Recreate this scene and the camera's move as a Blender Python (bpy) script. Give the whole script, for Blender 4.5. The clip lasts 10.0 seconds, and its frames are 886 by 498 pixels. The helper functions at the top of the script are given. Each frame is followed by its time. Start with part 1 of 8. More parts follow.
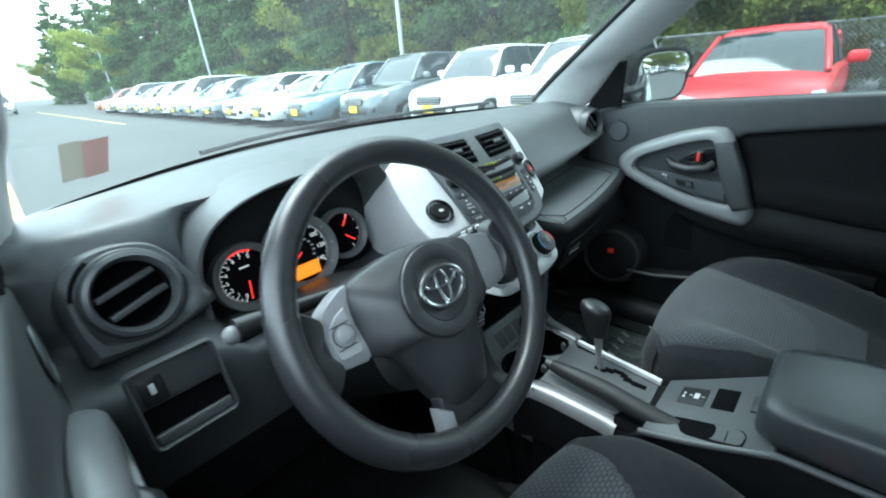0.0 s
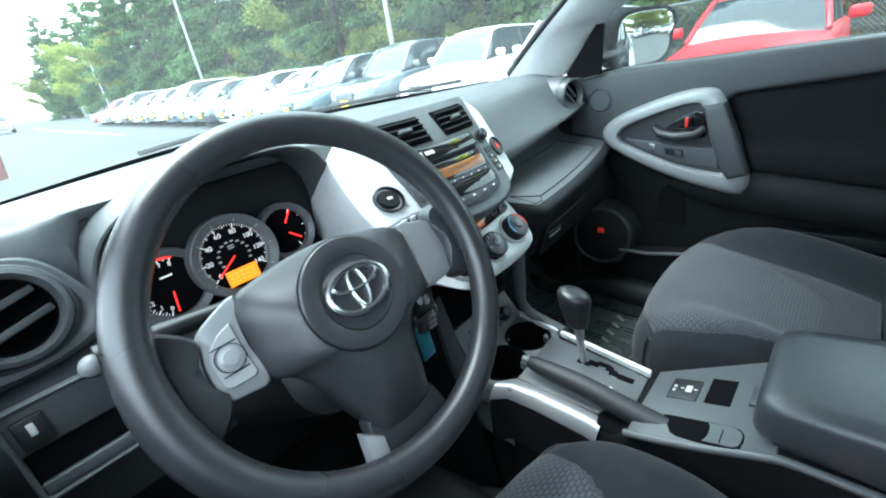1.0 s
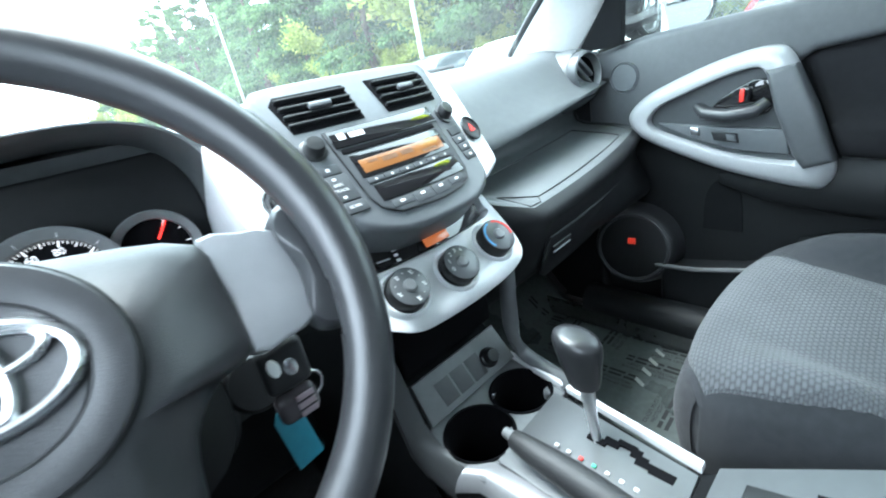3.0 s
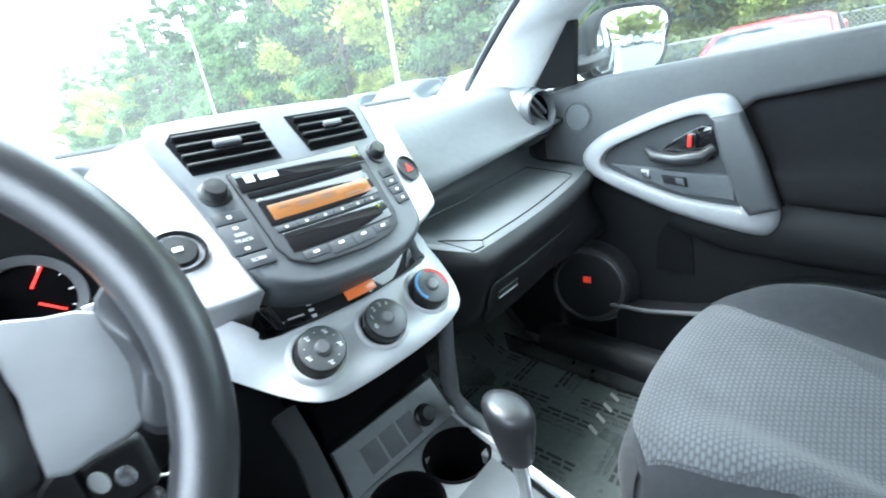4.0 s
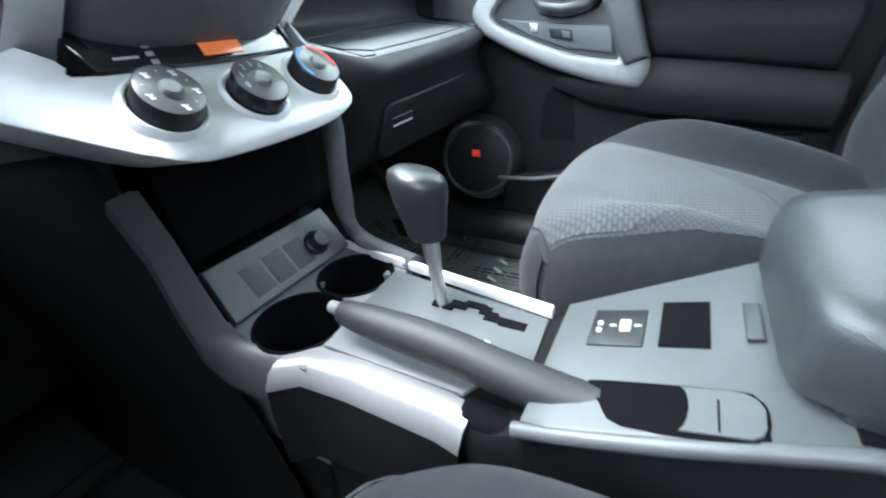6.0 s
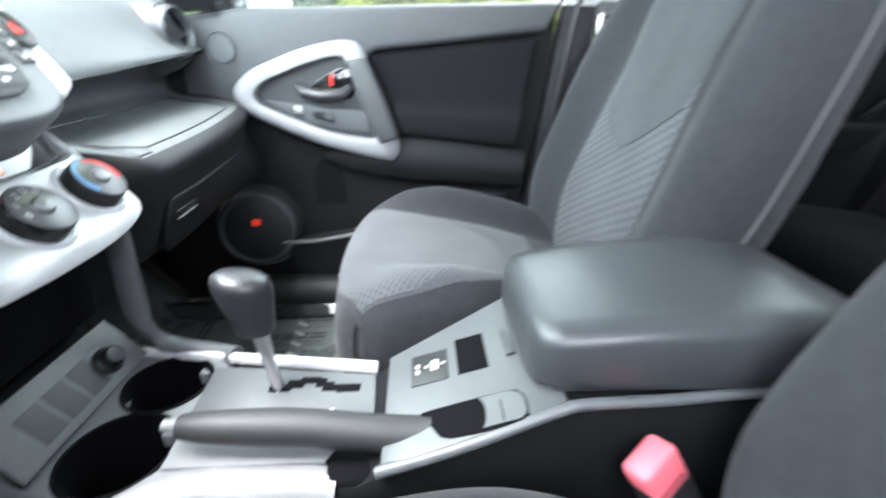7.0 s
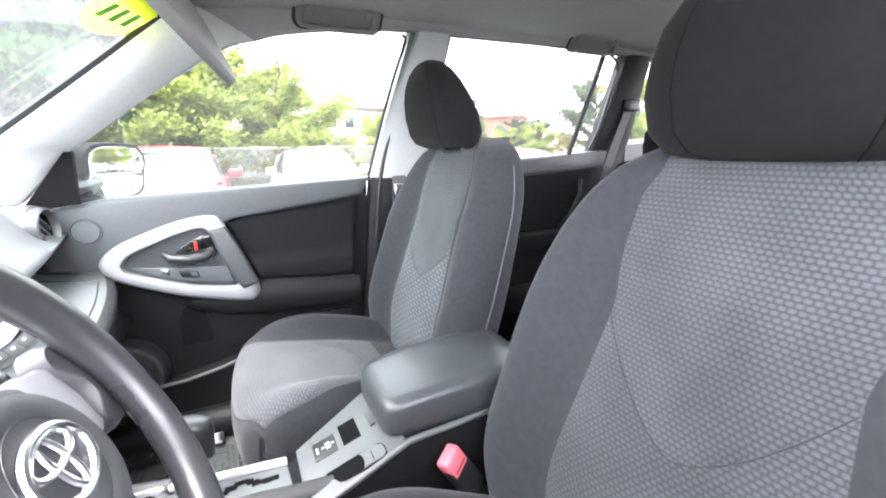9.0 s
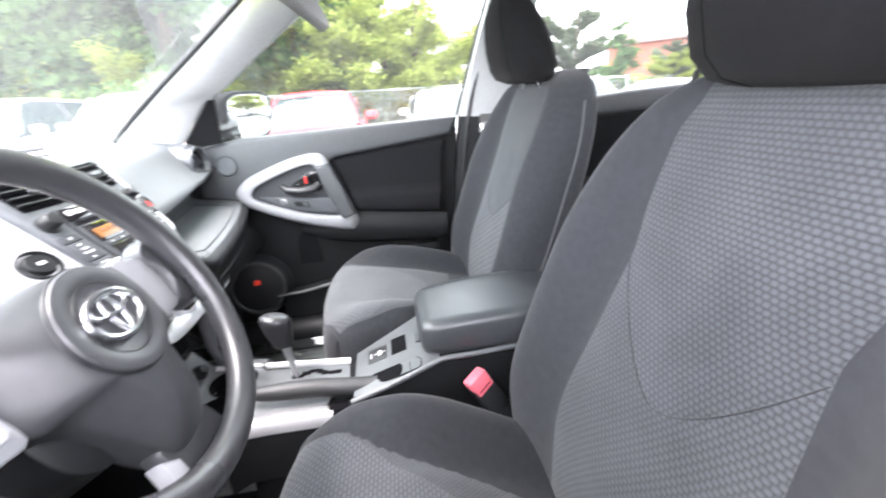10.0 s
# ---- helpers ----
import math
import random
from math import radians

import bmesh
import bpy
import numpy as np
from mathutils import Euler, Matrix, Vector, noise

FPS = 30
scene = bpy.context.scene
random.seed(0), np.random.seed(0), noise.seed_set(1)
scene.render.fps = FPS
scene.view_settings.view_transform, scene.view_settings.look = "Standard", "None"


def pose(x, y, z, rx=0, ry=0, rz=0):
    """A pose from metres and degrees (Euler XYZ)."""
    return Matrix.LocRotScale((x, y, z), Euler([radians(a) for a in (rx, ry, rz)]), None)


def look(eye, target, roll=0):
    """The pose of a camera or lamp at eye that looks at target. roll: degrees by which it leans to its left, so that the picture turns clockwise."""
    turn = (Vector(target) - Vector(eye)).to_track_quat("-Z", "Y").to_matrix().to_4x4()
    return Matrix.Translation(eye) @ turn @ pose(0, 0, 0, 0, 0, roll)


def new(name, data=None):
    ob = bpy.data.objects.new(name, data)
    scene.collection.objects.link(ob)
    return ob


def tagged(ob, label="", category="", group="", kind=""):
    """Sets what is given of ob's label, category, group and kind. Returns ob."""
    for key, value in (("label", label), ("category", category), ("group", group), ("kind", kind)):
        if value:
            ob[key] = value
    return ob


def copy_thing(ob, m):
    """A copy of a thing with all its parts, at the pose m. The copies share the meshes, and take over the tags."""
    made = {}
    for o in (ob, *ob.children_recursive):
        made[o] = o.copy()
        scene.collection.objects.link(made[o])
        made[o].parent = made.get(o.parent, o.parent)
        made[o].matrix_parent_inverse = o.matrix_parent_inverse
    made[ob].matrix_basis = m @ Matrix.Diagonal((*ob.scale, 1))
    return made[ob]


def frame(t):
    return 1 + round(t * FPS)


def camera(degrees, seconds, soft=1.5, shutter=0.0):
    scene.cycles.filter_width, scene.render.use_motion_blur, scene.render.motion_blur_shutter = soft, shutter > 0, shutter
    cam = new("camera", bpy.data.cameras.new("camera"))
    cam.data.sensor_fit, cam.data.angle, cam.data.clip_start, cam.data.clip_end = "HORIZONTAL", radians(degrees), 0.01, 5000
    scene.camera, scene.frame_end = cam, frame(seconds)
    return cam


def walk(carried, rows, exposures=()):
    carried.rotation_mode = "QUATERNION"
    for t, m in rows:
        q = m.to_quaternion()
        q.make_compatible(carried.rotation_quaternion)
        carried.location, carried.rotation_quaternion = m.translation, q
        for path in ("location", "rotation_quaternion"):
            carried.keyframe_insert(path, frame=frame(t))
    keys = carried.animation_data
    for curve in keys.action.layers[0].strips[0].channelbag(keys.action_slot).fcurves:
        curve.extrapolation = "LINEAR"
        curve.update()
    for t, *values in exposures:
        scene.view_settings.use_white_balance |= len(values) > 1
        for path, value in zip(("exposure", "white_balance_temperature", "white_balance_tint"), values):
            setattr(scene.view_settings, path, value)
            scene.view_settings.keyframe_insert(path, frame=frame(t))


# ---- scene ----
cam = camera(93.0, 10.0, soft=1.9, shutter=0.5)
PATH = [
    (0, (-0.652, -0.297, 1.226), (0.637, 1.002, 0.421), -4.9),
    (0.5, (-0.573, -0.291, 1.196), (0.665, 1.03, 0.344), -7.8),
    (1, (-0.542, -0.305, 1.185), (0.712, 1.004, 0.34), -9.0),
    (1.5, (-0.499, -0.305, 1.174), (0.739, 1.039, 0.36), -10.9),
    (2, (-0.438, -0.286, 1.149), (0.739, 1.126, 0.36), -11.6),
    (2.2, (-0.413, -0.276, 1.135), (0.726, 1.172, 0.356), -12.3),
    (3.3, (-0.284, -0.231, 1.072), (0.908, 1.198, 0.339), -11.1),
    (3.5, (-0.269, -0.234, 1.081), (0.958, 1.188, 0.395), -10.7),
    (4, (-0.234, -0.237, 1.086), (1.052, 1.133, 0.402), -9.2),
    (4.5, (-0.208, -0.227, 1.056), (1.118, 1.105, 0.373), -8.8),
    (5, (-0.207, -0.221, 0.993), (1.163, 1.0, 0.198), -8.1),
    (5.2, (-0.216, -0.219, 0.967), (1.164, 0.952, 0.116), -8.6),
    (6.3, (-0.288, -0.21, 0.898), (1.315, 0.492, -0.07), -3.2),
    (6.5, (-0.293, -0.217, 0.908), (1.393, 0.322, -0.023), -3.8),
    (7, (-0.346, -0.187, 0.981), (1.471, -0.303, 0.153), 1.3),
    (7.5, (-0.432, -0.145, 1.104), (1.338, -0.832, 0.475), 3.6),
    (8, (-0.526, -0.09, 1.164), (1.206, -0.978, 0.703), 0.5),
    (8.5, (-0.594, -0.079, 1.168), (1.11, -1.037, 0.745), -0.5),
    (9, (-0.648, -0.113, 1.171), (1.106, -0.962, 0.724), -1.1),
    (9.5, (-0.7, -0.192, 1.173), (1.09, -0.832, 0.551), -1.8),
    (10, (-0.732, -0.251, 1.166), (1.131, -0.486, 0.478), -3.4),
]
EXPOSURES = [(0.0, 1.92, 5620, -1), (0.7, 2.26, 5620, 0), (2.2, 3.0, 5640, 2), (3.5, 3.47, 5660, 5), (5.2, 3.51, 5740, 8), (6.5, 3.62, 5990, 11), (7.0, 3.82, 6180, 14), (7.5, 3.93, 6360, 16), (8.5, 4.02, 6460, 20), (10.0, 3.76, 6550, 22)]
walk(cam, [(t, look(eye, target, roll)) for t, eye, target, roll in PATH], EXPOSURES)

# ---- light ----
def world_light():
    w = bpy.data.worlds.new("overcast_sky")
    scene.world = w
    w.use_nodes = True
    nt = w.node_tree
    nt.nodes.clear()
    out = nt.nodes.new("ShaderNodeOutputWorld")
    bg = nt.nodes.new("ShaderNodeBackground")
    sky = nt.nodes.new("ShaderNodeTexSky")
    sky.sky_type, sky.sun_disc = "NISHITA", False
    sky.sun_elevation, sky.sun_rotation = radians(71), radians(343)
    sky.dust_density, sky.air_density = 4.0, 1.0
    mix = nt.nodes.new("ShaderNodeMix")
    mix.data_type = "RGBA"
    mix.inputs[0].default_value = 0.85
    mix.inputs[7].default_value = (9.5, 10.0, 10.3, 1)
    nt.links.new(sky.outputs[0], mix.inputs[6])
    nt.links.new(mix.outputs[2], bg.inputs[0])
    bg.inputs[1].default_value = 0.15
    nt.links.new(bg.outputs[0], out.inputs[0])
    sun = bpy.data.lights.new("sun", "SUN")
    sun.energy, sun.angle, sun.color = 1.1, radians(30), (1.0, 0.97, 0.93)
    s = new("sun", sun)
    s.matrix_basis = look((-0.9, 2.9, 9), (0, 0, 0))


world_light()


# ---- materials ----
MATS = {}


def mat(name, color, rough=0.5, metal=0.0, grain=0.0, scale=400.0, var=0.12, vscale=6.0, spec=0.5, emit=None, estr=0.0, coat=0.0, sheen=0.0):
    """Procedural surface: base colour varied at two scales, grain as relief."""
    if name in MATS:
        return MATS[name]
    m = bpy.data.materials.new(name)
    MATS[name] = m
    m.use_nodes = True
    nt = m.node_tree
    b = nt.nodes["Principled BSDF"]
    b.inputs["Roughness"].default_value = rough
    b.inputs["Metallic"].default_value = metal
    b.inputs["Specular IOR Level"].default_value = spec
    b.inputs["Coat Weight"].default_value = coat
    b.inputs["Sheen Weight"].default_value = sheen
    tc = nt.nodes.new("ShaderNodeTexCoord")
    if var > 0:
        n1 = nt.nodes.new("ShaderNodeTexNoise")
        n1.inputs["Scale"].default_value, n1.inputs["Detail"].default_value = vscale, 5
        n2 = nt.nodes.new("ShaderNodeTexNoise")
        n2.inputs["Scale"].default_value, n2.inputs["Detail"].default_value = vscale * 14, 3
        nt.links.new(tc.outputs["Object"], n1.inputs["Vector"])
        nt.links.new(tc.outputs["Object"], n2.inputs["Vector"])
        add = nt.nodes.new("ShaderNodeMath")
        add.operation = "ADD"
        nt.links.new(n1.outputs[0], add.inputs[0])
        nt.links.new(n2.outputs[0], add.inputs[1])
        mr = nt.nodes.new("ShaderNodeMapRange")
        mr.inputs[1].default_value, mr.inputs[2].default_value = 0.6, 1.4
        mr.inputs[3].default_value, mr.inputs[4].default_value = 1 - var, 1 + var
        nt.links.new(add.outputs[0], mr.inputs[0])
        mul = nt.nodes.new("ShaderNodeVectorMath")
        mul.operation = "SCALE"
        mul.inputs[0].default_value = color[:3]
        nt.links.new(mr.outputs[0], mul.inputs["Scale"])
        nt.links.new(mul.outputs[0], b.inputs["Base Color"])
        rr = nt.nodes.new("ShaderNodeMapRange")
        rr.inputs[1].default_value, rr.inputs[2].default_value = 0.3, 0.7
        rr.inputs[3].default_value, rr.inputs[4].default_value = max(0.02, rough - 0.06), min(1, rough + 0.06)
        nt.links.new(n1.outputs[0], rr.inputs[0])
        nt.links.new(rr.outputs[0], b.inputs["Roughness"])
    else:
        b.inputs["Base Color"].default_value = (*color[:3], 1)
    if grain > 0:
        g = nt.nodes.new("ShaderNodeTexNoise")
        g.inputs["Scale"].default_value, g.inputs["Detail"].default_value = scale, 2
        nt.links.new(tc.outputs["Object"], g.inputs["Vector"])
        bp = nt.nodes.new("ShaderNodeBump")
        bp.inputs["Strength"].default_value, bp.inputs["Distance"].default_value = min(1, grain), 0.001
        nt.links.new(g.outputs[0], bp.inputs["Height"])
        nt.links.new(bp.outputs[0], b.inputs["Normal"])
    if emit:
        b.inputs["Emission Color"].default_value = (*emit, 1)
        b.inputs["Emission Strength"].default_value = estr
    return m


def glass(name, tint=(1, 1, 1), rough=0.0, refl=0.06, veil=0.0):
    """Thin pane: mostly clear with a gloss and a translucent film painting glare haze."""
    m = bpy.data.materials.new(name)
    m.use_nodes = True
    nt = m.node_tree
    nt.nodes.clear()
    out = nt.nodes.new("ShaderNodeOutputMaterial")
    tr = nt.nodes.new("ShaderNodeBsdfTransparent")
    tr.inputs[0].default_value = (*tint, 1)
    gl = nt.nodes.new("ShaderNodeBsdfGlossy")
    gl.inputs["Roughness"].default_value = rough
    lw = nt.nodes.new("ShaderNodeLayerWeight")
    lw.inputs[0].default_value = 0.5
    pw = nt.nodes.new("ShaderNodeMath")
    pw.operation = "POWER"
    pw.inputs[1].default_value = 5.0
    nt.links.new(lw.outputs["Facing"], pw.inputs[0])
    fr = nt.nodes.new("ShaderNodeMapRange")
    fr.inputs[3].default_value, fr.inputs[4].default_value = refl * 0.5, 0.16
    nt.links.new(pw.outputs[0], fr.inputs[0])
    mx = nt.nodes.new("ShaderNodeMixShader")
    nt.links.new(fr.outputs[0], mx.inputs[0])
    nt.links.new(tr.outputs[0], mx.inputs[1])
    nt.links.new(gl.outputs[0], mx.inputs[2])
    # translucent share that stands in for the glare haze over the view
    if veil > 0:
        tl = nt.nodes.new("ShaderNodeBsdfTranslucent")
        tl.inputs[0].default_value = (0.9, 0.92, 0.93, 1)
        no = nt.nodes.new("ShaderNodeTexNoise")
        no.inputs["Scale"].default_value, no.inputs["Detail"].default_value = 5.0, 5
        tc = nt.nodes.new("ShaderNodeTexCoord")
        nt.links.new(tc.outputs["Object"], no.inputs["Vector"])
        dr = nt.nodes.new("ShaderNodeMapRange")
        dr.inputs[1].default_value, dr.inputs[2].default_value = 0.3, 0.7
        dr.inputs[3].default_value, dr.inputs[4].default_value = veil * 0.7, veil * 1.3
        nt.links.new(no.outputs[0], dr.inputs[0])
        m2 = nt.nodes.new("ShaderNodeMixShader")
        nt.links.new(dr.outputs[0], m2.inputs[0])
        nt.links.new(mx.outputs[0], m2.inputs[1])
        nt.links.new(tl.outputs[0], m2.inputs[2])
        mx = m2
    nt.links.new(mx.outputs[0], out.inputs[0])
    return m


def fabric(name, dark, light, bw, bh, bump=0.6):
    """Woven seat cloth: staggered small cells in UV metres."""
    m = bpy.data.materials.new(name)
    m.use_nodes = True
    nt = m.node_tree
    b = nt.nodes["Principled BSDF"]
    b.inputs["Roughness"].default_value = 0.9
    b.inputs["Specular IOR Level"].default_value = 0.2
    b.inputs["Sheen Weight"].default_value = 0.15
    uv = nt.nodes.new("ShaderNodeTexCoord")
    sx = nt.nodes.new("ShaderNodeSeparateXYZ")
    nt.links.new(uv.outputs["UV"], sx.inputs[0])

    def op(kind, p, q=None):
        n = nt.nodes.new("ShaderNodeMath")
        n.operation = kind
        for i, v in enumerate((p, q)):
            if v is None:
                continue
            if isinstance(v, (int, float)):
                n.inputs[i].default_value = v
            else:
                nt.links.new(v, n.inputs[i])
        return n.outputs[0]
    row = op("FLOOR", op("DIVIDE", sx.outputs[1], bh))
    pa = op("MULTIPLY", op("ADD", op("DIVIDE", sx.outputs[0], bw), op("MULTIPLY", row, 0.5)), math.pi)
    pb = op("MULTIPLY", sx.outputs[1], math.pi / bh)
    cell = op("POWER", op("MULTIPLY", op("ABSOLUTE", op("SINE", pa)), op("ABSOLUTE", op("SINE", pb))), 0.55)
    br = nt.nodes.new("ShaderNodeMix")
    br.data_type = "RGBA"
    br.inputs[6].default_value, br.inputs[7].default_value = (*dark, 1), (*light, 1)
    nt.links.new(cell, br.inputs[0])
    no = nt.nodes.new("ShaderNodeTexNoise")
    no.inputs["Scale"].default_value, no.inputs["Detail"].default_value = 9.0, 6
    nt.links.new(uv.outputs["UV"], no.inputs["Vector"])
    mr = nt.nodes.new("ShaderNodeMapRange")
    mr.inputs[1].default_value, mr.inputs[2].default_value, mr.inputs[3].default_value, mr.inputs[4].default_value = 0.3, 0.7, 0.85, 1.15
    nt.links.new(no.outputs[0], mr.inputs[0])
    mul = nt.nodes.new("ShaderNodeVectorMath")
    mul.operation = "SCALE"
    nt.links.new(br.outputs[2], mul.inputs[0])
    nt.links.new(mr.outputs[0], mul.inputs["Scale"])
    nt.links.new(mul.outputs[0], b.inputs["Base Color"])
    bp = nt.nodes.new("ShaderNodeBump")
    bp.inputs["Strength"].default_value, bp.inputs["Distance"].default_value = bump, 0.0015
    nt.links.new(cell, bp.inputs["Height"])
    nt.links.new(bp.outputs[0], b.inputs["Normal"])
    return m


DASH = mat("dash_plastic", (0.078, 0.085, 0.089), 0.42, grain=0.4, scale=900, var=0.15, spec=0.65)
# dark lower trim plastic, taken deeper to carry shade
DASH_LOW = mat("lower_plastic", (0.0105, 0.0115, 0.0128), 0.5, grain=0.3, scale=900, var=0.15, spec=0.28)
BLACK = mat("black_plastic", (0.012, 0.013, 0.014), 0.4, grain=0.1, var=0.15)
GLOSSB = mat("gloss_black", (0.01, 0.01, 0.011), 0.03, var=0.0, coat=0.5)
# near-black that paints the shade inside slots, wells and vents; also dial faces
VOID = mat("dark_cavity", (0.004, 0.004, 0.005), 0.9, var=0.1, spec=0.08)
SILVER = mat("silver_paint", (0.71, 0.72, 0.735), 0.34, metal=0.1, grain=0.05, scale=1500, var=0.06)
CHROME = mat("chrome", (0.82, 0.83, 0.85), 0.28, metal=1.0, var=0.04)
RUBBER = mat("wheel_urethane", (0.044, 0.0455, 0.049), 0.36, grain=0.25, scale=1200, var=0.15)
PANELG = mat("radio_plastic", (0.098, 0.105, 0.112), 0.40, grain=0.15, scale=1200, var=0.1)
CONSOLE = mat("console_plastic", (0.165, 0.173, 0.178), 0.45, grain=0.15, scale=1200, var=0.1)
CLOTH = mat("bolster_cloth", (0.0325, 0.0342, 0.0385), 0.92, grain=0.5, scale=1600, var=0.2, sheen=0.15, spec=0.15)
# darker copy of the seat cloth, with shade put in, for skirts and rear bench
CLOTH_S = mat("seat_shade_cloth", (0.0062, 0.0064, 0.0070), 0.95, grain=0.5, scale=1600, var=0.2, sheen=0.02, spec=0.06)
HONEY = fabric("honeycomb_cloth", (0.0335, 0.036, 0.040), (0.081, 0.086, 0.093), 0.0092, 0.0057)
RIB = fabric("ribbed_cloth", (0.0315, 0.034, 0.038), (0.060, 0.064, 0.070), 0.0060, 0.0040)
RIBS = fabric("waved_cloth", (0.0375, 0.039, 0.043), (0.112, 0.1155, 0.126), 0.030, 0.0085, 1.0)
VINYL = mat("armrest_vinyl", (0.048, 0.052, 0.056), 0.32, grain=0.3, scale=700, var=0.12)
DOORP = mat("door_plastic", (0.067, 0.071, 0.076), 0.48, grain=0.35, scale=900, var=0.12)
DOORF = mat("door_cloth", (0.0115, 0.0115, 0.013), 0.95, grain=0.5, scale=1500, var=0.2, spec=0.2)
LINER = mat("headliner_cloth", (0.36, 0.355, 0.345), 0.95, grain=0.5, scale=900, var=0.06)
PILLAR = mat("pillar_trim", (0.5, 0.51, 0.51), 0.7, grain=0.4, scale=900, var=0.06)
CARPET = mat("carpet", (0.018, 0.018, 0.019), 1.0, grain=1.0, scale=500, var=0.3)
MATF = mat("plastic_mat", (0.088, 0.101, 0.098), 0.3, grain=0.4, scale=60, var=0.25)
INK = mat("dark_print", (0.012, 0.013, 0.013), 0.6, var=0.1)
WHITEP = mat("white_print", (0.6, 0.6, 0.6), 0.5, var=0.05)
REDP = mat("red_plastic", (0.7, 0.03, 0.02), 0.4, var=0.08)
BUCKLE = mat("buckle_red", (0.8, 0.16, 0.2), 0.35, var=0.08)
ORANGE = mat("amber_display", (0.5, 0.16, 0.02), 0.3, var=0.05, emit=(1.0, 0.25, 0.01), estr=0.32)
AMBER2 = mat("amber_dim", (0.13, 0.058, 0.02), 0.22, var=0.12, vscale=30, emit=(1.0, 0.40, 0.11), estr=0.03)
REDGLOW = mat("red_glow", (0.6, 0.02, 0.02), 0.4, var=0.0, emit=(1.0, 0.03, 0.02), estr=0.4)
WHITEGLOW = mat("white_glow", (0.7, 0.7, 0.7), 0.4, var=0.0, emit=(1.0, 0.95, 0.92), estr=0.15)
# both panes carry a painted haze in place of glare
GLASS = glass("clear_glass", (0.88, 0.92, 0.90), veil=0.011)
SIDEGLASS = glass("side_glass", (0.71, 0.75, 0.73), veil=0.013)
BELT = mat("belt_webbing", (0.12, 0.12, 0.12), 0.9, grain=0.5, scale=1500, var=0.15)


# ---- mesh helpers ----
def part(name, bm, material, parent=None, label="", angle=40, recalc=True):
    me = bpy.data.meshes.new(name)
    if recalc:
        bmesh.ops.recalc_face_normals(bm, faces=bm.faces[:])
    bm.to_mesh(me)
    bm.free()
    me.materials.append(material)
    me.polygons.foreach_set("use_smooth", [True] * len(me.polygons))
    me.set_sharp_from_angle(angle=radians(angle))
    ob = new(name, me)
    if parent is not None:
        ob.parent = parent
        base = parent.matrix_basis.copy()
        p = parent.parent
        while p is not None:
            base = p.matrix_basis @ parent.matrix_parent_inverse @ base
            p = p.parent
        ob.matrix_parent_inverse = base.inverted()
    if label:
        ob["label"] = label
    return ob


def thing(name, at, label, category, group="", kind=""):
    e = new(name)
    e.empty_display_size = 0.05
    e.matrix_basis = Matrix.Translation(at)
    return tagged(e, label, category, group, kind)


def B():
    return bmesh.new()


def rbox(bm, x0, x1, y0, y1, z0, z1, r=0.006, seg=3, m=None):
    """Box with rounded edges, added to bm."""
    t = bmesh.new()
    bmesh.ops.create_cube(t, size=1)
    bmesh.ops.transform(t, matrix=Matrix.Translation(((x0 + x1) / 2, (y0 + y1) / 2, (z0 + z1) / 2)) @ Matrix.Diagonal((abs(x1 - x0), abs(y1 - y0), abs(z1 - z0), 1)), verts=t.verts)
    r = min(r, 0.49 * min(abs(x1 - x0), abs(y1 - y0), abs(z1 - z0)))
    if r > 0:
        bmesh.ops.bevel(t, geom=t.edges[:], offset=r, segments=seg, affect="EDGES", profile=0.5)
    if m is not None:
        bmesh.ops.transform(t, matrix=m, verts=t.verts)
    merge(bm, t)
    return bm


def merge(bm, t):
    vm = {v: bm.verts.new(v.co) for v in t.verts}
    for f in t.faces:
        try:
            bm.faces.new([vm[v] for v in f.verts])
        except ValueError:
            pass
    t.free()


def loft(bm, rings, closed=True, caps=True, loop=False):
    vs = [[bm.verts.new(p) for p in ring] for ring in rings]
    n = len(vs[0])
    pairs = list(zip(vs, vs[1:])) + ([(vs[-1], vs[0])] if loop else [])
    for a, b in pairs:
        for i in range(n if closed else n - 1):
            j = (i + 1) % n
            try:
                bm.faces.new((a[i], a[j], b[j], b[i]))
            except ValueError:
                pass
    if caps and closed and not loop:
        bm.faces.new(vs[0][::-1])
        bm.faces.new(vs[-1])
    return bm


def smooth_line(pts, n=8, closed=False):
    """Catmull-Rom curve through pts."""
    pts = [Vector(p) for p in pts]
    out = []
    k = len(pts)
    for i in range(k if closed else k - 1):
        p0 = pts[(i - 1) % k] if closed or i > 0 else pts[0]
        p1, p2 = pts[i], pts[(i + 1) % k]
        p3 = pts[(i + 2) % k] if closed or i + 2 < k else pts[-1]
        for j in range(n):
            t = j / n
            out.append(0.5 * ((2 * p1) + (p2 - p0) * t + (2 * p0 - 5 * p1 + 4 * p2 - p3) * t * t + (3 * p1 - p0 - 3 * p2 + p3) * t ** 3))
    if not closed:
        out.append(pts[-1])
    return out


def tube(bm, pts, r, n=12, closed=False, flat=1.0, up=(0, 0, 1)):
    """Round (or flattened) bar along pts; r may be a list."""
    pts = [Vector(p) for p in pts]
    k = len(pts)
    rings = []
    for i, p in enumerate(pts):
        a = pts[(i - 1) % k] if closed or i > 0 else pts[i]
        b = pts[(i + 1) % k] if closed or i + 1 < k else pts[i]
        d = (b - a).normalized()
        u = d.cross(Vector(up))
        if u.length < 1e-4:
            u = d.cross(Vector((0, 1, 0)))
        u.normalize()
        v = u.cross(d)
        rr = r[i] if isinstance(r, (list, tuple)) else r
        rings.append([p + u * rr * math.cos(q * 2 * math.pi / n) + v * rr * flat * math.sin(q * 2 * math.pi / n) for q in range(n)])
    return loft(bm, rings, True, not closed, closed)


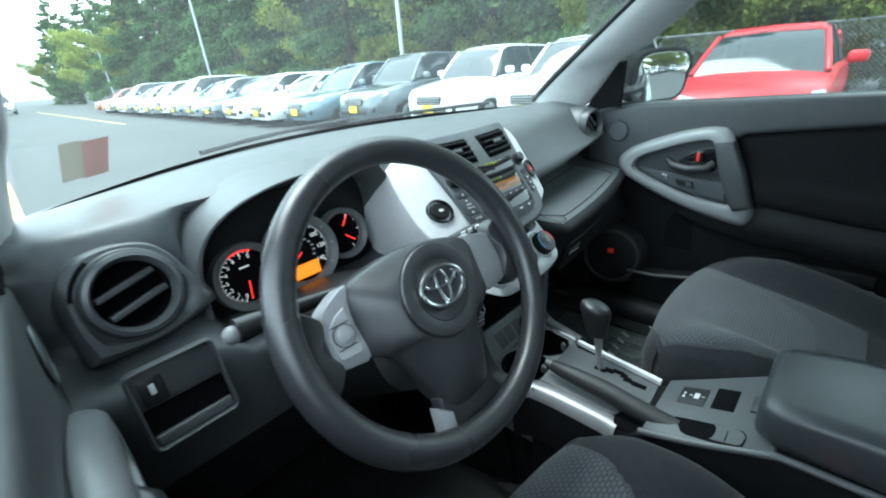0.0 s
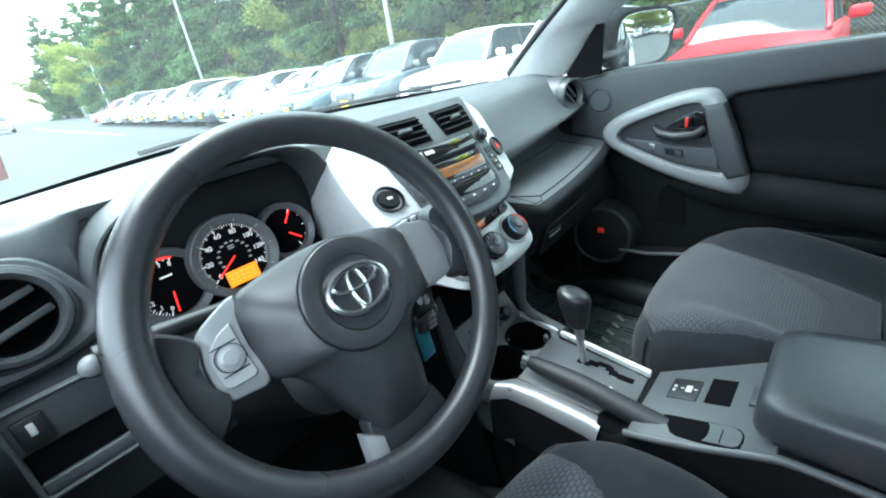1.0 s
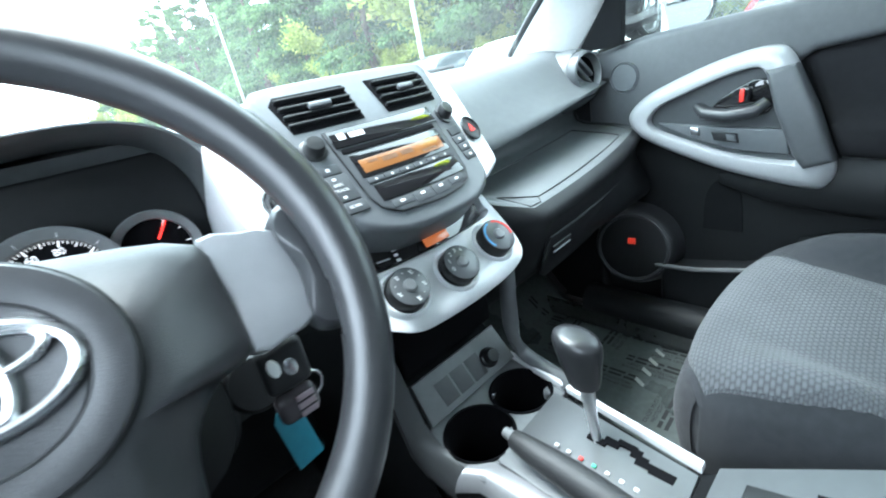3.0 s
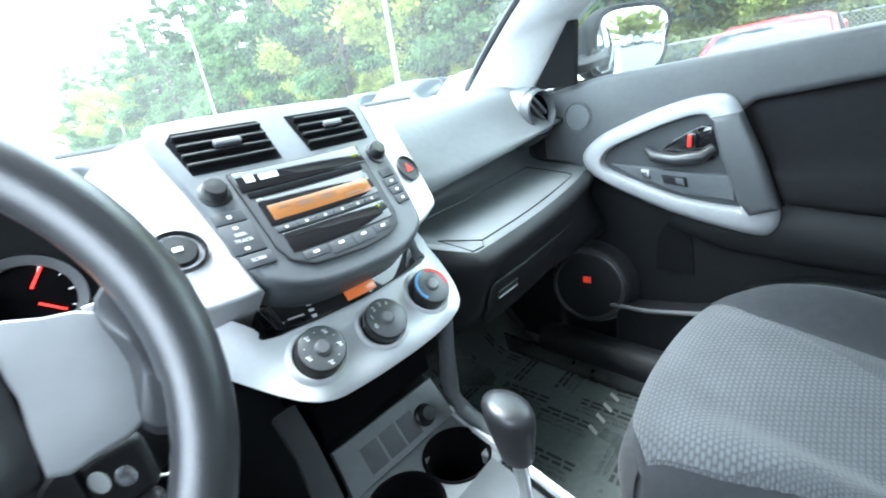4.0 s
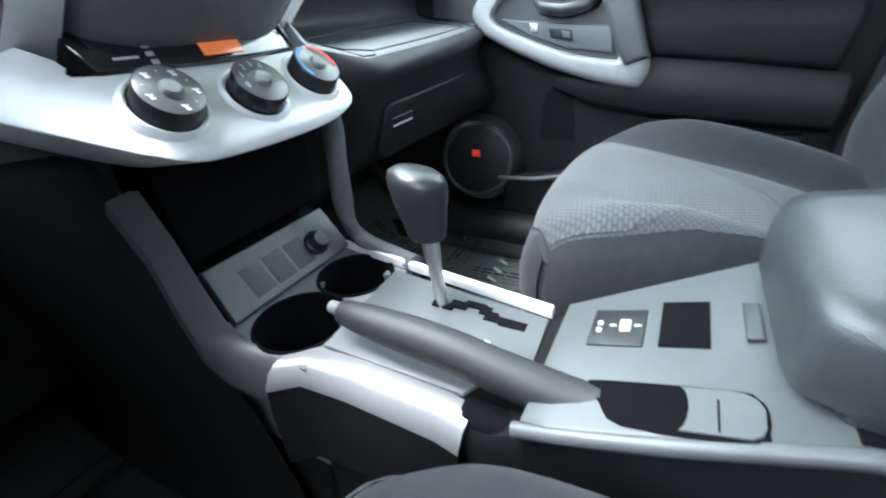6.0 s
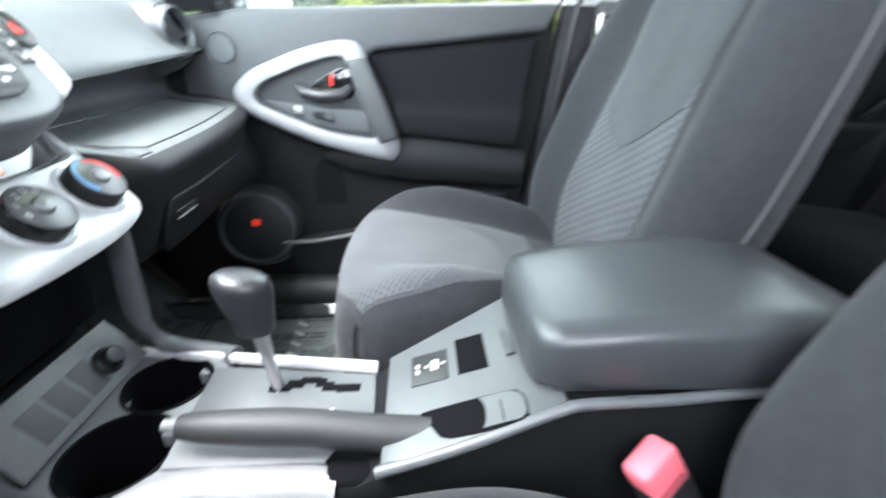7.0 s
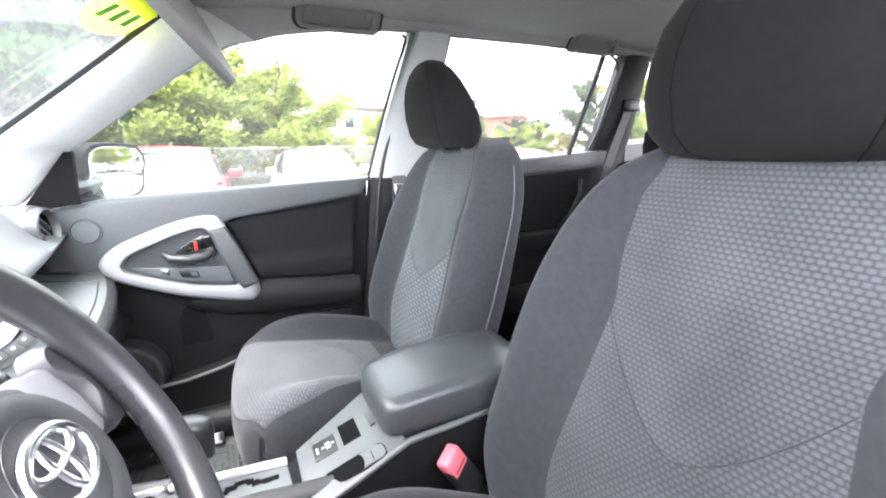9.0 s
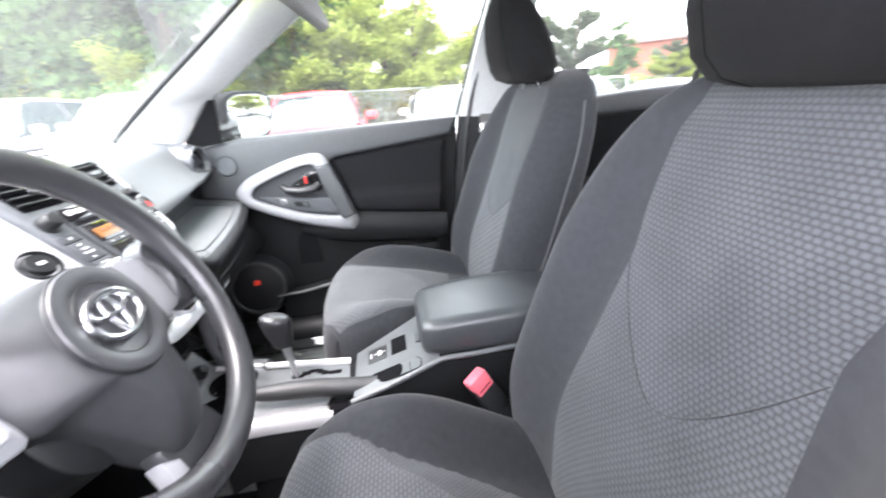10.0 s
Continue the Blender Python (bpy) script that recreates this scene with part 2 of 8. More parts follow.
def lathe(bm, prof, m=Matrix(), n=28, cap=True):
    """Profile of (radius, height) turned round local z, placed by m."""
    rings = [[m @ Vector((r * math.cos(q * 2 * math.pi / n), r * math.sin(q * 2 * math.pi / n), h)) for q in range(n)] for r, h in prof]
    return loft(bm, rings, True, cap)


def prism(bm, outline, depth, m=Matrix(), bevel=0.0, seg=2, hole=None, prof=((0.0, 0.0), (0.0, 0.55), (0.12, 0.85), (0.35, 1.0), (0.65, 1.0), (0.88, 0.85), (1.0, 0.55), (1.0, 0.0))):
    """Flat outline (local x, y) given thickness towards local +z, edges rounded on the +z side."""
    t = bmesh.new()
    if hole is None:
        lo = [t.verts.new((p[0], p[1], 0)) for p in outline]
        f = t.faces.new(lo)
        r = bmesh.ops.extrude_face_region(t, geom=[f])
        top = [v for v in r["geom"] if isinstance(v, bmesh.types.BMVert)]
        bmesh.ops.translate(t, vec=(0, 0, depth), verts=top)
        if bevel > 0:
            es = [e for e in t.edges if all(v in top for v in e.verts)]
            bmesh.ops.bevel(t, geom=es, offset=bevel, segments=seg, affect="EDGES", profile=0.5, clamp_overlap=True)
    else:
        rings = []
        for fr, h in prof:
            rings.append([(a[0] * (1 - fr) + b[0] * fr, a[1] * (1 - fr) + b[1] * fr, depth * h) for a, b in zip(outline, hole)])
        loft(t, rings, True, False, True)
    bmesh.ops.transform(t, matrix=m, verts=t.verts)
    merge(bm, t)
    return bm


def axes(o, ux, uy):
    """Matrix with local x, y along ux, uy at o."""
    ux = Vector(ux).normalized()
    uz = ux.cross(Vector(uy)).normalized()
    uy = uz.cross(ux)
    return Matrix(((ux.x, uy.x, uz.x, o[0]), (ux.y, uy.y, uz.y, o[1]), (ux.z, uy.z, uz.z, o[2]), (0, 0, 0, 1)))


def grid(bm, fn, nu, nv, uvfn=None):
    """Open sheet fn(u, v) with u, v in 0..1."""
    vs = [[bm.verts.new(fn(i / nu, j / nv)) for j in range(nv + 1)] for i in range(nu + 1)]
    lay = bm.loops.layers.uv.verify() if uvfn else None
    for i in range(nu):
        for j in range(nv):
            f = bm.faces.new((vs[i][j], vs[i + 1][j], vs[i + 1][j + 1], vs[i][j + 1]))
            if lay:
                for lp, (a, b) in zip(f.loops, ((i, j), (i + 1, j), (i + 1, j + 1), (i, j + 1))):
                    lp[lay].uv = uvfn(a / nu, b / nv)
    return bm


def thick(ob, d, offset=-1.0):
    mod = ob.modifiers.new("thickness", "SOLIDIFY")
    mod.thickness, mod.offset = d, offset
    return ob


def words(text, size, m, material, name="lettering", parent=None, depth=0.0003):
    cu = bpy.data.curves.new(name, "FONT")
    cu.body, cu.size, cu.extrude = text, size, depth
    cu.align_x, cu.align_y = "CENTER", "CENTER"
    tmp = bpy.data.objects.new(name, cu)
    me = bpy.data.meshes.new_from_object(tmp)
    bpy.data.objects.remove(tmp)
    bm = bmesh.new()
    bm.from_mesh(me)
    bpy.data.meshes.remove(me)
    bmesh.ops.transform(bm, matrix=m, verts=bm.verts)
    return part(name, bm, material, parent, recalc=False)


def lerp(a, b, t):
    return a + (b - a) * t


def curve_at(keys, t):
    """Smooth value through (t, value) keys, with no overshoot."""
    if t <= keys[0][0]:
        return keys[0][1]
    if t >= keys[-1][0]:
        return keys[-1][1]
    n = len(keys)
    sl = [(keys[i + 1][1] - keys[i][1]) / (keys[i + 1][0] - keys[i][0]) for i in range(n - 1)]

    def tangent(i):
        if i == 0:
            return sl[0]
        if i == n - 1:
            return sl[-1]
        if sl[i - 1] * sl[i] <= 0:
            return 0.0
        return 2 * sl[i - 1] * sl[i] / (sl[i - 1] + sl[i])
    for i in range(n - 1):
        (a, u), (b, v) = keys[i], keys[i + 1]
        if t <= b:
            d = b - a
            s = (t - a) / d
            return (2 * s ** 3 - 3 * s ** 2 + 1) * u + (s ** 3 - 2 * s ** 2 + s) * d * tangent(i) + (3 * s ** 2 - 2 * s ** 3) * v + (s ** 3 - s ** 2) * d * tangent(i + 1)
    return keys[-1][1]


# ---- cabin structure ----
FLOOR_Z = 0.345


def side_x(z):
    """Half width of the cabin's inner wall at height z."""
    return curve_at([(0.3, 0.72), (0.9, 0.735), (1.08, 0.72), (1.3, 0.675), (1.55, 0.60)], z)


def cabin_floor():
    bm = B()
    rbox(bm, -0.78, 0.78, -2.35, 0.62, FLOOR_Z - 0.06, FLOOR_Z, 0.01)
    f = part("floor", bm, CARPET)
    tagged(f, "dark grey carpeted cabin floor of a car", "floor", kind="structure")
    bm = B()
    grid(bm, lambda u, v: Vector((lerp(-0.76, 0.76, u), lerp(0.47, 0.64, v), FLOOR_Z + 0.25 * v ** 1.3)), 10, 6)
    toe = part("toe_board", bm, CARPET, f)
    thick(toe, 0.02)
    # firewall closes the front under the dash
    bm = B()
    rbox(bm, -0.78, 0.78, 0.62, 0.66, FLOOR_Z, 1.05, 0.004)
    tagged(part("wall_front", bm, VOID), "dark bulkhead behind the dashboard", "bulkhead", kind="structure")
    # kick panels beside the footwells
    for s, nm in ((1, "kick_panel_right"), (-1, "kick_panel_left")):
        bm = B()
        rbox(bm, min(s * 0.72, s * 0.80), max(s * 0.72, s * 0.80), 0.33, 0.66, 0.28, 1.055, 0.01)
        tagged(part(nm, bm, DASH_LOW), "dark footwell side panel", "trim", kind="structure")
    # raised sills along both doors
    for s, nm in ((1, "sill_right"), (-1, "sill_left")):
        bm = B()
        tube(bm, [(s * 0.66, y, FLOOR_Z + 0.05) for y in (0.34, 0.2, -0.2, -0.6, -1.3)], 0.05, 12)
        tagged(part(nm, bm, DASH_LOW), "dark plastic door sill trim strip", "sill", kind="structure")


def headliner():
    bm = B()

    def f(u, v):
        s = 2 * u - 1
        y = lerp(0.03, -2.3, v)
        half = 0.605
        zc = curve_at([(0, 1.53), (0.12, 1.575), (0.5, 1.59), (1, 1.55)], v)
        return Vector((s * half, y + (0.10 * (1 - s * s) if v == 0 else 0), zc - 0.045 * abs(s) ** 3))
    grid(bm, f, 16, 18)
    c = part("ceiling", bm, LINER)
    thick(c, 0.05, 1.0)
    tagged(c, "light grey cloth headliner of the car roof", "headliner", kind="structure")


def bar(name, a, b, material, label, kind="structure", bulge=0.02, depth=0.05, parent=None):
    """Trim loft between two edge lines a and b (same count), bulging towards the cabin's middle."""
    rings = []
    for p, q in zip(a, b):
        p, q = Vector(p), Vector(q)
        inward = Vector((-1 if p.x > 0 else 1, 0, -0.15)).normalized()
        ring = []
        for t in (0, 0.12, 0.35, 0.65, 0.88, 1):
            ring.append(p.lerp(q, t) + inward * bulge * math.sin(math.pi * t) ** 0.7)
        for t in (1, 0.5, 0):
            ring.append(p.lerp(q, t) - inward * depth)
        rings.append(ring)
    ob = part(name, loft(B(), rings), material, parent)
    return tagged(ob, label, "trim", kind=kind)


def pillars(s):
    side = "right" if s > 0 else "left"
    X = lambda pts: [(s * x, y, z) for x, y, z in pts]
    ga = [(0.655, 0.52, 1.085), (0.625, 0.42, 1.16), (0.605, 0.334, 1.222), (0.595, 0.17, 1.349), (0.58, 0.002, 1.481), (0.575, -0.06, 1.525)]
    wa = [(0.70, 0.36, 1.065), (0.70, 0.25, 1.187), (0.695, 0.20, 1.22), (0.68, 0.065, 1.32), (0.655, -0.115, 1.437), (0.64, -0.2, 1.465)]
    if s < 0:
        ga = [(x + 0.03, y, z) for x, y, z in ga]
    # black strip on the screen edge, added for the dark of the backlit pillar
    bm = B()
    tube(bm, smooth_line([(s * (x + 0.004), y + 0.006, z + 0.004) for x, y, z in ga], 4), 0.010, 8)
    tagged(part("screen_shade_" + side, bm, BLACK), "black strip along the windscreen edge, added to darken the backlit pillar", "window seal", kind="structure")
    n = 4
    bar("pillar_a_" + side, smooth_line(X(ga), n), smooth_line(X(wa), n), PILLAR, "pale grey windscreen pillar trim", bulge=0.022)
    # black sail panel in the corner of the front window
    bm = B()
    prism(bm, [(0.350, 1.058), (0.243, 1.062), (0.237, 1.19), (0.252, 1.19)], 0.02, axes((s * 0.70 - 0.012, 0, 0), (0, 1, 0), (0, 0, 1)))
    tagged(part("sail_panel", bm, mat("sail_black", (0.007, 0.0072, 0.008), 0.85, grain=0.2, var=0.15, spec=0.06)), "black triangular mirror corner panel", "trim", kind="structure")
    rail_lo = [(0.64, -0.2, 1.465), (0.63, -0.28, 1.487), (0.625, -0.45, 1.512), (0.622, -0.64, 1.525), (0.622, -0.78, 1.526), (0.622, -1.2, 1.53), (0.622, -1.56, 1.525), (0.62, -1.75, 1.52), (0.6, -2.1, 1.5), (0.58, -2.3, 1.46)]
    rail_hi = [(0.575, -0.06, 1.525), (0.575, -0.2, 1.545), (0.575, -0.45, 1.555), (0.575, -0.64, 1.56), (0.575, -0.78, 1.56), (0.575, -1.2, 1.56), (0.575, -1.56, 1.555), (0.575, -1.75, 1.55), (0.56, -2.1, 1.54), (0.54, -2.3, 1.52)]
    bar("roof_rail_" + side, smooth_line(X(rail_hi), 3), smooth_line(X(rail_lo), 3), LINER, "light grey cloth roof edge over the side windows", bulge=0.008)
    fb = [(0.63, -0.64, 1.53), (0.665, -0.605, 1.4), (0.695, -0.56, 1.25), (0.72, -0.52, 1.095)]
    rb = [(0.625, -0.775, 1.53), (0.66, -0.755, 1.4), (0.69, -0.735, 1.25), (0.715, -0.72, 1.095)]
    bar("pillar_b_" + side, smooth_line(X(fb), 4), smooth_line(X(rb), 4), PILLAR, "pale grey door pillar trim behind the front seat", bulge=0.02)
    fl = [(0.722, -0.52, 1.095), (0.73, -0.50, 0.9), (0.73, -0.47, 0.6), (0.72, -0.45, 0.36)]
    rl = [(0.722, -0.72, 1.095), (0.73, -0.72, 0.9), (0.73, -0.74, 0.6), (0.72, -0.76, 0.36)]
    bar("pillar_b_foot_" + side, smooth_line(X(fl), 4), smooth_line(X(rl), 4), DASH_LOW, "dark lower door pillar trim", bulge=0.02)
    # rubber seals round the front and rear window openings
    for nm, line, rr, mt in (("seal_front_" + side, [(0.632, -0.61, 1.515), (0.64, -0.622, 1.50), (0.668, -0.59, 1.40), (0.698, -0.548, 1.25), (0.722, -0.508, 1.10)], 0.005, BLACK),
                             ("seal_rear_" + side, [(0.627, -1.46, 1.524), (0.64, -1.515, 1.49), (0.665, -1.515, 1.4), (0.695, -1.49, 1.25), (0.718, -1.465, 1.17)], 0.006, BLACK),
                             ("door_edge_" + side, [(0.64, -0.655, 1.50), (0.662, -0.628, 1.40), (0.69, -0.585, 1.25), (0.706, -0.545, 1.10), (0.708, -0.52, 0.9), (0.705, -0.49, 0.6)], 0.006, BLACK)):
        bm = B()
        tube(bm, smooth_line(X(line), 4), rr, 8)
        tagged(part(nm, bm, mt), "black rubber seal round a side window", "window seal", kind="structure")
    fc = [(0.62, -1.54, 1.53), (0.655, -1.53, 1.4), (0.69, -1.5, 1.25), (0.715, -1.47, 1.13), (0.72, -1.4, 0.8), (0.72, -1.3, 0.36)]
    rc = [(0.62, -1.68, 1.53), (0.655, -1.68, 1.4), (0.69, -1.68, 1.25), (0.715, -1.68, 1.13), (0.72, -1.68, 0.8), (0.72, -1.68, 0.36)]
    bar("pillar_c_" + side, smooth_line(X(fc), 3), smooth_line(X(rc), 3), DASH_LOW, "dark rear door frame trim", bulge=0.02)
    rd = [(0.56, -2.2, 1.5), (0.6, -2.12, 1.4), (0.65, -2.05, 1.3), (0.69, -1.98, 1.2)]
    re = [(0.5, -2.36, 1.46), (0.52, -2.36, 1.36), (0.56, -2.36, 1.26), (0.6, -2.36, 1.15)]
    bar("pillar_d_" + side, X(rd), X(re), DOORP, "grey rear pillar trim", bulge=0.02)
    # cargo side wall below the quarter window
    bm = B()
    prism(bm, [(-1.66, FLOOR_Z), (-1.66, 1.19), (-2.02, 1.21), (-2.36, 1.15), (-2.36, FLOOR_Z)], 0.05, axes((s * 0.70, 0, 0), (0, 1, 0), (0, 0, 1)), 0.008)
    tagged(part("wall_cargo_" + side, bm, DOORP), "grey plastic cargo bay side trim", "trim", kind="structure")


def glass_pane(name, fn, nu, nv, label):
    ob = part(name, grid(B(), fn, nu, nv), GLASS if name == "windscreen" else SIDEGLASS)
    ob.visible_shadow = False
    thick(ob, 0.004)
    return tagged(ob, label, "window", kind="structure")


def windows():
    def shield(u, v):
        s = 2 * u - 1
        y0, z0 = 0.52 + 0.33 * (1 - s * s), 1.07
        y1, z1 = -0.06 + 0.15 * (1 - s * s), 1.525 + 0.02 * (1 - s * s)
        x0, x1 = 0.66 * s, 0.58 * s
        bow = 0.02 * math.sin(math.pi * v)
        return Vector((lerp(x0, x1, v), lerp(y0, y1, v) + bow, lerp(z0, z1, v) + bow))
    glass_pane("windscreen", shield, 16, 10, "clear laminated windscreen with stickers in its corners")
    for s, side in ((1, "right"),):
        def front(u, v):
            z = lerp(1.05, 1.54, v)
            return Vector((s * (side_x(z) + 0.015), lerp(0.36, -0.66, u), z))
        glass_pane("window_front_" + side, front, 8, 5, "clear front door glass, raised")

        def rear(u, v):
            z = lerp(1.08, 1.54, v)
            return Vector((s * (side_x(z) + 0.015), lerp(-0.68, -1.6, u), z))
        glass_pane("window_rear_" + side, rear, 8, 5, "clear rear door glass, raised")

        def quarter(u, v):
            z = lerp(1.12, 1.53, v)
            return Vector((s * (side_x(z) + 0.015), lerp(-1.62, -2.3, u), z))
        glass_pane("window_quarter_" + side, quarter, 6, 5, "tinted rear quarter window")
        # divider bar and dark run channels in the rear door window
        bm = B()
        tube(bm, [(s * 0.705, -1.33, 1.12), (s * 0.68, -1.39, 1.32), (s * 0.64, -1.44, 1.53)], 0.011, 8)
        tagged(part("window_divider", bm, BLACK), "black slanted divider bar of the rear door window", "trim", kind="structure")
    # tailgate with its window
    bm = B()
    rbox(bm, -0.72, 0.72, -2.42, -2.36, FLOOR_Z, 1.12, 0.01)
    rbox(bm, -0.66, -0.54, -2.42, -2.36, 1.12, 1.5, 0.01)
    rbox(bm, 0.54, 0.66, -2.42, -2.36, 1.12, 1.5, 0.01)
    rbox(bm, -0.66, 0.66, -2.42, -2.34, 1.47, 1.58, 0.01)
    tagged(part("wall_tailgate", bm, DOORP), "grey trimmed tailgate closing the cargo bay", "tailgate", kind="structure")
    # left cabin wall keeps the daylight openings of the right one
    glass_pane("window_rear_left", lambda u, v: Vector((-side_x(lerp(1.08, 1.54, v)) - 0.015, lerp(-0.68, -1.6, u), lerp(1.08, 1.54, v))), 8, 5, "clear rear door glass, raised")


cabin_floor()
headliner()
for side in (1, -1):
    pillars(side)
windows()


# ---- doors ----
TRI_OUT = [(0.232, 0.905), (0.20, 0.94), (0.147, 0.966), (0.05, 1.0), (-0.03, 1.012), (-0.066, 0.99), (-0.10, 0.90), (-0.142, 0.80), (-0.135, 0.755), (-0.10, 0.747), (0.02, 0.775), (0.12, 0.812), (0.19, 0.845), (0.222, 0.87)]
TRI_IN = [(0.182, 0.895), (0.165, 0.918), (0.13, 0.935), (0.05, 0.965), (-0.005, 0.978), (-0.028, 0.965), (-0.05, 0.90), (-0.083, 0.825), (-0.085, 0.805), (-0.07, 0.80), (0.02, 0.815), (0.10, 0.842), (0.15, 0.862), (0.175, 0.876)]


def front_door(s):
    """Door trim; s = 1 passenger side, -1 driver side."""
    d = thing("door_front", (s * 0.74, 0, FLOOR_Z + 0.02), "dark grey moulded front door trim with a silver triangular pull surround, door shut", "car door", "front doors")
    F = axes((s * (0.752 if s > 0 else 0.738), 0, 0), (0, 1, 0), (0, 0, 1))            # local x = y, local y = z, +z inwards to +x
    F = F @ Matrix.Diagonal((1, 1, -s, 1)) if s > 0 else F

    def flat(name, outline, depth, material, label="", bevel=0.006, back=0.0, seg=3):
        bm = B()
        prism(bm, outline, depth, F @ Matrix.Translation((0, 0, back)), bevel, seg)
        return part(name, bm, material, d, label)
    flat("panel", [(0.37, 0.38), (0.37, 1.05), (0.30, 1.066), (-0.10, 1.083), (-0.515, 1.10), (-0.49, 0.75), (-0.45, 0.38)], 0.05 - 0.03, mat("door_lower", (0.0095, 0.0104, 0.0114), 0.58, grain=0.35, scale=900, var=0.15, spec=0.3), "", 0.004, -0.03)
    flat("outer_skin", [(0.37, 0.30), (0.37, 1.05), (-0.515, 1.085), (-0.45, 0.30)], 0.02, PAINT_OWN, "silver painted outer skin", 0.0, -0.10)
    # padded upper
    up = [(0.345, 1.045), (0.20, 1.07), (-0.10, 1.083), (-0.508, 1.10), (-0.48, 1.04), (-0.28, 1.015), (-0.09, 0.992), (-0.06, 0.97), (0.0, 0.88), (0.10, 0.83), (0.20, 0.866), (0.34, 0.875)]
    flat("upper_trim", up, 0.045, DOORP, bevel=0.014, seg=4)
    prof = [(0.0, 0.020), (0.03, 0.046), (0.08, 0.056), (0.18, 0.060), (0.28, 0.058), (0.36, 0.046), (0.45, 0.036), (0.60, 0.031), (0.9, 0.029), (0.97, 0.026), (1.0, 0.019)]

    def pad(u, v):
        zt = lerp(0.988, 1.03, u)
        zb = lerp(0.802, 0.772, u)
        yf = curve_at([(0.0, -0.143), (0.35, -0.118), (1.0, -0.070)], v)
        yr = curve_at([(0.0, -0.438), (1.0, -0.468)], v)
        edge = min(u, 1 - u)
        dep = lerp(0.019, curve_at(prof, v), min(1.0, edge / 0.03) ** 0.5)
        return F @ Vector((lerp(yf, yr, u), lerp(zb, zt, v), dep))
    bm = B()
    grid(bm, pad, 40, 40)
    part("cloth_inset", bm, DOORF, d, "black woven cloth inset swelling into an armrest", 70)
    bm = B()
    tube(bm, [F @ Vector((lerp(-0.146, -0.44, i / 12), lerp(0.7995, 0.7695, i / 12), 0.0225)) for i in range(13)], 0.0016, 6)
    part("inset_edge", bm, CONSOLE, d)
    # smooth swelling below the inset, over the pocket
    bm = B()

    def belly(u, v):
        y = lerp(0.05, -0.455, u)
        zt = curve_at([(-0.46, 0.770), (-0.15, 0.799), (0.05, 0.76)], y)
        zl = curve_at([(-0.46, 0.655), (-0.2, 0.665), (-0.05, 0.690), (0.05, 0.735)], y)
        dep = 0.020 + 0.030 * math.sin(math.pi * min(1.0, 0.12 + v * 0.88)) ** 0.8 * min(1.0, u * 4) ** 0.7
        return F @ Vector((y, lerp(zt, zl, v), dep - 0.045 * max(0.0, v - 0.8) / 0.2))
    grid(bm, belly, 36, 18)
    part("lower_trim", bm, mat("door_lower", (0.0095, 0.0104, 0.0114), 0.58), d, "", 70)
    # arched near-black patch ahead of the pocket, painted as a hollow's shade
    arch_ = [(p.x, p.y) for p in smooth_line([(q, r_, 0) for q, r_ in ((0.085, 0.615), (0.083, 0.69), (0.070, 0.727), (0.046, 0.742), (0.022, 0.728), (0.010, 0.69), (0.004, 0.615))], 4)]
    flat("hollow_shade", arch_, 0.003, mat("dull_black", (0.0075, 0.008, 0.009), 0.8, var=0.15, spec=0.15), "", 0.0, -0.0095)
    # silver ring
    n = 5
    bm = B()
    o = [(p.x, p.y) for p in smooth_line([(a, b, 0) for a, b in TRI_OUT], n, True)]
    i = [(p.x, p.y) for p in smooth_line([(a, b, 0) for a, b in TRI_IN], n, True)]
    prism(bm, o, 0.026, F @ Matrix.Translation((0, 0, 0.047)), hole=i, prof=((0.0, 0.0), (0.0, 0.22), (0.05, 0.42), (0.16, 0.68), (0.30, 0.86), (0.40, 0.93), (0.80, 1.0), (0.93, 0.95), (1.0, 0.75), (1.0, 0.0)))
    # driver-side ring uses a darker copy, with shade put into its silver
    part("pull_surround", bm, mat("door_silver", (0.335, 0.343, 0.352), 0.34, metal=0.12, grain=0.05, scale=1500, var=0.06) if s > 0 else mat("shaded_silver", (0.17, 0.175, 0.18), 0.4, metal=0.2, var=0.08), d, "satin silver triangular surround")
    flat("cup", i, 0.004, mat("cup_plastic", (0.05, 0.054, 0.058), 0.45, grain=0.2, scale=900, var=0.12), "", 0.0, 0.0455)
    # grip bar over the rear leg of the ring
    g = [(-0.028, 0.972), (-0.072, 0.978), (-0.108, 0.90), (-0.143, 0.805), (-0.10, 0.79), (-0.082, 0.815), (-0.048, 0.90)]
    flat("grip", g, 0.040, DOORP, "dark grey pull grip", 0.012, 0.045, 4)
    # switch plate under the lever
    flat("switch_plate", [(0.165, 0.884), (0.02, 0.868), (-0.065, 0.862), (-0.074, 0.812), (0.02, 0.824), (0.10, 0.85)], 0.012, PANELG, "", 0.003, 0.047)
    flat("window_switch", [(0.058, 0.862), (0.012, 0.857), (0.008, 0.838), (0.052, 0.845)], 0.006, BLACK, "", 0.002, 0.059)
    flat("window_switch_key", [(0.030, 0.858), (0.014, 0.856), (0.011, 0.842), (0.027, 0.845)], 0.008, PANELG, "", 0.002, 0.061)
    flat("lock_switch", [(0.098, 0.873), (0.082, 0.871), (0.080, 0.855), (0.095, 0.858)], 0.008, CHROME, "", 0.002, 0.058)
    # inner handle: bowl, lever, lock tab
    flat("handle_bowl", [(0.060, 0.912), (0.045, 0.928), (0.02, 0.944), (-0.008, 0.957), (-0.030, 0.955), (-0.042, 0.94), (-0.046, 0.912), (-0.034, 0.892), (-0.01, 0.884), (0.03, 0.884), (0.055, 0.892)], 0.006, GLOSSB, "", 0.003, 0.048)
    bm = B()
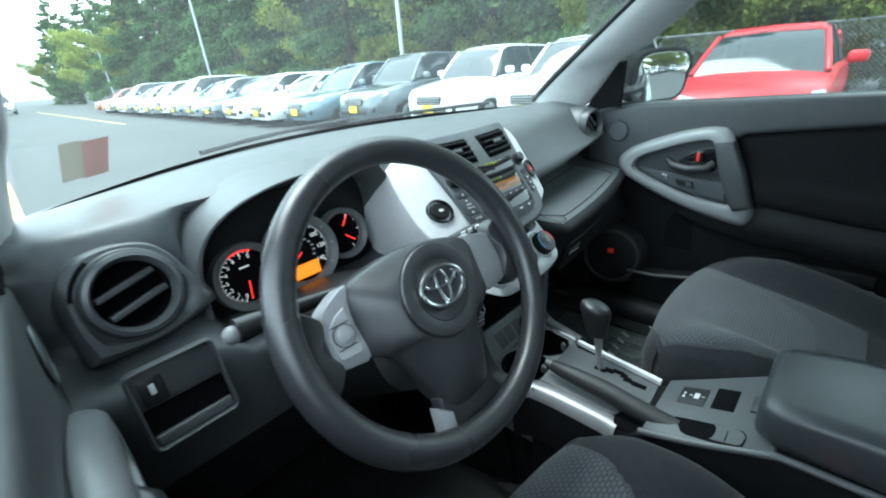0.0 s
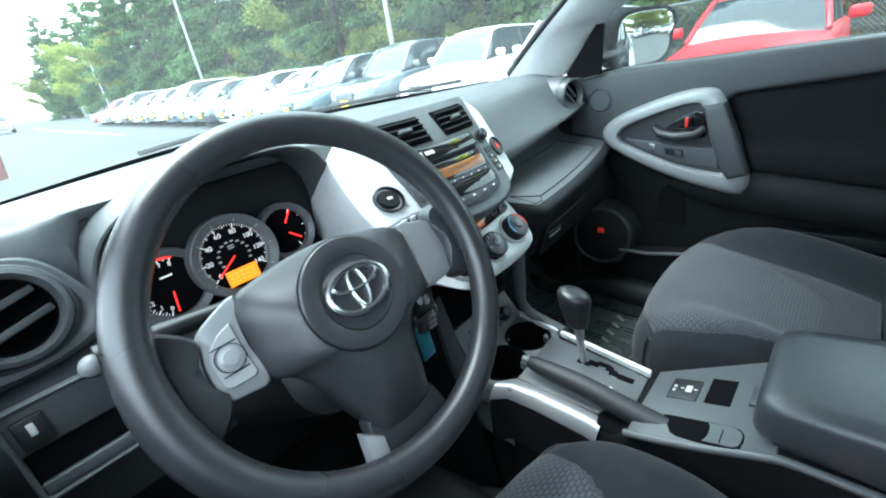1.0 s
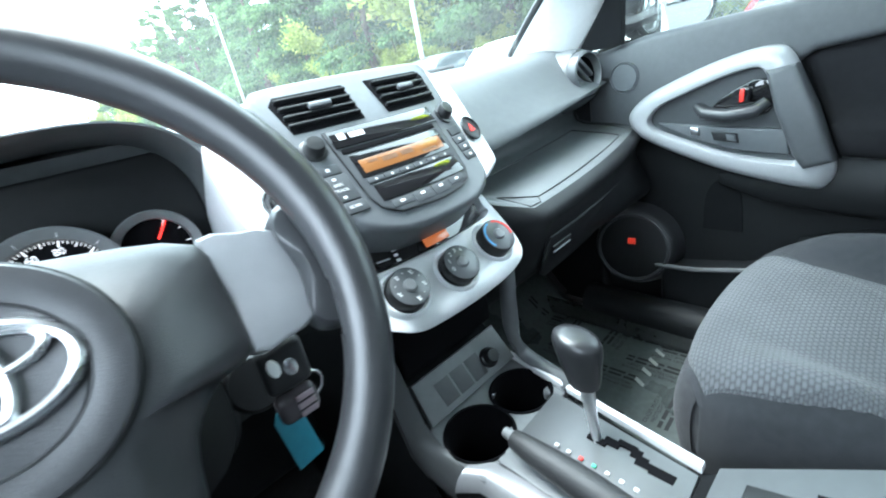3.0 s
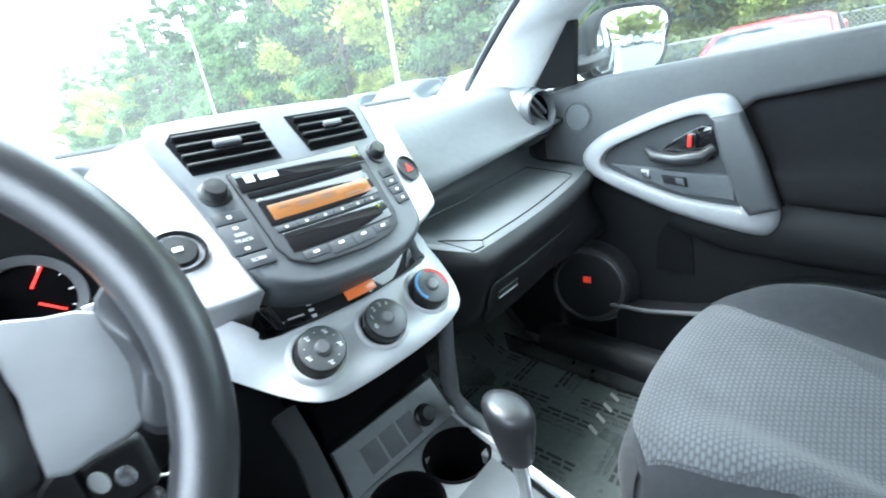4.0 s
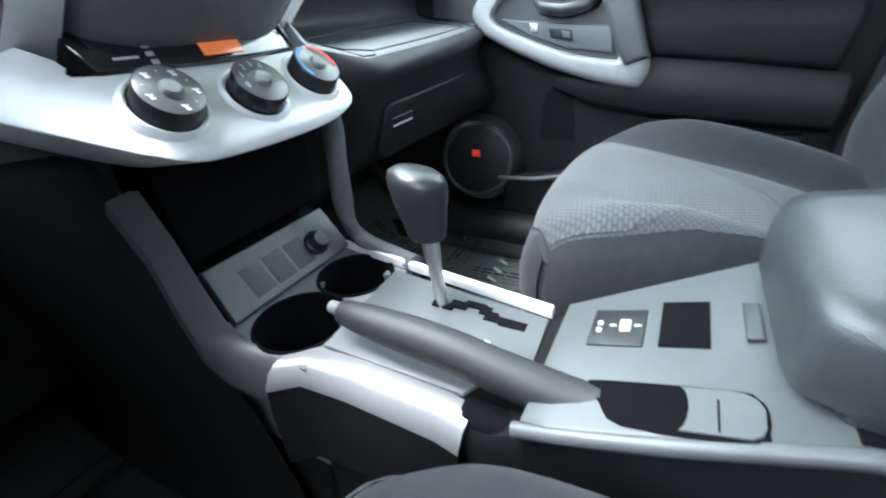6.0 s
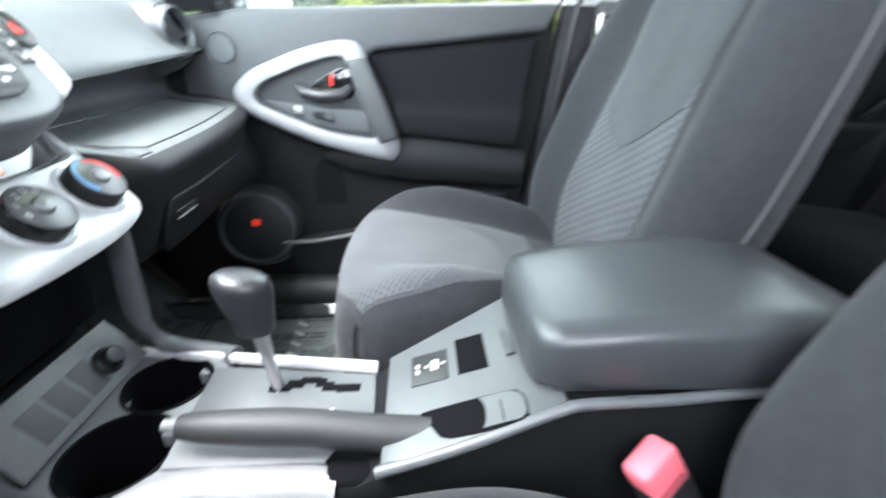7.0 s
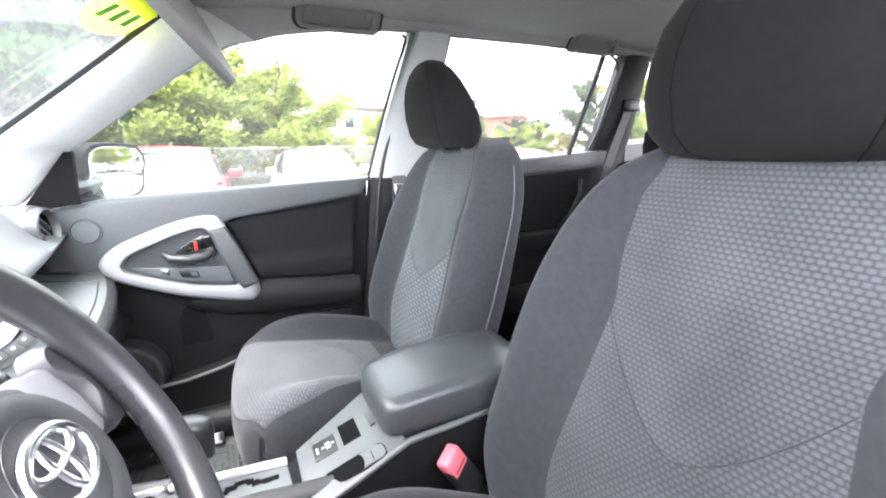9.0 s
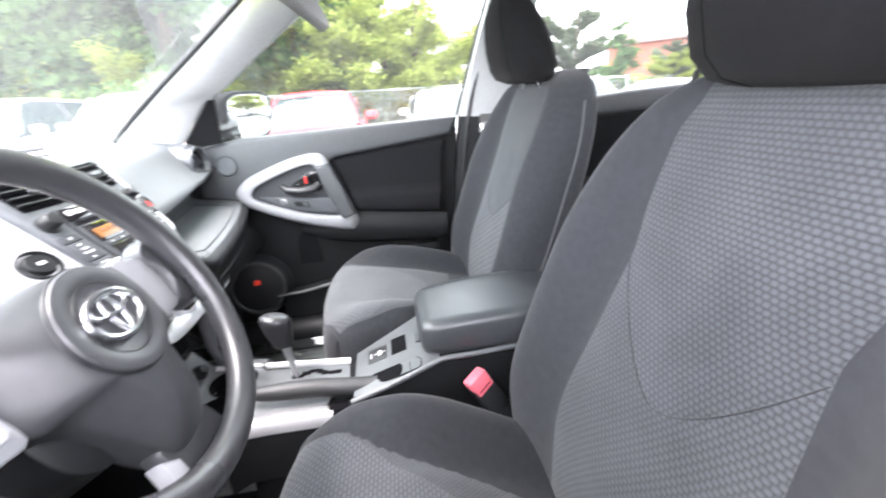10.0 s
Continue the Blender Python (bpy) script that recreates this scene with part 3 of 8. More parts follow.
    tube(bm, [F @ Vector(p) for p in ((0.088, 0.915, 0.055), (0.070, 0.902, 0.068), (0.03, 0.895, 0.072), (-0.015, 0.900, 0.068), (-0.032, 0.915, 0.058))], [0.010, 0.0155, 0.016, 0.015, 0.011], 12, flat=0.85)
    part("handle_lever", bm, mat("lever_grey", (0.030, 0.032, 0.035), 0.3, var=0.08), d)
    bm = B()
    rbox(bm, -0.005, 0.014, 0.916, 0.945, 0.054, 0.066, 0.003, m=F)
    part("lock_tab", bm, GLOSSB, d)
    bm = B()
    rbox(bm, 0.003, 0.011, 0.918, 0.942, 0.064, 0.069, 0.002, m=F)
    part("lock_marker", bm, REDP, d, "red lock marker")
    # tweeter grille
    bm = B()
    T = F @ Matrix.Translation((0.245, 0.99, 0.0455))
    lathe(bm, [(0.0, 0.003), (0.028, 0.0032), (0.0295, 0.0), (0.031, 0.0), (0.0325, 0.004), (0.034, 0.002)], T, 32, cap=False)
    part("tweeter_grille", bm, PANELG, d)
    # low pocket with its rail
    flat("pocket", [(0.16, 0.40), (0.16, 0.52), (0.0, 0.545), (-0.2, 0.60), (-0.42, 0.62), (-0.42, 0.40)], 0.055, DASH_LOW, "", 0.012, 0.0, 3)
    bm = B()
    tube(bm, [F @ Vector(p) for p in ((0.17, 0.527, 0.058), (0.08, 0.533, 0.062), (-0.02, 0.553, 0.062), (-0.2, 0.607, 0.06), (-0.42, 0.627, 0.058))], 0.0058, 8)
    part("pocket_rail", bm, mat("rail_grey", (0.11, 0.115, 0.12), 0.45, var=0.1), d)
    flat("pocket_rear", [(-0.10, 0.62), (-0.2, 0.655), (-0.42, 0.66), (-0.42, 0.625), (-0.2, 0.606)], 0.03, mat("door_lower", (0.0095, 0.0104, 0.0114), 0.58), "", 0.006)
    # speaker pod
    c = F @ Vector((0.232, 0.562, 0.034))
    nrm = Vector((-s * 0.97, -0.12, 0.15)).normalized()
    ux = Vector((0, 0, 1)).cross(nrm).normalized()
    S = axes(c, ux, nrm.cross(ux))
    bm = B()
    lathe(bm, [(0.132, -0.10), (0.118, -0.05), (0.108, -0.01), (0.102, 0.010), (0.097, 0.022), (0.091, 0.026)], S, 36)
    part("speaker_pod", bm, mat("pod_plastic", (0.026, 0.0275, 0.03), 0.45, grain=0.3, scale=900, var=0.12), d)
    bm = B()
    lathe(bm, [(0.092, 0.024), (0.091, 0.032), (0.087, 0.034), (0.083, 0.031), (0.082, 0.024)], S, 40, cap=False)
    part("speaker_ring", bm, mat("ring_grey", (0.055, 0.058, 0.06), 0.35, var=0.06), d, "grey speaker trim ring")
    bm = B()
    lathe(bm, [(0.0, 0.033), (0.04, 0.032), (0.083, 0.0275)], S, 40, cap=False)
    part("speaker_grille", bm, BLACK, d)
    bm = B()
    rbox(bm, -0.010, 0.010, -0.008 + 0.02, 0.008 + 0.02, 0.0325, 0.036, 0.001, m=S)
    part("speaker_badge", bm, mat("red_marker", (0.75, 0.04, 0.02), 0.4, var=0.0, emit=(1.0, 0.06, 0.02), estr=0.025), d, "small glowing red marker")
    return d


PAINT_OWN = mat("own_paint", (0.33, 0.36, 0.38), 0.25, metal=0.6, var=0.04, coat=0.6)
front_door(1)
front_door(-1)


def rear_door(s):
    d = thing("door_rear", (s * 0.74, -1.1, FLOOR_Z + 0.02), "dark grey rear door trim with a cloth inset, door shut", "car door", "rear doors")
    F = axes((s * 0.735, 0, 0), (0, 1, 0), (0, 0, 1))
    F = F @ Matrix.Diagonal((1, 1, -s, 1)) if s > 0 else F
    bm = B()
    prism(bm, [(-0.70, 0.38), (-0.70, 1.115), (-1.1, 1.145), (-1.56, 1.17), (-1.56, 0.38)], 0.02, F, 0.004)
    part("panel", bm, DASH_LOW, d)
    bm = B()
    prism(bm, [(-0.72, 1.06), (-0.72, 1.115), (-1.1, 1.145), (-1.55, 1.17), (-1.53, 1.10), (-1.1, 1.075)], 0.045, F, 0.014, 4)
    part("upper_trim", bm, DOORP, d)
    bm = B()
    prism(bm, [(-0.74, 0.86), (-0.74, 1.05), (-1.1, 1.07), (-1.48, 1.09), (-1.40, 0.86)], 0.028, F, 0.006)
    part("cloth_inset", bm, DOORF, d)
    bm = B()
    prism(bm, [(-0.74, 0.78), (-0.74, 0.85), (-1.38, 0.855), (-1.30, 0.78)], 0.07, F, 0.02, 4)
    part("armrest", bm, DOORF, d)
    bm = B()
    tube(bm, [F @ Vector(p) for p in ((-1.30, 0.86, 0.04), (-1.33, 0.92, 0.075), (-1.37, 1.0, 0.08), (-1.40, 1.05, 0.045))], 0.008, 8)
    part("pull_handle", bm, DASH_LOW, d)
    bm = B()
    prism(bm, [(-0.70, 0.30), (-0.70, 1.10), (-1.58, 1.16), (-1.58, 0.30)], 0.02, F @ Matrix.Translation((0, 0, -0.10)))
    part("outer_skin", bm, PAINT_OWN, d, "silver painted outer skin")


rear_door(1)
rear_door(-1)


def door_mirror(s):
    m = thing("door_mirror", (s * 0.80, 0.24, 1.07), "grey-blue painted outside door mirror with rounded glass", "mirror")
    M = axes((s * 0.868, 0.198, 1.135), (0.885, -0.465 * s, 0), (0.0, -0.035, 1))
    o = [(math.copysign(abs(math.cos(a)) ** 0.55, math.cos(a)) * 0.106 + (0.012 if math.sin(a) > 0 else 0), math.copysign(abs(math.sin(a)) ** 0.6, math.sin(a)) * 0.074) for a in [i * 2 * math.pi / 40 for i in range(40)]]
    bm = B()
    rings = []
    for k, h in ((1.07, 0.006), (1.10, 0.001), (1.11, -0.02), (1.05, -0.05), (0.9, -0.08), (0.55, -0.10), (0.1, -0.105)):
        rings.append([M @ Vector((p[0] * k, p[1] * k, h)) for p in o])
    loft(bm, rings, True, True)
    # shell colour taken near black to hold the shadow on the rim
    part("housing", bm, mat("mirror_shell_shade", (0.008, 0.009, 0.010), 0.7, var=0.08, spec=0.1), m, "mirror housing, darkened for its shadowed rim")
    bm = B()
    prism(bm, [(p[0] * 0.95, p[1] * 0.94) for p in o], 0.002, M @ Matrix.Translation((0, 0, 0.0065)), 0.0008)
    part("mirror_glass", bm, mat("mirror_silver", (0.9, 0.92, 0.93), 0.01, metal=1.0, var=0.0), m, "clear mirror glass")
    bm = B()
    tube(bm, [(s * 0.742, 0.285, 1.10), (s * 0.77, 0.27, 1.10), (s * 0.82, 0.235, 1.11)], 0.03, 10, flat=0.7)
    part("arm", bm, BLACK, m)


door_mirror(1)


# ---- dashboard ----
def dash_profile(x):
    cy = 0.53 + 0.30 * (1 - (x / 0.70) ** 2)
    P = [(cy, 1.068), (lerp(cy, 0.45, 0.5), 1.078), (0.45, 1.083), (0.37, 1.076), (0.325, 1.055), (0.28, 1.0), (0.25, 0.94 + 0.09 * (x - 0.2)), (0.325, 0.935 + 0.06 * (x - 0.2)), (0.335, 0.896), (0.20, 0.877), (0.155, 0.867), (0.137, 0.848), (0.15, 0.81), (0.185, 0.73), (0.25, 0.68), (0.38, 0.64), (0.6, 0.60)]
    k = max(0.0, min(1.0, (x - 0.2) / 0.5))
    P = [(y + (0.07 * k * k if 8 < i < 13 else 0.035 * k * k if 2 < i < 9 else 0.0), z - (0.008 - 0.014 * k if 8 <= i < 12 else 0)) for i, (y, z) in enumerate(P)]
    D = [(cy, 1.068), (lerp(cy, 0.45, 0.5), 1.078), (0.45, 1.082), (0.37, 1.078), (0.345, 1.06), (0.335, 1.0), (0.33, 0.95), (0.31, 0.93), (0.285, 0.92), (0.262, 0.91), (0.25, 0.895), (0.247, 0.86), (0.25, 0.81), (0.262, 0.72), (0.30, 0.61), (0.38, 0.55), (0.6, 0.52)]
    t = max(0.0, min(1.0, (x - 0.10) / 0.10))
    kk = max(0.0, 1 - abs(x + 0.165) / 0.09)
    D = [(y + (0.06 * kk if 8 <= i <= 13 else 0.0), z) for i, (y, z) in enumerate(D)]
    k = max(0.0, min(1.0, (0.172 - abs(x + 0.355)) / 0.02))
    D = [(y + k * {4: 0.03, 5: 0.075, 6: 0.085, 7: 0.06}.get(i, 0.0), z - k * {6: 0.055, 7: 0.05, 8: 0.042, 9: 0.03, 10: 0.02}.get(i, 0.0)) for i, (y, z) in enumerate(D)]
    return [Vector((x, lerp(d[0], p[0], t), lerp(d[1], p[1], t))) for d, p in zip(D, P)]


def dashboard():
    d = thing("dashboard", (0, 0.35, 0.55), "two-tone dark grey moulded dashboard with silver centre panels", "dashboard")
    xs = [-0.70 + 1.40 * i / 56 for i in range(57)]
    bm = B()
    prof = []
    for x in xs:
        p = smooth_line(dash_profile(x), 4)
        prof.append(p)
    # near-black starts higher on the passenger side to paint the ledge's shade
    cut = [52 if x < 0.14 else 41 for x in xs]
    runs = [range(0, cut.index(41)), range(cut.index(41) - 1, len(xs))]
    for run, c in zip(runs, (52, 41)):
        loft(bm, [prof[i][:c] for i in run], closed=False, caps=False)
    part("body", bm, DASH, d, angle=50)
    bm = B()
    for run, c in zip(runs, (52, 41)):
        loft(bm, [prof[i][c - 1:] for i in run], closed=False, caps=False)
    part("lower_body", bm, DASH_LOW, d, "near-black lower dash with the shade under the ledge painted in", angle=50)
    return d


DASHBOARD = dashboard()


def round_vent(parent, c, nrm, r, slat_dir, label, rows=(-0.28, 0.28)):
    nrm = Vector(nrm).normalized()
    ux = Vector(slat_dir).normalized()
    M = axes(c, ux, nrm.cross(ux))
    bm = B()
    lathe(bm, [(r * 1.12, -0.06), (r * 1.12, 0.0), (r * 1.06, 0.010), (r * 0.96, 0.012), (r * 0.88, 0.004), (r * 0.85, -0.004)], M, 36, cap=False)
    ring = part("vent_ring", bm, mat("vent_grey", (0.065, 0.069, 0.074), 0.33, grain=0.15, scale=1200, var=0.1), parent, label)
    bm = B()
    lathe(bm, [(0.0, -0.035), (r * 0.80, -0.035), (r * 0.85, -0.0035)], M, 32, cap=False)
    part("vent_cavity", bm, VOID, ring)
    for k in rows:
        bm = B()
        h = r * 0.78 * math.sqrt(1 - (k / 0.78) ** 2)
        rbox(bm, -h, h, r * k - 0.0042, r * k + 0.0042, -0.022, -0.004, 0.002, m=M)
        part("vent_slat", bm, mat("slat_grey", (0.06, 0.063, 0.068), 0.32, var=0.1), ring)
    return ring


def dash_details(d):
    # left vent pod
    bm = B()
    c = Vector((-0.598, 0.286, 1.004))
    n = Vector((0.12, -0.93, 0.30)).normalized()
    M = axes(c, Vector((1, 0.13, 0)), n.cross(Vector((1, 0.13, 0))))
    lathe(bm, [(0.078, -0.12), (0.068, -0.05), (0.060, -0.012), (0.0535, -0.002)], M, 36, cap=False)
    part("vent_pod", bm, DASH, d)
    ring = round_vent(d, c, n, 0.047, (1, 0.2, 0.22), "ribbed round air vent")
    bm = B()
    o = smooth_line([(-0.056, -0.066, 0), (0.020, -0.066, 0), (0.080, -0.054, 0), (0.090, -0.040, 0), (0.070, 0.005, 0), (0.056, 0.036, 0), (0.036, 0.056, 0), (0.0, 0.064, 0), (-0.036, 0.060, 0), (-0.058, 0.036, 0), (-0.066, -0.01, 0), (-0.066, -0.056, 0)], 4, True)
    hole = [(0.050 * p.x / p.length, 0.050 * p.y / p.length) for p in o]
    prism(bm, [(p.x, p.y) for p in o], 0.052, M @ Matrix.Translation((0, 0, -0.058)), hole=hole)
    part("vent_housing", bm, DASH, d)
    bm = B()
    rings = []
    for i in range(9):
        a = radians(lerp(118, 165, i / 8))
        rings.append([M @ Vector((math.cos(a) * r_, math.sin(a) * r_, h_)) for r_, h_ in ((0.0555, -0.012), (0.0605, -0.012), (0.0605, -0.0045), (0.0555, -0.0045))])
    loft(bm, rings)
    part("demister_slot", bm, VOID, ring)
    c = Vector((0.630, 0.300, 1.016))
    n = Vector((-0.25, -0.93, 0.2)).normalized()
    M = axes(c, Vector((1, -0.26, 0)), n.cross(Vector((1, -0.26, 0))))
    bm = B()
    lathe(bm, [(0.075, -0.12), (0.066, -0.04), (0.058, -0.010), (0.053, -0.002)], M, 36, cap=False)
    part("vent_pod", bm, DASH, d)
    round_vent(d, c, n, 0.045, (1, -0.20, -0.95), "round air vent beside the door", (-0.36, 0.04, 0.44))
    # black tube drawn as the shaded gap between dash and door
    bm = B()
    edge = smooth_line(dash_profile(0.70), 4)[10:44]
    tube(bm, [p + Vector((0.0, -0.002, 0.001)) for p in edge], 0.0045, 8)
    part("door_gap_shade", bm, BLACK, d, "black line painted as the shaded gap beside the door")
    # small storage tray with a switch, beside the steering column
    M = axes((-0.597, 0.232, 0.884), (1, 0.03, 0), (0, 0.30, 1))
    def rr(x0, x1, y0, y1, r, n=4):
        out = []
        for cx, cy, a0 in ((x1 - r, y1 - r, 0), (x0 + r, y1 - r, 90), (x0 + r, y0 + r, 180), (x1 - r, y0 + r, 270)):
            out += [(cx + r * math.cos(radians(a0 + 90 * i / n)), cy + r * math.sin(radians(a0 + 90 * i / n))) for i in range(n + 1)]
        return out
    bm = B()
    prism(bm, rr(-0.050, 0.050, -0.052, 0.050, 0.009), 0.016, M, hole=rr(-0.045, 0.045, -0.047, 0.045, 0.006))
    tray = part("coin_tray", bm, DASH, d, "small storage tray beside the steering column")
    bm = B()
    rbox(bm, -0.046, 0.046, 0.0, 0.046, 0.0, 0.008, 0.002, m=M)
    part("tray_plate", bm, mat("tray_grey", (0.055, 0.058, 0.062), 0.4, grain=0.2, scale=900, var=0.12), tray)
    bm = B()
    rbox(bm, -0.046, 0.046, -0.048, 0.001, 0.0005, 0.0035, 0.0, m=M)
    part("tray_slot", bm, VOID, tray)
    bm = B()
    rbox(bm, -0.044, 0.044, -0.047, -0.032, 0.002, 0.011, 0.003, m=M)
    part("tray_ledge", bm, DASH, tray)
    bm = B()
    rbox(bm, -0.040, -0.014, 0.004, 0.036, 0.0075, 0.0125, 0.002, m=M)
    part("tray_switch", bm, BLACK, tray)
    bm = B()
    rbox(bm, -0.030, -0.024, 0.016, 0.029, 0.012, 0.0138, 0.001, m=M)
    part("switch_mark", bm, WHITEP, tray)
    # seams of the upper tray lid and its flush latch
    def on_tray(x, i):
        p = smooth_line(dash_profile(x), 4)
        return p[int(i)].lerp(p[int(i) + 1], i - int(i)) + Vector((0, 0, 0.0008))
    xs = [0.232 + 0.39 * i / 14 for i in range(15)]
    bm = B()
    tube(bm, [on_tray(x, 38) for x in xs] + [on_tray(0.625, i) for i in (37, 36, 35, 34)] + [on_tray(x, 33) for x in xs[::-1]], 0.0012, 6)
    part("lid_seam", bm, BLACK, d)
    bm = B()
    tube(bm, [on_tray(x, i) for x, i in ((0.180, 36), (0.208, 36), (0.234, 38), (0.222, 39.6), (0.198, 39.6))], 0.0011, 6, True)
    part("latch_seam", bm, BLACK, d)
    bm = B()
    G = axes((0.42, 0.166, 0.760), (1, 0, 0), (0, -0.36, 1))

    def follow(bm):
        for v in bm.verts:
            v.co.y += 0.07 * max(0.0, (v.co.x - 0.2) / 0.5) ** 2
        return bm
    prism(bm, [(-0.19, 0.040), (-0.1, 0.040), (0.0, 0.040), (0.1, 0.040), (0.19, 0.040), (0.2, 0.03), (0.2, -0.035), (0.18, -0.05), (0.09, -0.05), (0.0, -0.05), (-0.09, -0.05), (-0.18, -0.05), (-0.2, -0.035), (-0.2, 0.03)], 0.0045, G, 0.003, 3)
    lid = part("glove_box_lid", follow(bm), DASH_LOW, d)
    bm = B()
    rbox(bm, -0.180, -0.120, 0.006, 0.018, 0.003, 0.0075, 0.002, m=G)
    part("glove_latch", follow(bm), BLACK, lid)
    bm = B()
    rbox(bm, -0.178, -0.122, 0.004, 0.0072, 0.0065, 0.0095, 0.001, m=G)
    part("glove_latch_edge", follow(bm), mat("latch_edge", (0.3, 0.31, 0.32), 0.35, var=0.06), lid)


dash_details(DASHBOARD)


def instruments(d):
    # hood: arch swept back into the dash top
    def arch(y, kx, kz, dz):
        out = []
        for i in range(29):
            a = math.pi * (i / 28)
            cx, sx = math.cos(a), math.sin(a)
            x = -0.352 + 0.172 * kx * math.copysign(abs(cx) ** 0.75, cx)
            z = 0.925 + dz + 0.178 * kz * abs(sx) ** 0.55 + 0.012 * cx
            out.append(Vector((x, y + 0.05 * abs(cx) ** 2, z)))
        return out
    bm = B()
    rings = [arch(0.42, 0.88, 0.86, 0), arch(0.36, 0.90, 0.88, 0), arch(0.30, 0.93, 0.92, 0), arch(0.262, 0.975, 0.955, 0), arch(0.252, 1.005, 0.978, 0), arch(0.253, 1.025, 0.988, 0), arch(0.262, 1.04, 0.985, 0), arch(0.30, 1.07, 0.97, 0), arch(0.40, 1.10, 0.93, 0), arch(0.58, 1.08, 0.8, 0)]
    loft(bm, rings, False, False)
    part("instrument_hood", bm, DASH, d, angle=60)
    bm = B()
    rbox(bm, -0.515, -0.195, 0.372, 0.384, 0.87, 1.06, 0.004)
    part("cluster_backing", bm, DASH_LOW, d)
    tilt = 0.22
    for cx, cy, cz, r, nm in ((-0.447, 0.351, 0.942, 0.0545, "tachometer"), (-0.264, 0.351, 0.953, 0.047, "fuel_gauge"), (-0.357, 0.335, 0.953, 0.063, "speedometer")):
        M = axes((cx, cy, cz), (1, 0, 0), (0, tilt, 1))
        bm = B()
        lathe(bm, [(r * 1.02, -0.02), (r, 0.008), (r * 0.97, 0.009), (r * 0.80, 0.002), (r * 0.785, -0.008)], M, 48, cap=False)
        g = part(nm, bm, mat("bezel_grey", (0.15, 0.16, 0.163), 0.45, var=0.08), d, "round backlit gauge with grey bezel")
        bm = B()
        lathe(bm, [(0.0, -0.007), (r * 0.82, -0.007)], M, 36, cap=False)
        part("dial_face", bm, VOID, g)
        if nm == "speedometer":
            span, nt, lab = (215, -35), 57, [str(v) for v in range(0, 141, 20)]
        elif nm == "tachometer":
            span, nt, lab = (250, 70), 33, [str(v) for v in range(0, 9)]
        else:
            span, nt, lab = (60, -60), 5, []
        bm = B()
        for i in range(nt):
            a = radians(lerp(span[0], span[1], i / (nt - 1)))
            R = M @ Matrix.Rotation(a, 4, "Z")
            big = i % (8 if nm == "speedometer" else 4) == 0
            mid = i % (4 if nm == "speedometer" else 2) == 0
            L, wd = (0.0068, 0.0007) if big else (0.0052, 0.0005) if mid else (0.0032, 0.00035)
            rbox(bm, r * 0.775 - L, r * 0.775, -wd, wd, -0.0062, -0.0058, 0.0, m=R)
        part("dial_ticks", bm, WHITEGLOW, g)
        for i, tx in enumerate(lab):
            a = radians(lerp(span[0], span[1], i / (len(lab) - 1)))
            words(tx, r * 0.16, M @ Matrix.Translation((math.cos(a) * r * 0.585, math.sin(a) * r * 0.585, -0.006)), WHITEGLOW, "dial_figure", g)
        needles = {"speedometer": ((215, 0.0, 0.0, 0.62),), "tachometer": ((262, 0.0, -0.15, 0.55),), "fuel_gauge": ((52, 0.1, 0.25, 0.5), (-40, 0.1, -0.1, 0.5))}[nm]
        for deg, ox, oy, L in needles:
            bm = B()
            rbox(bm, 0.0, r * L, -0.0011, 0.0011, -0.0055, -0.004, 0.0004, m=M @ Matrix.Translation((ox * r, oy * r, 0)) @ Matrix.Rotation(radians(deg), 4, "Z"))
            part("needle", bm, REDGLOW, g)
        if nm == "speedometer":
            bm = B()
            rbox(bm, -0.024, 0.024, -0.0435, -0.0195, -0.0062, -0.0045, 0.001, m=M)
            part("trip_display", bm, ORANGE, g, "lit amber trip display")
            for y_ in (-0.0375, -0.0315, -0.0255):
                for k in range(5):
                    bm = B()
                    rbox(bm, -0.0195 + 0.008 * k, -0.0145 + 0.008 * k, y_ - 0.0012, y_ + 0.0012, -0.0046, -0.0043, 0, m=M)
                    part("display_figure", bm, mat("amber_pale", (0.5, 0.22, 0.05), 0.3, var=0.05, emit=(1.0, 0.33, 0.03), estr=0.36), g)
            # inner scale, and fine marks on the bezel
            bm = B()
            for i in range(12):
                a = radians(lerp(205, -25, i / 11))
                Q = M @ Matrix.Translation((math.cos(a) * r * 0.36, math.sin(a) * r * 0.36, -0.006))
                rbox(bm, -0.0024, 0.0024, -0.0012, 0.0012, -0.0002, 0.0002, 0.0, m=Q)
            for y_ in (0.255, 0.20):
                rbox(bm, -0.0045, 0.0045, r * y_ - 0.0009, r * y_ + 0.0009, -0.0062, -0.0058, 0.0, m=M)
            part("inner_scale", bm, mat("dim_print", (0.25, 0.25, 0.25), 0.5, var=0.0, emit=(0.9, 0.9, 0.95), estr=0.06), g)
            for i in range(8):
                a = radians(lerp(span[0], span[1], i / 7))
                bm = B()
                rbox(bm, r * 0.82, r * 0.90, -0.0003, 0.0003, 0.0035, 0.0062, 0.0, m=M @ Matrix.Rotation(a, 4, "Z"))
                part("bezel_mark", bm, WHITEP, g)
        if nm == "tachometer":
            bm = B()
            for i in range(9):
                a = radians(lerp(115, 70, i / 8))
                rbox(bm, r * 0.73, r * 0.78, -0.003, 0.003, -0.0060, -0.0054, 0, m=M @ Matrix.Rotation(a, 4, "Z"))
            part("red_zone", bm, REDGLOW, g)
            bm = B()
            rbox(bm, -0.008, 0.008, r * 0.28 - 0.0012, r * 0.28 + 0.0012, -0.0062, -0.0058, 0.0, m=M)
            part("scale_caption", bm, WHITEGLOW, g)


instruments(DASHBOARD)


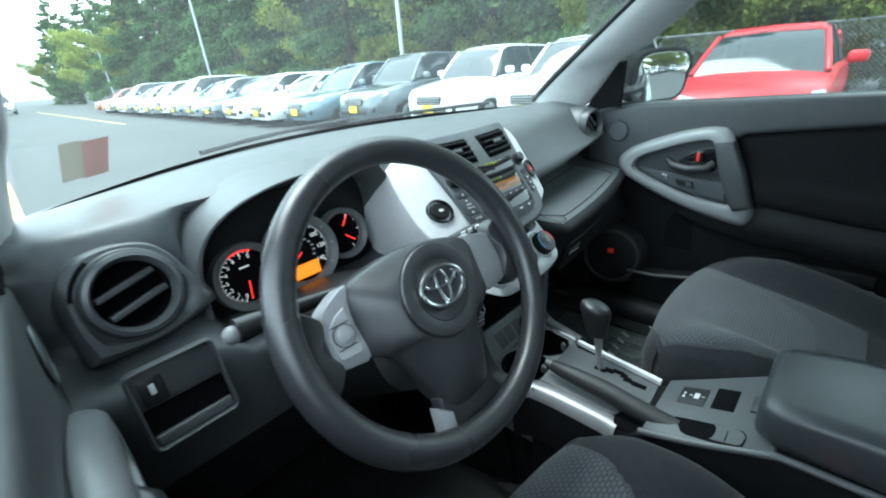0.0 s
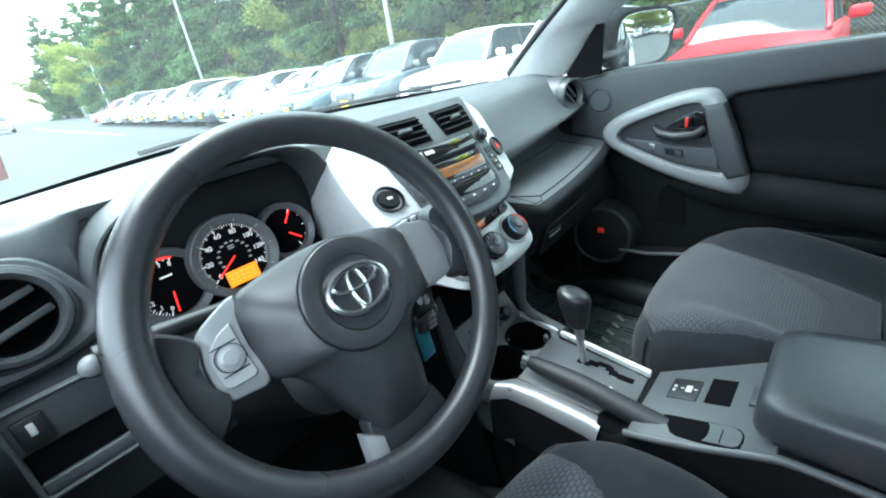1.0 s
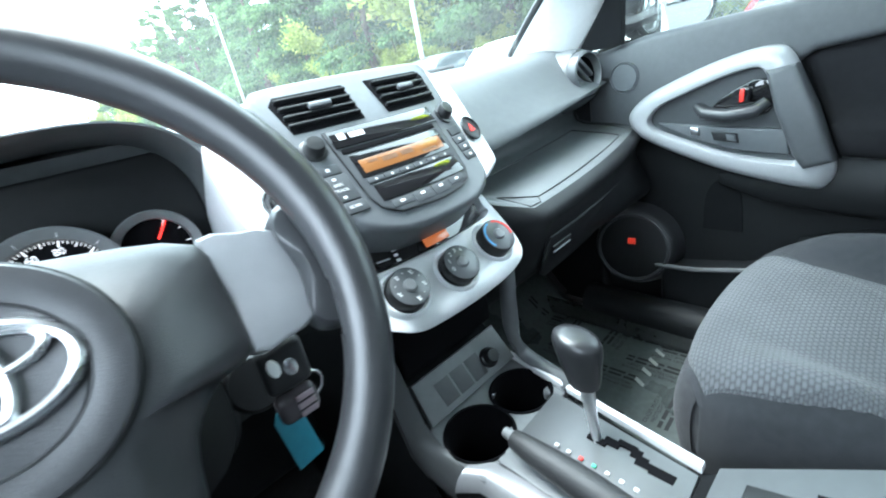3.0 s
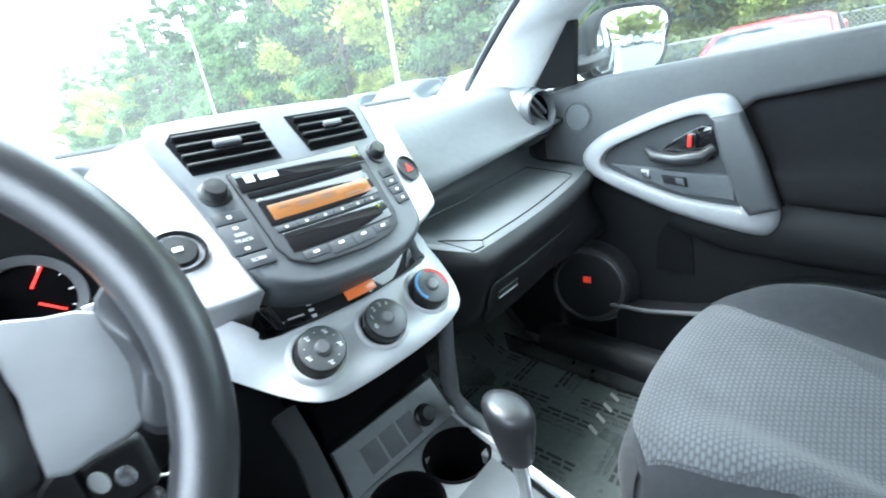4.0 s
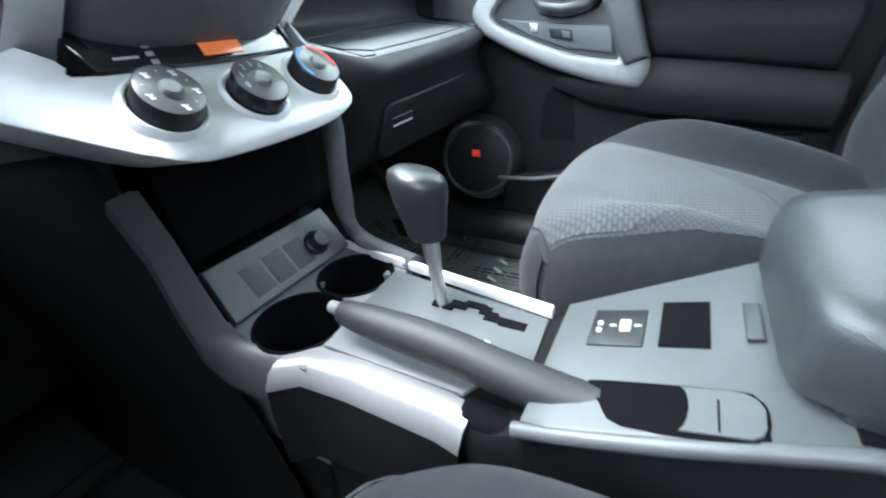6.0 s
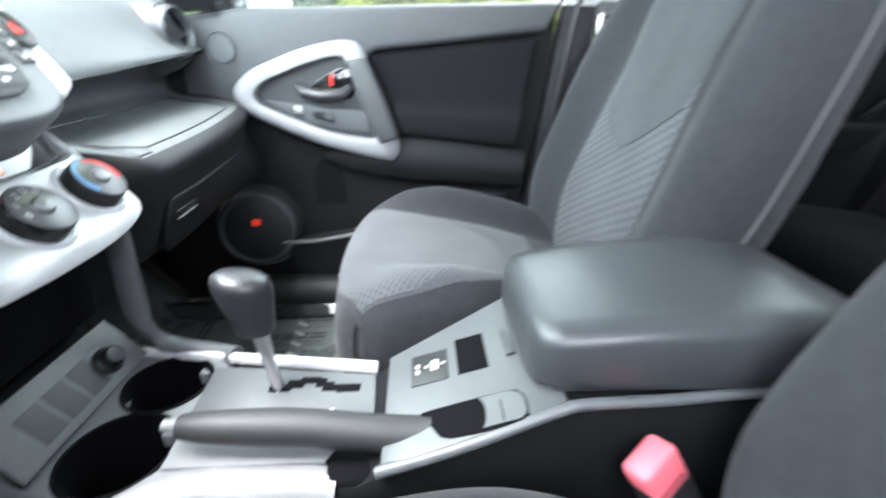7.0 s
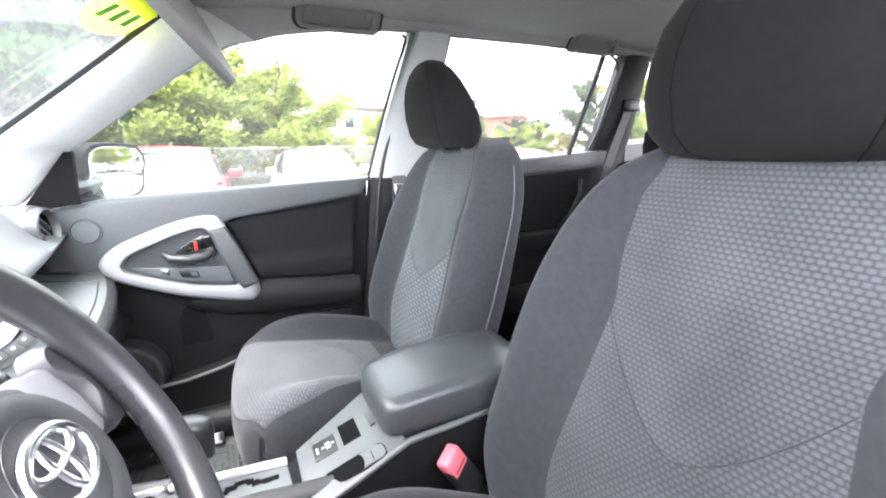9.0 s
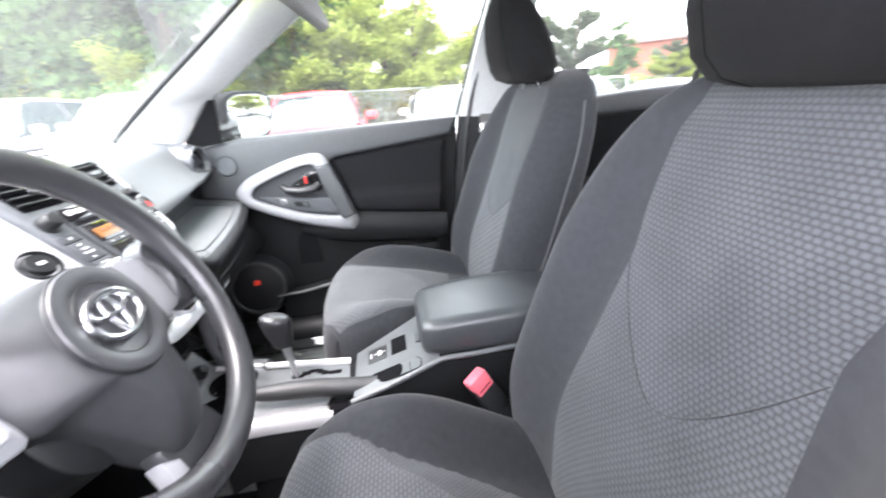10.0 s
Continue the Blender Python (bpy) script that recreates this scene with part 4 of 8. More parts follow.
# ---- centre stack ----
def centre_stack():
    c = thing("centre_stack", (0, 0.25, 0.80), "silver and dark grey dashboard stack with radio, vents and dials", "centre console")
    M = axes((0, 0.20, 1.005), (1, 0, 0), (0, 0.625, 0.78))

    def bend(bm, k):
        if len(bm.verts) < 400:
            for i in range(-10, 11):
                bmesh.ops.bisect_plane(bm, geom=bm.verts[:] + bm.edges[:] + bm.faces[:], plane_co=(0.021 * i + 0.0007, 0, 0), plane_no=(1, 0, 0), dist=1e-5)
        for v in bm.verts:
            v.co.y += k * v.co.x ** 2
        return bm

    def face(name, outline, depth, material, bevel=0.003, at=0.0, label="", parent=None, k=1.1, seg=3, mm=None):
        bm = B()
        prism(bm, outline, depth, (mm or M) @ Matrix.Translation((0, 0, at)), bevel, seg)
        bend(bm, k)
        return part(name, bm, material, parent or c, label)

    def inset(name, x0, x1, y0, y1, h0, h1, material, r=0.0015, parent=None, label="", k=1.1, mm=None):
        bm = B()
        rbox(bm, x0, x1, y0, y1, h0, h1, r, 2, m=mm or M)
        bend(bm, k)
        return part(name, bm, material, parent or c, label)
    sym = lambda pts: pts + [(-x, y) for x, y in reversed(pts)]
    # block behind everything
    face("core", sym([(0.165, -0.07), (0.175, 0.08), (0.145, 0.112)]), 0.14, DASH, 0.004, -0.16)
    # silver cheeks
    for s in (1, -1):
        q = 0.0 if s > 0 else 1.0
        w = [(s * 0.104, -0.088), (s * (0.15 + 0.018 * q), -0.077 - 0.01 * q), (s * (0.166 + 0.027 * q), -0.062), (s * (0.182 + 0.018 * q), 0.02), (s * (0.188 + 0.006 * q), 0.065), (s * 0.172, 0.092), (s * 0.150, 0.107), (s * 0.128, 0.112)]
        w = [(p.x, p.y) for p in smooth_line([(a, b, 0) for a, b in w], 3)]
        face("silver_cheek", w, 0.155, SILVER, 0.010, -0.155, "satin silver cheek panel", seg=4)
    # dark radio panel with its curved lower lip
    lip = sym([(0.0, -0.112), (0.04, -0.109), (0.075, -0.101), (0.098, -0.087), (0.108, -0.06), (0.122, 0.03), (0.132, 0.085), (0.130, 0.108), (0.10, 0.118)])
    lip = [(p.x, p.y) for p in smooth_line([(a, b, 0) for a, b in lip[1:-1]], 3, True)]
    face("radio_panel", lip, 0.14, PANELG, 0.008, -0.128, "dark grey radio surround", seg=4)
    # two rectangular vents
    for s in (1, -1):
        o = [(s * 0.018 - 0.005, 0.0455), (s * 0.107 - 0.004, 0.0455), (s * 0.114 - 0.004, 0.088), (s * 0.106 - 0.004, 0.098), (s * 0.016 - 0.009, 0.098)]
        v = face("centre_vent", o, 0.0015, VOID, 0.0, 0.0115, "slatted rectangular air vent")
        for k in range(4):
            y = 0.0525 + 0.0118 * k
            bm = B()
            rbox(bm, min(s * 0.020, s * 0.106) - 0.006, max(s * 0.020, s * 0.106) - 0.006, y, y + 0.0032, 0.010, 0.019, 0.001, 2, m=M)
            bend(bm, 1.1)
            part("vent_slat", bm, DASH_LOW, v)
        inset("vent_tab", s * 0.063 - 0.019, s * 0.063 + 0.008, 0.068, 0.075, 0.017, 0.024, PANELG, 0.002, v)
    # gloss fascia, slot, display, keys
    fasc = [(0.0, -0.088), (0.038, -0.085), (0.056, -0.078), (0.064, -0.064), (0.073, 0.036), (-0.085, 0.036), (-0.080, -0.055), (-0.074, -0.072), (-0.056, -0.084)]
    KEYG = mat("key_grey", (0.055, 0.059, 0.064), 0.6, spec=0.25, var=0.08)
    radio = face("radio", fasc, 0.004, KEYG, 0.0015, 0.0115, "grey and gloss black radio fascia with amber display")
    rim = [Vector((x, y, 0)) for x, y in fasc]
    bm = B()
    tube(bm, [M @ Vector((p.x, p.y, 0.0145)) for p in rim], 0.0011, 6, True, up=(0, -0.78, 0.625))
    bend(bm, 1.1)
    part("fascia_edge", bm, BLACK, radio)
    inset("gloss_strip", -0.082, 0.071, 0.0115, 0.035, 0.0150, 0.0172, GLOSSB, 0.001, radio, "gloss black upper strip")
    inset("disc_slot", -0.078, 0.060, 0.003, 0.0095, 0.0150, 0.0164, VOID, 0.0005, radio)
    inset("display_window", -0.074, 0.060, -0.0325, 0.0005, 0.0150, 0.0166, GLOSSB, 0.0008, radio)
    inset("display", -0.068, 0.054, -0.0275, -0.0095, 0.0160, 0.0172, AMBER2, 0.0006, radio, "amber radio display")
    for xa, xb, ya, yb in ((-0.058, -0.046, -0.0165, -0.0135), (-0.040, -0.020, -0.020, -0.014), (-0.014, 0.004, -0.020, -0.014), (0.016, 0.040, -0.0245, -0.0215)):
        inset("display_figure", xa, xb, ya, yb, 0.0170, 0.0175, mat("amber_shadow", (0.12, 0.06, 0.03), 0.4, var=0.1), 0.0, radio)
    for k in range(6):
        inset("preset_key", -0.072 + k * 0.0212, -0.0515 + k * 0.0212, -0.0415, -0.0345, 0.0150, 0.0176, KEYG, 0.0012, radio)
        inset("key_mark", -0.063 + k * 0.0212, -0.0605 + k * 0.0212, -0.0395, -0.0368, 0.0174, 0.0178, WHITEP, 0.0, radio)
    inset("lower_window", -0.069, 0.057, -0.0665, -0.0435, 0.0150, 0.0166, GLOSSB, 0.0008, radio)
    for k in range(4):
        y = -0.0785 + 0.004 * (abs(k - 1.5) - 0.5)
        inset("lower_key", -0.062 + k * 0.0285, -0.036 + k * 0.0285, y - 0.004, -0.0685, 0.0150, 0.0162, KEYG, 0.0005, radio)
        inset("key_mark", -0.052 + k * 0.0285, -0.046 + k * 0.0285, -0.0745, -0.0715, 0.0161, 0.0165, WHITEP, 0.0, radio)
    inset("maker_mark", -0.073, -0.064, 0.021, 0.0295, 0.0170, 0.0178, WHITEP, 0.0, radio)
    inset("maker_mark", -0.059, -0.040, 0.021, 0.028, 0.0170, 0.0178, WHITEP, 0.0, radio)
    for s in (1, -1):
        x = s * 0.100 - 0.003
        K = M @ Matrix.Translation((x, 0.0195, 0.012))
        bm = B()
        lathe(bm, [(0.0145, 0.0), (0.0145, 0.002), (0.0112, 0.003), (0.0105, 0.013), (0.009, 0.0152), (0.0, 0.0156)], K, 24, cap=False)
        bend(bm, 1.1)
        part("radio_knob", bm, BLACK, radio)
        hw = 0.014 if s < 0 else 0.011
        x2 = x if s < 0 else x - 0.004
        inset("side_key", x2 - hw, x2 + hw, -0.0165, -0.004, 0.011, 0.0145, KEYG, 0.0012, radio)
        if s < 0:
            inset("side_key", x2 - hw, x2 + hw + 0.002, -0.052, -0.0175, 0.011, 0.0145, KEYG, 0.0012, radio)
        else:
            for y in (-0.030, -0.043, -0.056):
                inset("side_key", x2 - hw - 0.002, x2 + hw - 0.002, y, y + 0.012, 0.011, 0.0142, KEYG, 0.0012, radio)
                inset("key_mark", x2 - 0.004, x2 + 0.001, y + 0.004, y + 0.0075, 0.0141, 0.0146, WHITEP, 0.0, radio)
        if s < 0:
            inset("side_key", x2 - hw + 0.004, x2 + hw + 0.004, -0.068, -0.0535, 0.011, 0.0145, KEYG, 0.0012, radio)
            inset("key_mark", x - 0.002, x + 0.002, -0.012, -0.008, 0.0144, 0.0149, WHITEP, 0.0, radio)
            for tx, yy in (("SEEK", -0.031), ("TRACK", -0.038), ("SCAN", -0.0605)):
                o = words(tx, 0.0050, M @ Matrix.Translation((x + (0.004 if tx == "SCAN" else 0.001), yy, 0.0148)), WHITEP, "key_lettering", radio)
                for v in o.data.vertices:
                    v.co.y += 1.1 * v.co.x ** 2
            for yy in (-0.023, -0.047):
                inset("key_mark", x - 0.002, x + 0.002, yy - 0.0015, yy + 0.0015, 0.0144, 0.0149, WHITEP, 0.0, radio)
    # round switch in the driver's cheek, hazard switch in the other
    K = M @ Matrix.Translation((-0.152, -0.026, 0.001))
    bm = B()
    lathe(bm, [(0.0225, 0.0), (0.023, 0.005), (0.021, 0.006), (0.0195, -0.006), (0.0, -0.006)], K, 30, cap=False)
    bend(bm, 1.1)
    sw = part("drive_switch", bm, BLACK, c, "black round push switch")
    bm = B()
    lathe(bm, [(0.016, -0.006), (0.016, 0.004), (0.0145, 0.0065), (0.0, 0.007)], K, 26, cap=False)
    bend(bm, 1.1)
    part("switch_cap", bm, BLACK, sw)
    inset("switch_mark", -0.156, -0.148, -0.0285, -0.0235, 0.0078, 0.0088, WHITEP, 0.0002, sw)
    K = M @ Matrix.Translation((0.147, -0.012, 0.002))
    bm = B()
    lathe(bm, [(0.020, 0.0), (0.0205, 0.004), (0.0185, 0.005), (0.0175, 0.002), (0.0, 0.003)], K, 28, cap=False)
    bend(bm, 1.1)
    hz = part("hazard_switch", bm, BLACK, c, "hazard switch with red triangle")
    bm = B()
    prism(bm, [(-0.007, -0.006), (0.007, -0.006), (0.0, 0.007)], 0.0012, K @ Matrix.Translation((0, 0, 0.003)))
    bend(bm, 1.1)
    part("hazard_mark", bm, REDP, hz)
    # undercut gloss strip with the clock
    U = axes((0, 0.165, 0.898), (1, 0, 0), (0, 0.55, 0.83))
    us = sym([(0.10, -0.02), (0.112, 0.035)])
    strip = face("clock_strip", us, 0.05, GLOSSB, 0.002, -0.05, "gloss black strip with clock", k=2.2, mm=U)
    inset("clock_display", -0.022, 0.018, -0.016, -0.004, 0.0002, 0.0014, mat("clock_amber", (0.16, 0.05, 0.02), 0.15, var=0.1, emit=(1.0, 0.26, 0.07), estr=0.045), 0.0004, strip, "amber clock display", 2.2, U)
    inset("strip_mark", -0.086, -0.07, -0.012, -0.010, 0.0002, 0.0012, WHITEP, 0.0001, strip, "", 2.2, U)
    for k in range(3):
        inset("strip_mark", -0.064, -0.059, -0.018 + 0.007 * k, -0.0145 + 0.007 * k, 0.0002, 0.0012, WHITEP, 0.0001, strip, "", 2.2, U)
    # lower silver panel with three heater dials
    L = axes((0, 0.134, 0.850), (1, 0, 0), (0, 0.707, 0.707))
    lo = sym([(0.0, -0.057), (0.05, -0.054), (0.10, -0.042), (0.134, -0.022), (0.151, 0.004), (0.158, 0.03), (0.160, 0.06), (0.160, 0.098), (0.138, 0.100), (0.118, 0.060), (0.10, 0.042)])
    lo = [(x * (1.22 if x < -0.12 else 1.0), y + (0.018 if y > 0.09 else 0.036 if x < -0.12 and y < 0.02 else 0.0) * (x < 0)) for x, y in lo]
    lo = [(p.x, p.y) for p in smooth_line([(a, b, 0) for a, b in lo[1:-1]], 4, True)]
    bm = B()
    prism(bm, lo, 0.06, L @ Matrix.Translation((0, 0, -0.06)), 0.011, 6)
    up = L.to_3x3() @ Vector((0, 1, 0))
    for i in range(-6, 6):
        bmesh.ops.bisect_plane(bm, geom=bm.verts[:] + bm.edges[:] + bm.faces[:], plane_co=L @ Vector((0, 0.01 * i, 0)), plane_no=up, dist=1e-5)
    for i in range(-10, 11):
        bmesh.ops.bisect_plane(bm, geom=bm.verts[:] + bm.edges[:] + bm.faces[:], plane_co=(0.021 * i + 0.0007, 0, 0), plane_no=(1, 0, 0), dist=1e-5)
    inv = L.inverted()
    for v in bm.verts:
        q = inv @ v.co
        if q.z < -0.012:
            v.co += up * (-0.9 * (q.z + 0.012) * max(0.0, min(1.0, (0.07 - q.y) / 0.05)))
        v.co.y += 0.5 * v.co.x ** 2 + 11.0 * max(0.0, abs(v.co.x) - 0.10) ** 2 + 15.0 * max(0.0, -q.y - 0.026) ** 2
    part("heater_panel", bm, mat("heater_silver", (0.66, 0.67, 0.685), 0.34, metal=0.1, grain=0.05, scale=1500, var=0.06), c, "satin silver heater control panel")
    for i, x in enumerate((-0.079, 0.0, 0.079)):
        K = L @ Matrix.Translation((x, 0.007 if x else 0.0, -0.001 if x else 0.0))
        bm = B()
        lathe(bm, [(0.0335, -0.004), (0.0310, 0.0015), (0.0290, 0.0035), (0.0272, 0.0028), (0.0262, -0.003)], K, 36, cap=False)
        dial = part("heater_dial", bm, SILVER, c, "heater dial with black knurled rim")
        bm = B()
        lathe(bm, [(0.0255, -0.003), (0.0252, 0.002), (0.0245, 0.0175), (0.0238, 0.0183)], K, 40, cap=False)
        part("dial_skirt", bm, mat("knob_black", (0.012, 0.0125, 0.0135), 0.3, var=0.1), dial, "black knurled skirt")
        # cap grey is lightened to paint the sky sheen on the dial top
        bm = B()
        lathe(bm, [(0.0239, 0.0180), (0.0232, 0.0185), (0.0, 0.0185)], K, 40, cap=False)
        part("dial_cap", bm, mat("dial_sheen", (0.085, 0.089, 0.094), 0.32, grain=0.05, var=0.1), dial)
        bm = B()
        lathe(bm, [(0.0085, 0.018), (0.0082, 0.0205), (0.0062, 0.0225), (0.0, 0.023)], K, 24, cap=False)
        part("dial_hub", bm, mat("dial_hub_grey", (0.14, 0.145, 0.15), 0.3, var=0.1), dial)
        if i == 1:
            for tx, a in (("0", 190), ("1", 152), ("2", 118), ("3", 86), ("4", 56)):
                Q = K @ Matrix.Translation((math.cos(radians(a)) * 0.0172, math.sin(radians(a)) * 0.0172, 0.0186))
                words(tx, 0.0078, Q, WHITEP, "dial_figure", dial)
        elif i == 0:
            for j, a in enumerate((190, 155, 120, 86, 52, 18, -18, -55, -92)):
                bm = B()
                Q = K @ Matrix.Translation((math.cos(radians(a)) * 0.0178, math.sin(radians(a)) * 0.0178, 0))
                if j % 2:
                    rbox(bm, -0.0006, 0.0006, -0.0006, 0.0006, 0.0184, 0.0189, 0.0, m=Q)
                else:
                    for x0, x1, y0, y1 in ((-0.0022, 0.0, 0.0012, 0.0026), (-0.0008, 0.0008, -0.0028, 0.0014), (0.0008, 0.0026, -0.0028, -0.0012), (0.0014, 0.0026, 0.0004, 0.002)):
                        rbox(bm, x0, x1, y0, y1, 0.0184, 0.0189, 0.0, m=Q)
                part("dial_symbol", bm, WHITEP, dial)
        else:
            for a0, a1, mm in ((-20, 80, REDP), (100, 215, mat("blue_print", (0.08, 0.3, 0.6), 0.5, var=0.05))):
                bm = B()
                rings = []
                for j in range(13):
                    a = radians(lerp(a0, a1, j / 12))
                    rings.append([K @ Vector((math.cos(a) * r, math.sin(a) * r, h)) for r, h in ((0.0195, 0.0184), (0.0225, 0.0184), (0.0225, 0.0189), (0.0195, 0.0189))])
                loft(bm, rings)
                part("dial_band", bm, mm, dial)
    return c


centre_stack()


# ---- steering ----
def steering_wheel():
    a = radians(29)
    n = Vector((0, -math.cos(a), math.sin(a)))
    v = Vector((0, math.sin(a), math.cos(a)))
    M = axes((-0.37, 0.0, 1.0), (1, 0, 0), v)
    w = thing("steering_wheel", (-0.37, 0.0, 1.0), "dark grey urethane steering wheel with silver spoke inserts", "steering wheel")
    bm = B()
    ring = []
    for i in range(72):
        q = i * 2 * math.pi / 72
        r = 0.1685 - 0.004 * max(0, -math.sin(q)) ** 4
        ring.append(M @ Vector((r * math.cos(q), r * math.sin(q), -0.012)))
    # fatter grip shoulders at ten and two
    rad = [0.0155 + 0.0018 * max(0, math.cos(2 * (i * 2 * math.pi / 72 - radians(35)))) for i in range(72)]
    tube(bm, ring, rad, 16, True, up=n)
    part("rim", bm, mat("rim_urethane", (0.031, 0.032, 0.035), 0.29, spec=0.75, grain=0.25, scale=1200, var=0.15), w)

    def cover(name, outline, prof, material, label="", k=3, parent=None):
        """Crowned pad: outline shrunk along a height profile."""
        o = smooth_line([(x, y, 0) for x, y in outline], k, True)
        cx = sum(p.x for p in o) / len(o)
        cy = sum(p.y for p in o) / len(o)
        bm = B()
        rings = [[M @ Vector((cx + (p.x - cx) * s, cy + (p.y - cy) * s, h)) for p in o] for s, h in prof]
        loft(bm, rings)
        return part(name, bm, material, parent or w, label)
    pad = [(-0.086, 0.042), (-0.045, 0.054), (0.0, 0.058), (0.045, 0.053), (0.098, 0.036), (0.101, 0.0), (0.098, -0.037), (0.074, -0.045), (0.054, -0.066), (0.043, -0.108), (0.033, -0.133), (0.012, -0.138), (-0.009, -0.138), (-0.026, -0.131), (-0.039, -0.106), (-0.054, -0.067), (-0.069, -0.044), (-0.089, -0.031), (-0.091, 0.005)]
    cover("airbag_cover", pad, [(1.0, -0.065), (1.0, -0.038), (0.99, -0.034), (0.96, -0.030), (0.88, -0.023), (0.75, -0.013), (0.62, -0.004), (0.5, 0.001), (0.15, 0.003)], RUBBER, "matt dark grey airbag cover")
    bm = B()
    lathe(bm, [(0.0525, 0.0), (0.0525, 0.0055), (0.051, 0.0072), (0.047, 0.0078), (0.036, 0.0072), (0.0345, 0.0060), (0.033, 0.0050), (0.0, 0.0052)], M @ Matrix.Translation((0.0, -0.002, 0)), 48, cap=False)
    hub = part("hub_disc", bm, RUBBER, w)
    for r_, h_ in ((0.0532, 0.0030), (0.0350, 0.0068)):
        bm = B()
        tube(bm, [M @ Vector((r_ * math.cos(q * 2 * math.pi / 56), r_ * math.sin(q * 2 * math.pi / 56) - 0.002, h_)) for q in range(56)], 0.0007, 6, True, up=n)
        part("hub_groove", bm, BLACK, hub)
    # plain chrome ring emblem
    E = M @ Matrix.Translation((0.002, 0, 0.0075))
    def ell(cx, cy, rx, ry, t):
        bm = B()
        tube(bm, [E @ Vector((cx + rx * math.cos(q * 2 * math.pi / 40), cy + ry * math.sin(q * 2 * math.pi / 40), 0)) for q in range(40)], t, 8, True, up=n)
        return part("emblem_ring", bm, CHROME, w, "plain chrome emblem ring")
    ell(0, 0, 0.031, 0.0208, 0.0031)
    ell(0, 0.0005, 0.0078, 0.0185, 0.0023)
    ell(0, 0.0088, 0.0235, 0.0090, 0.0023)
    # silver spoke inserts
    lp = [(-0.083, 0.047), (-0.1055, 0.039), (-0.120, 0.029), (-0.1255, 0.012), (-0.128, -0.005), (-0.128, -0.0225), (-0.123, -0.030), (-0.1075, -0.033), (-0.089, -0.032), (-0.091, 0.004), (-0.089, 0.026)]
    cover("spoke_insert", lp, [(1.0, -0.062), (1.0, -0.037), (0.975, -0.0345), (0.93, -0.0335), (0.3, -0.033)], mat("spoke_silver", (0.31, 0.318, 0.33), 0.34, metal=0.08, var=0.06), "satin silver spoke insert with audio keys", 3)
    # right insert's colour is lightened for the windscreen light it reflects
    rp = [(0.099, 0.038), (0.122, 0.034), (0.144, 0.026), (0.148, -0.006), (0.143, -0.036), (0.118, -0.041), (0.099, -0.039), (0.102, 0.0)]
    cover("spoke_insert", rp, [(1.0, -0.062), (1.0, -0.037), (0.975, -0.0345), (0.93, -0.0335), (0.3, -0.033)], mat("spoke_lit", (0.37, 0.38, 0.39), 0.33, metal=0.08, var=0.06), "plain satin grey spoke insert, lightened for reflected light", 2)
    kp = [(-0.097, 0.027), (-0.1086, 0.0226), (-0.119, 0.014), (-0.1236, 0.003), (-0.1226, -0.018), (-0.118, -0.0214), (-0.099, -0.0225), (-0.0957, -0.019), (-0.097, 0.004)]
    keypad = cover("keypad", kp, [(1.0, -0.038), (1.0, -0.0315), (0.95, -0.0305), (0.3, -0.030)], mat("grey_keys", (0.42, 0.43, 0.44), 0.45, metal=0.1, var=0.06), "grey audio keypad", 1)
    for y0, y1 in ((0.0125, 0.0135), (-0.0115, -0.0105)):
        bm = B()
        rbox(bm, -0.120, -0.0985, y0, y1, -0.0305, -0.0296, 0.0, m=M)
        part("key_gap", bm, BLACK, keypad)
    bm = B()
    lathe(bm, [(0.0125, -0.031), (0.0120, -0.0294), (0.0113, -0.0294)], M @ Matrix.Translation((-0.1086, 0.0012, 0)), 24, cap=False)
    part("key_ring", bm, BLACK, keypad)
    bm = B()
    lathe(bm, [(0.0095, -0.031), (0.0090, -0.028), (0.0065, -0.0275), (0.0060, -0.027), (0.0, -0.0265)], M @ Matrix.Translation((-0.1086, 0.0012, 0)), 24, cap=False)
    part("round_key", bm, mat("round_key_grey", (0.36, 0.37, 0.38), 0.35, metal=0.1, var=0.06), keypad)
    # lower spoke
    lo = [(-0.030, -0.112), (-0.040, -0.135), (-0.047, -0.160), (0.045, -0.162), (0.050, -0.155), (0.036, -0.119)]
    cover("lower_spoke", lo, [(1.0, -0.055), (1.0, -0.040), (0.93, -0.036), (0.3, -0.034)], RUBBER)
    ls = [(-0.046, -0.122), (-0.037, -0.129), (-0.029, -0.136), (-0.031, -0.150), (-0.034, -0.164), (-0.0435, -0.163), (-0.0525, -0.160), (-0.0495, -0.140)]
    cover("spoke_insert", ls, [(1.0, -0.050), (1.0, -0.036), (0.9, -0.033), (0.3, -0.032)], mat("lower_silver", (0.40, 0.41, 0.425), 0.36, metal=0.1, var=0.06), "narrow silver lower spoke insert", 1)
    for s in (1, -1):
        rl = [(0.141, 0.028), (0.154, 0.042), (0.168, 0.034), (0.168, -0.042), (0.154, -0.052), (0.138, -0.040), (0.144, -0.006)]
        if s < 0:
            rl = [(-0.123, 0.028), (-0.150, 0.050), (-0.166, 0.050), (-0.168, -0.060), (-0.150, -0.062), (-0.121, -0.033), (-0.128, -0.012), (-0.129, 0.008)]
        cover("spoke_root", rl, [(1.0, -0.050), (1.0, -0.041 if s < 0 else -0.039), (0.9, -0.030), (0.3, -0.024)], RUBBER)
    bm = B()
    for k in range(3):
        rbox(bm, -0.010 - 0.002 * k, 0.014, -0.092 - 0.006 * k, -0.090 - 0.006 * k, -0.020 - 0.002 * k, -0.0165 - 0.002 * k, 0.0, m=M)
    part("airbag_lettering", bm, DASH_LOW, w)
    return M, n


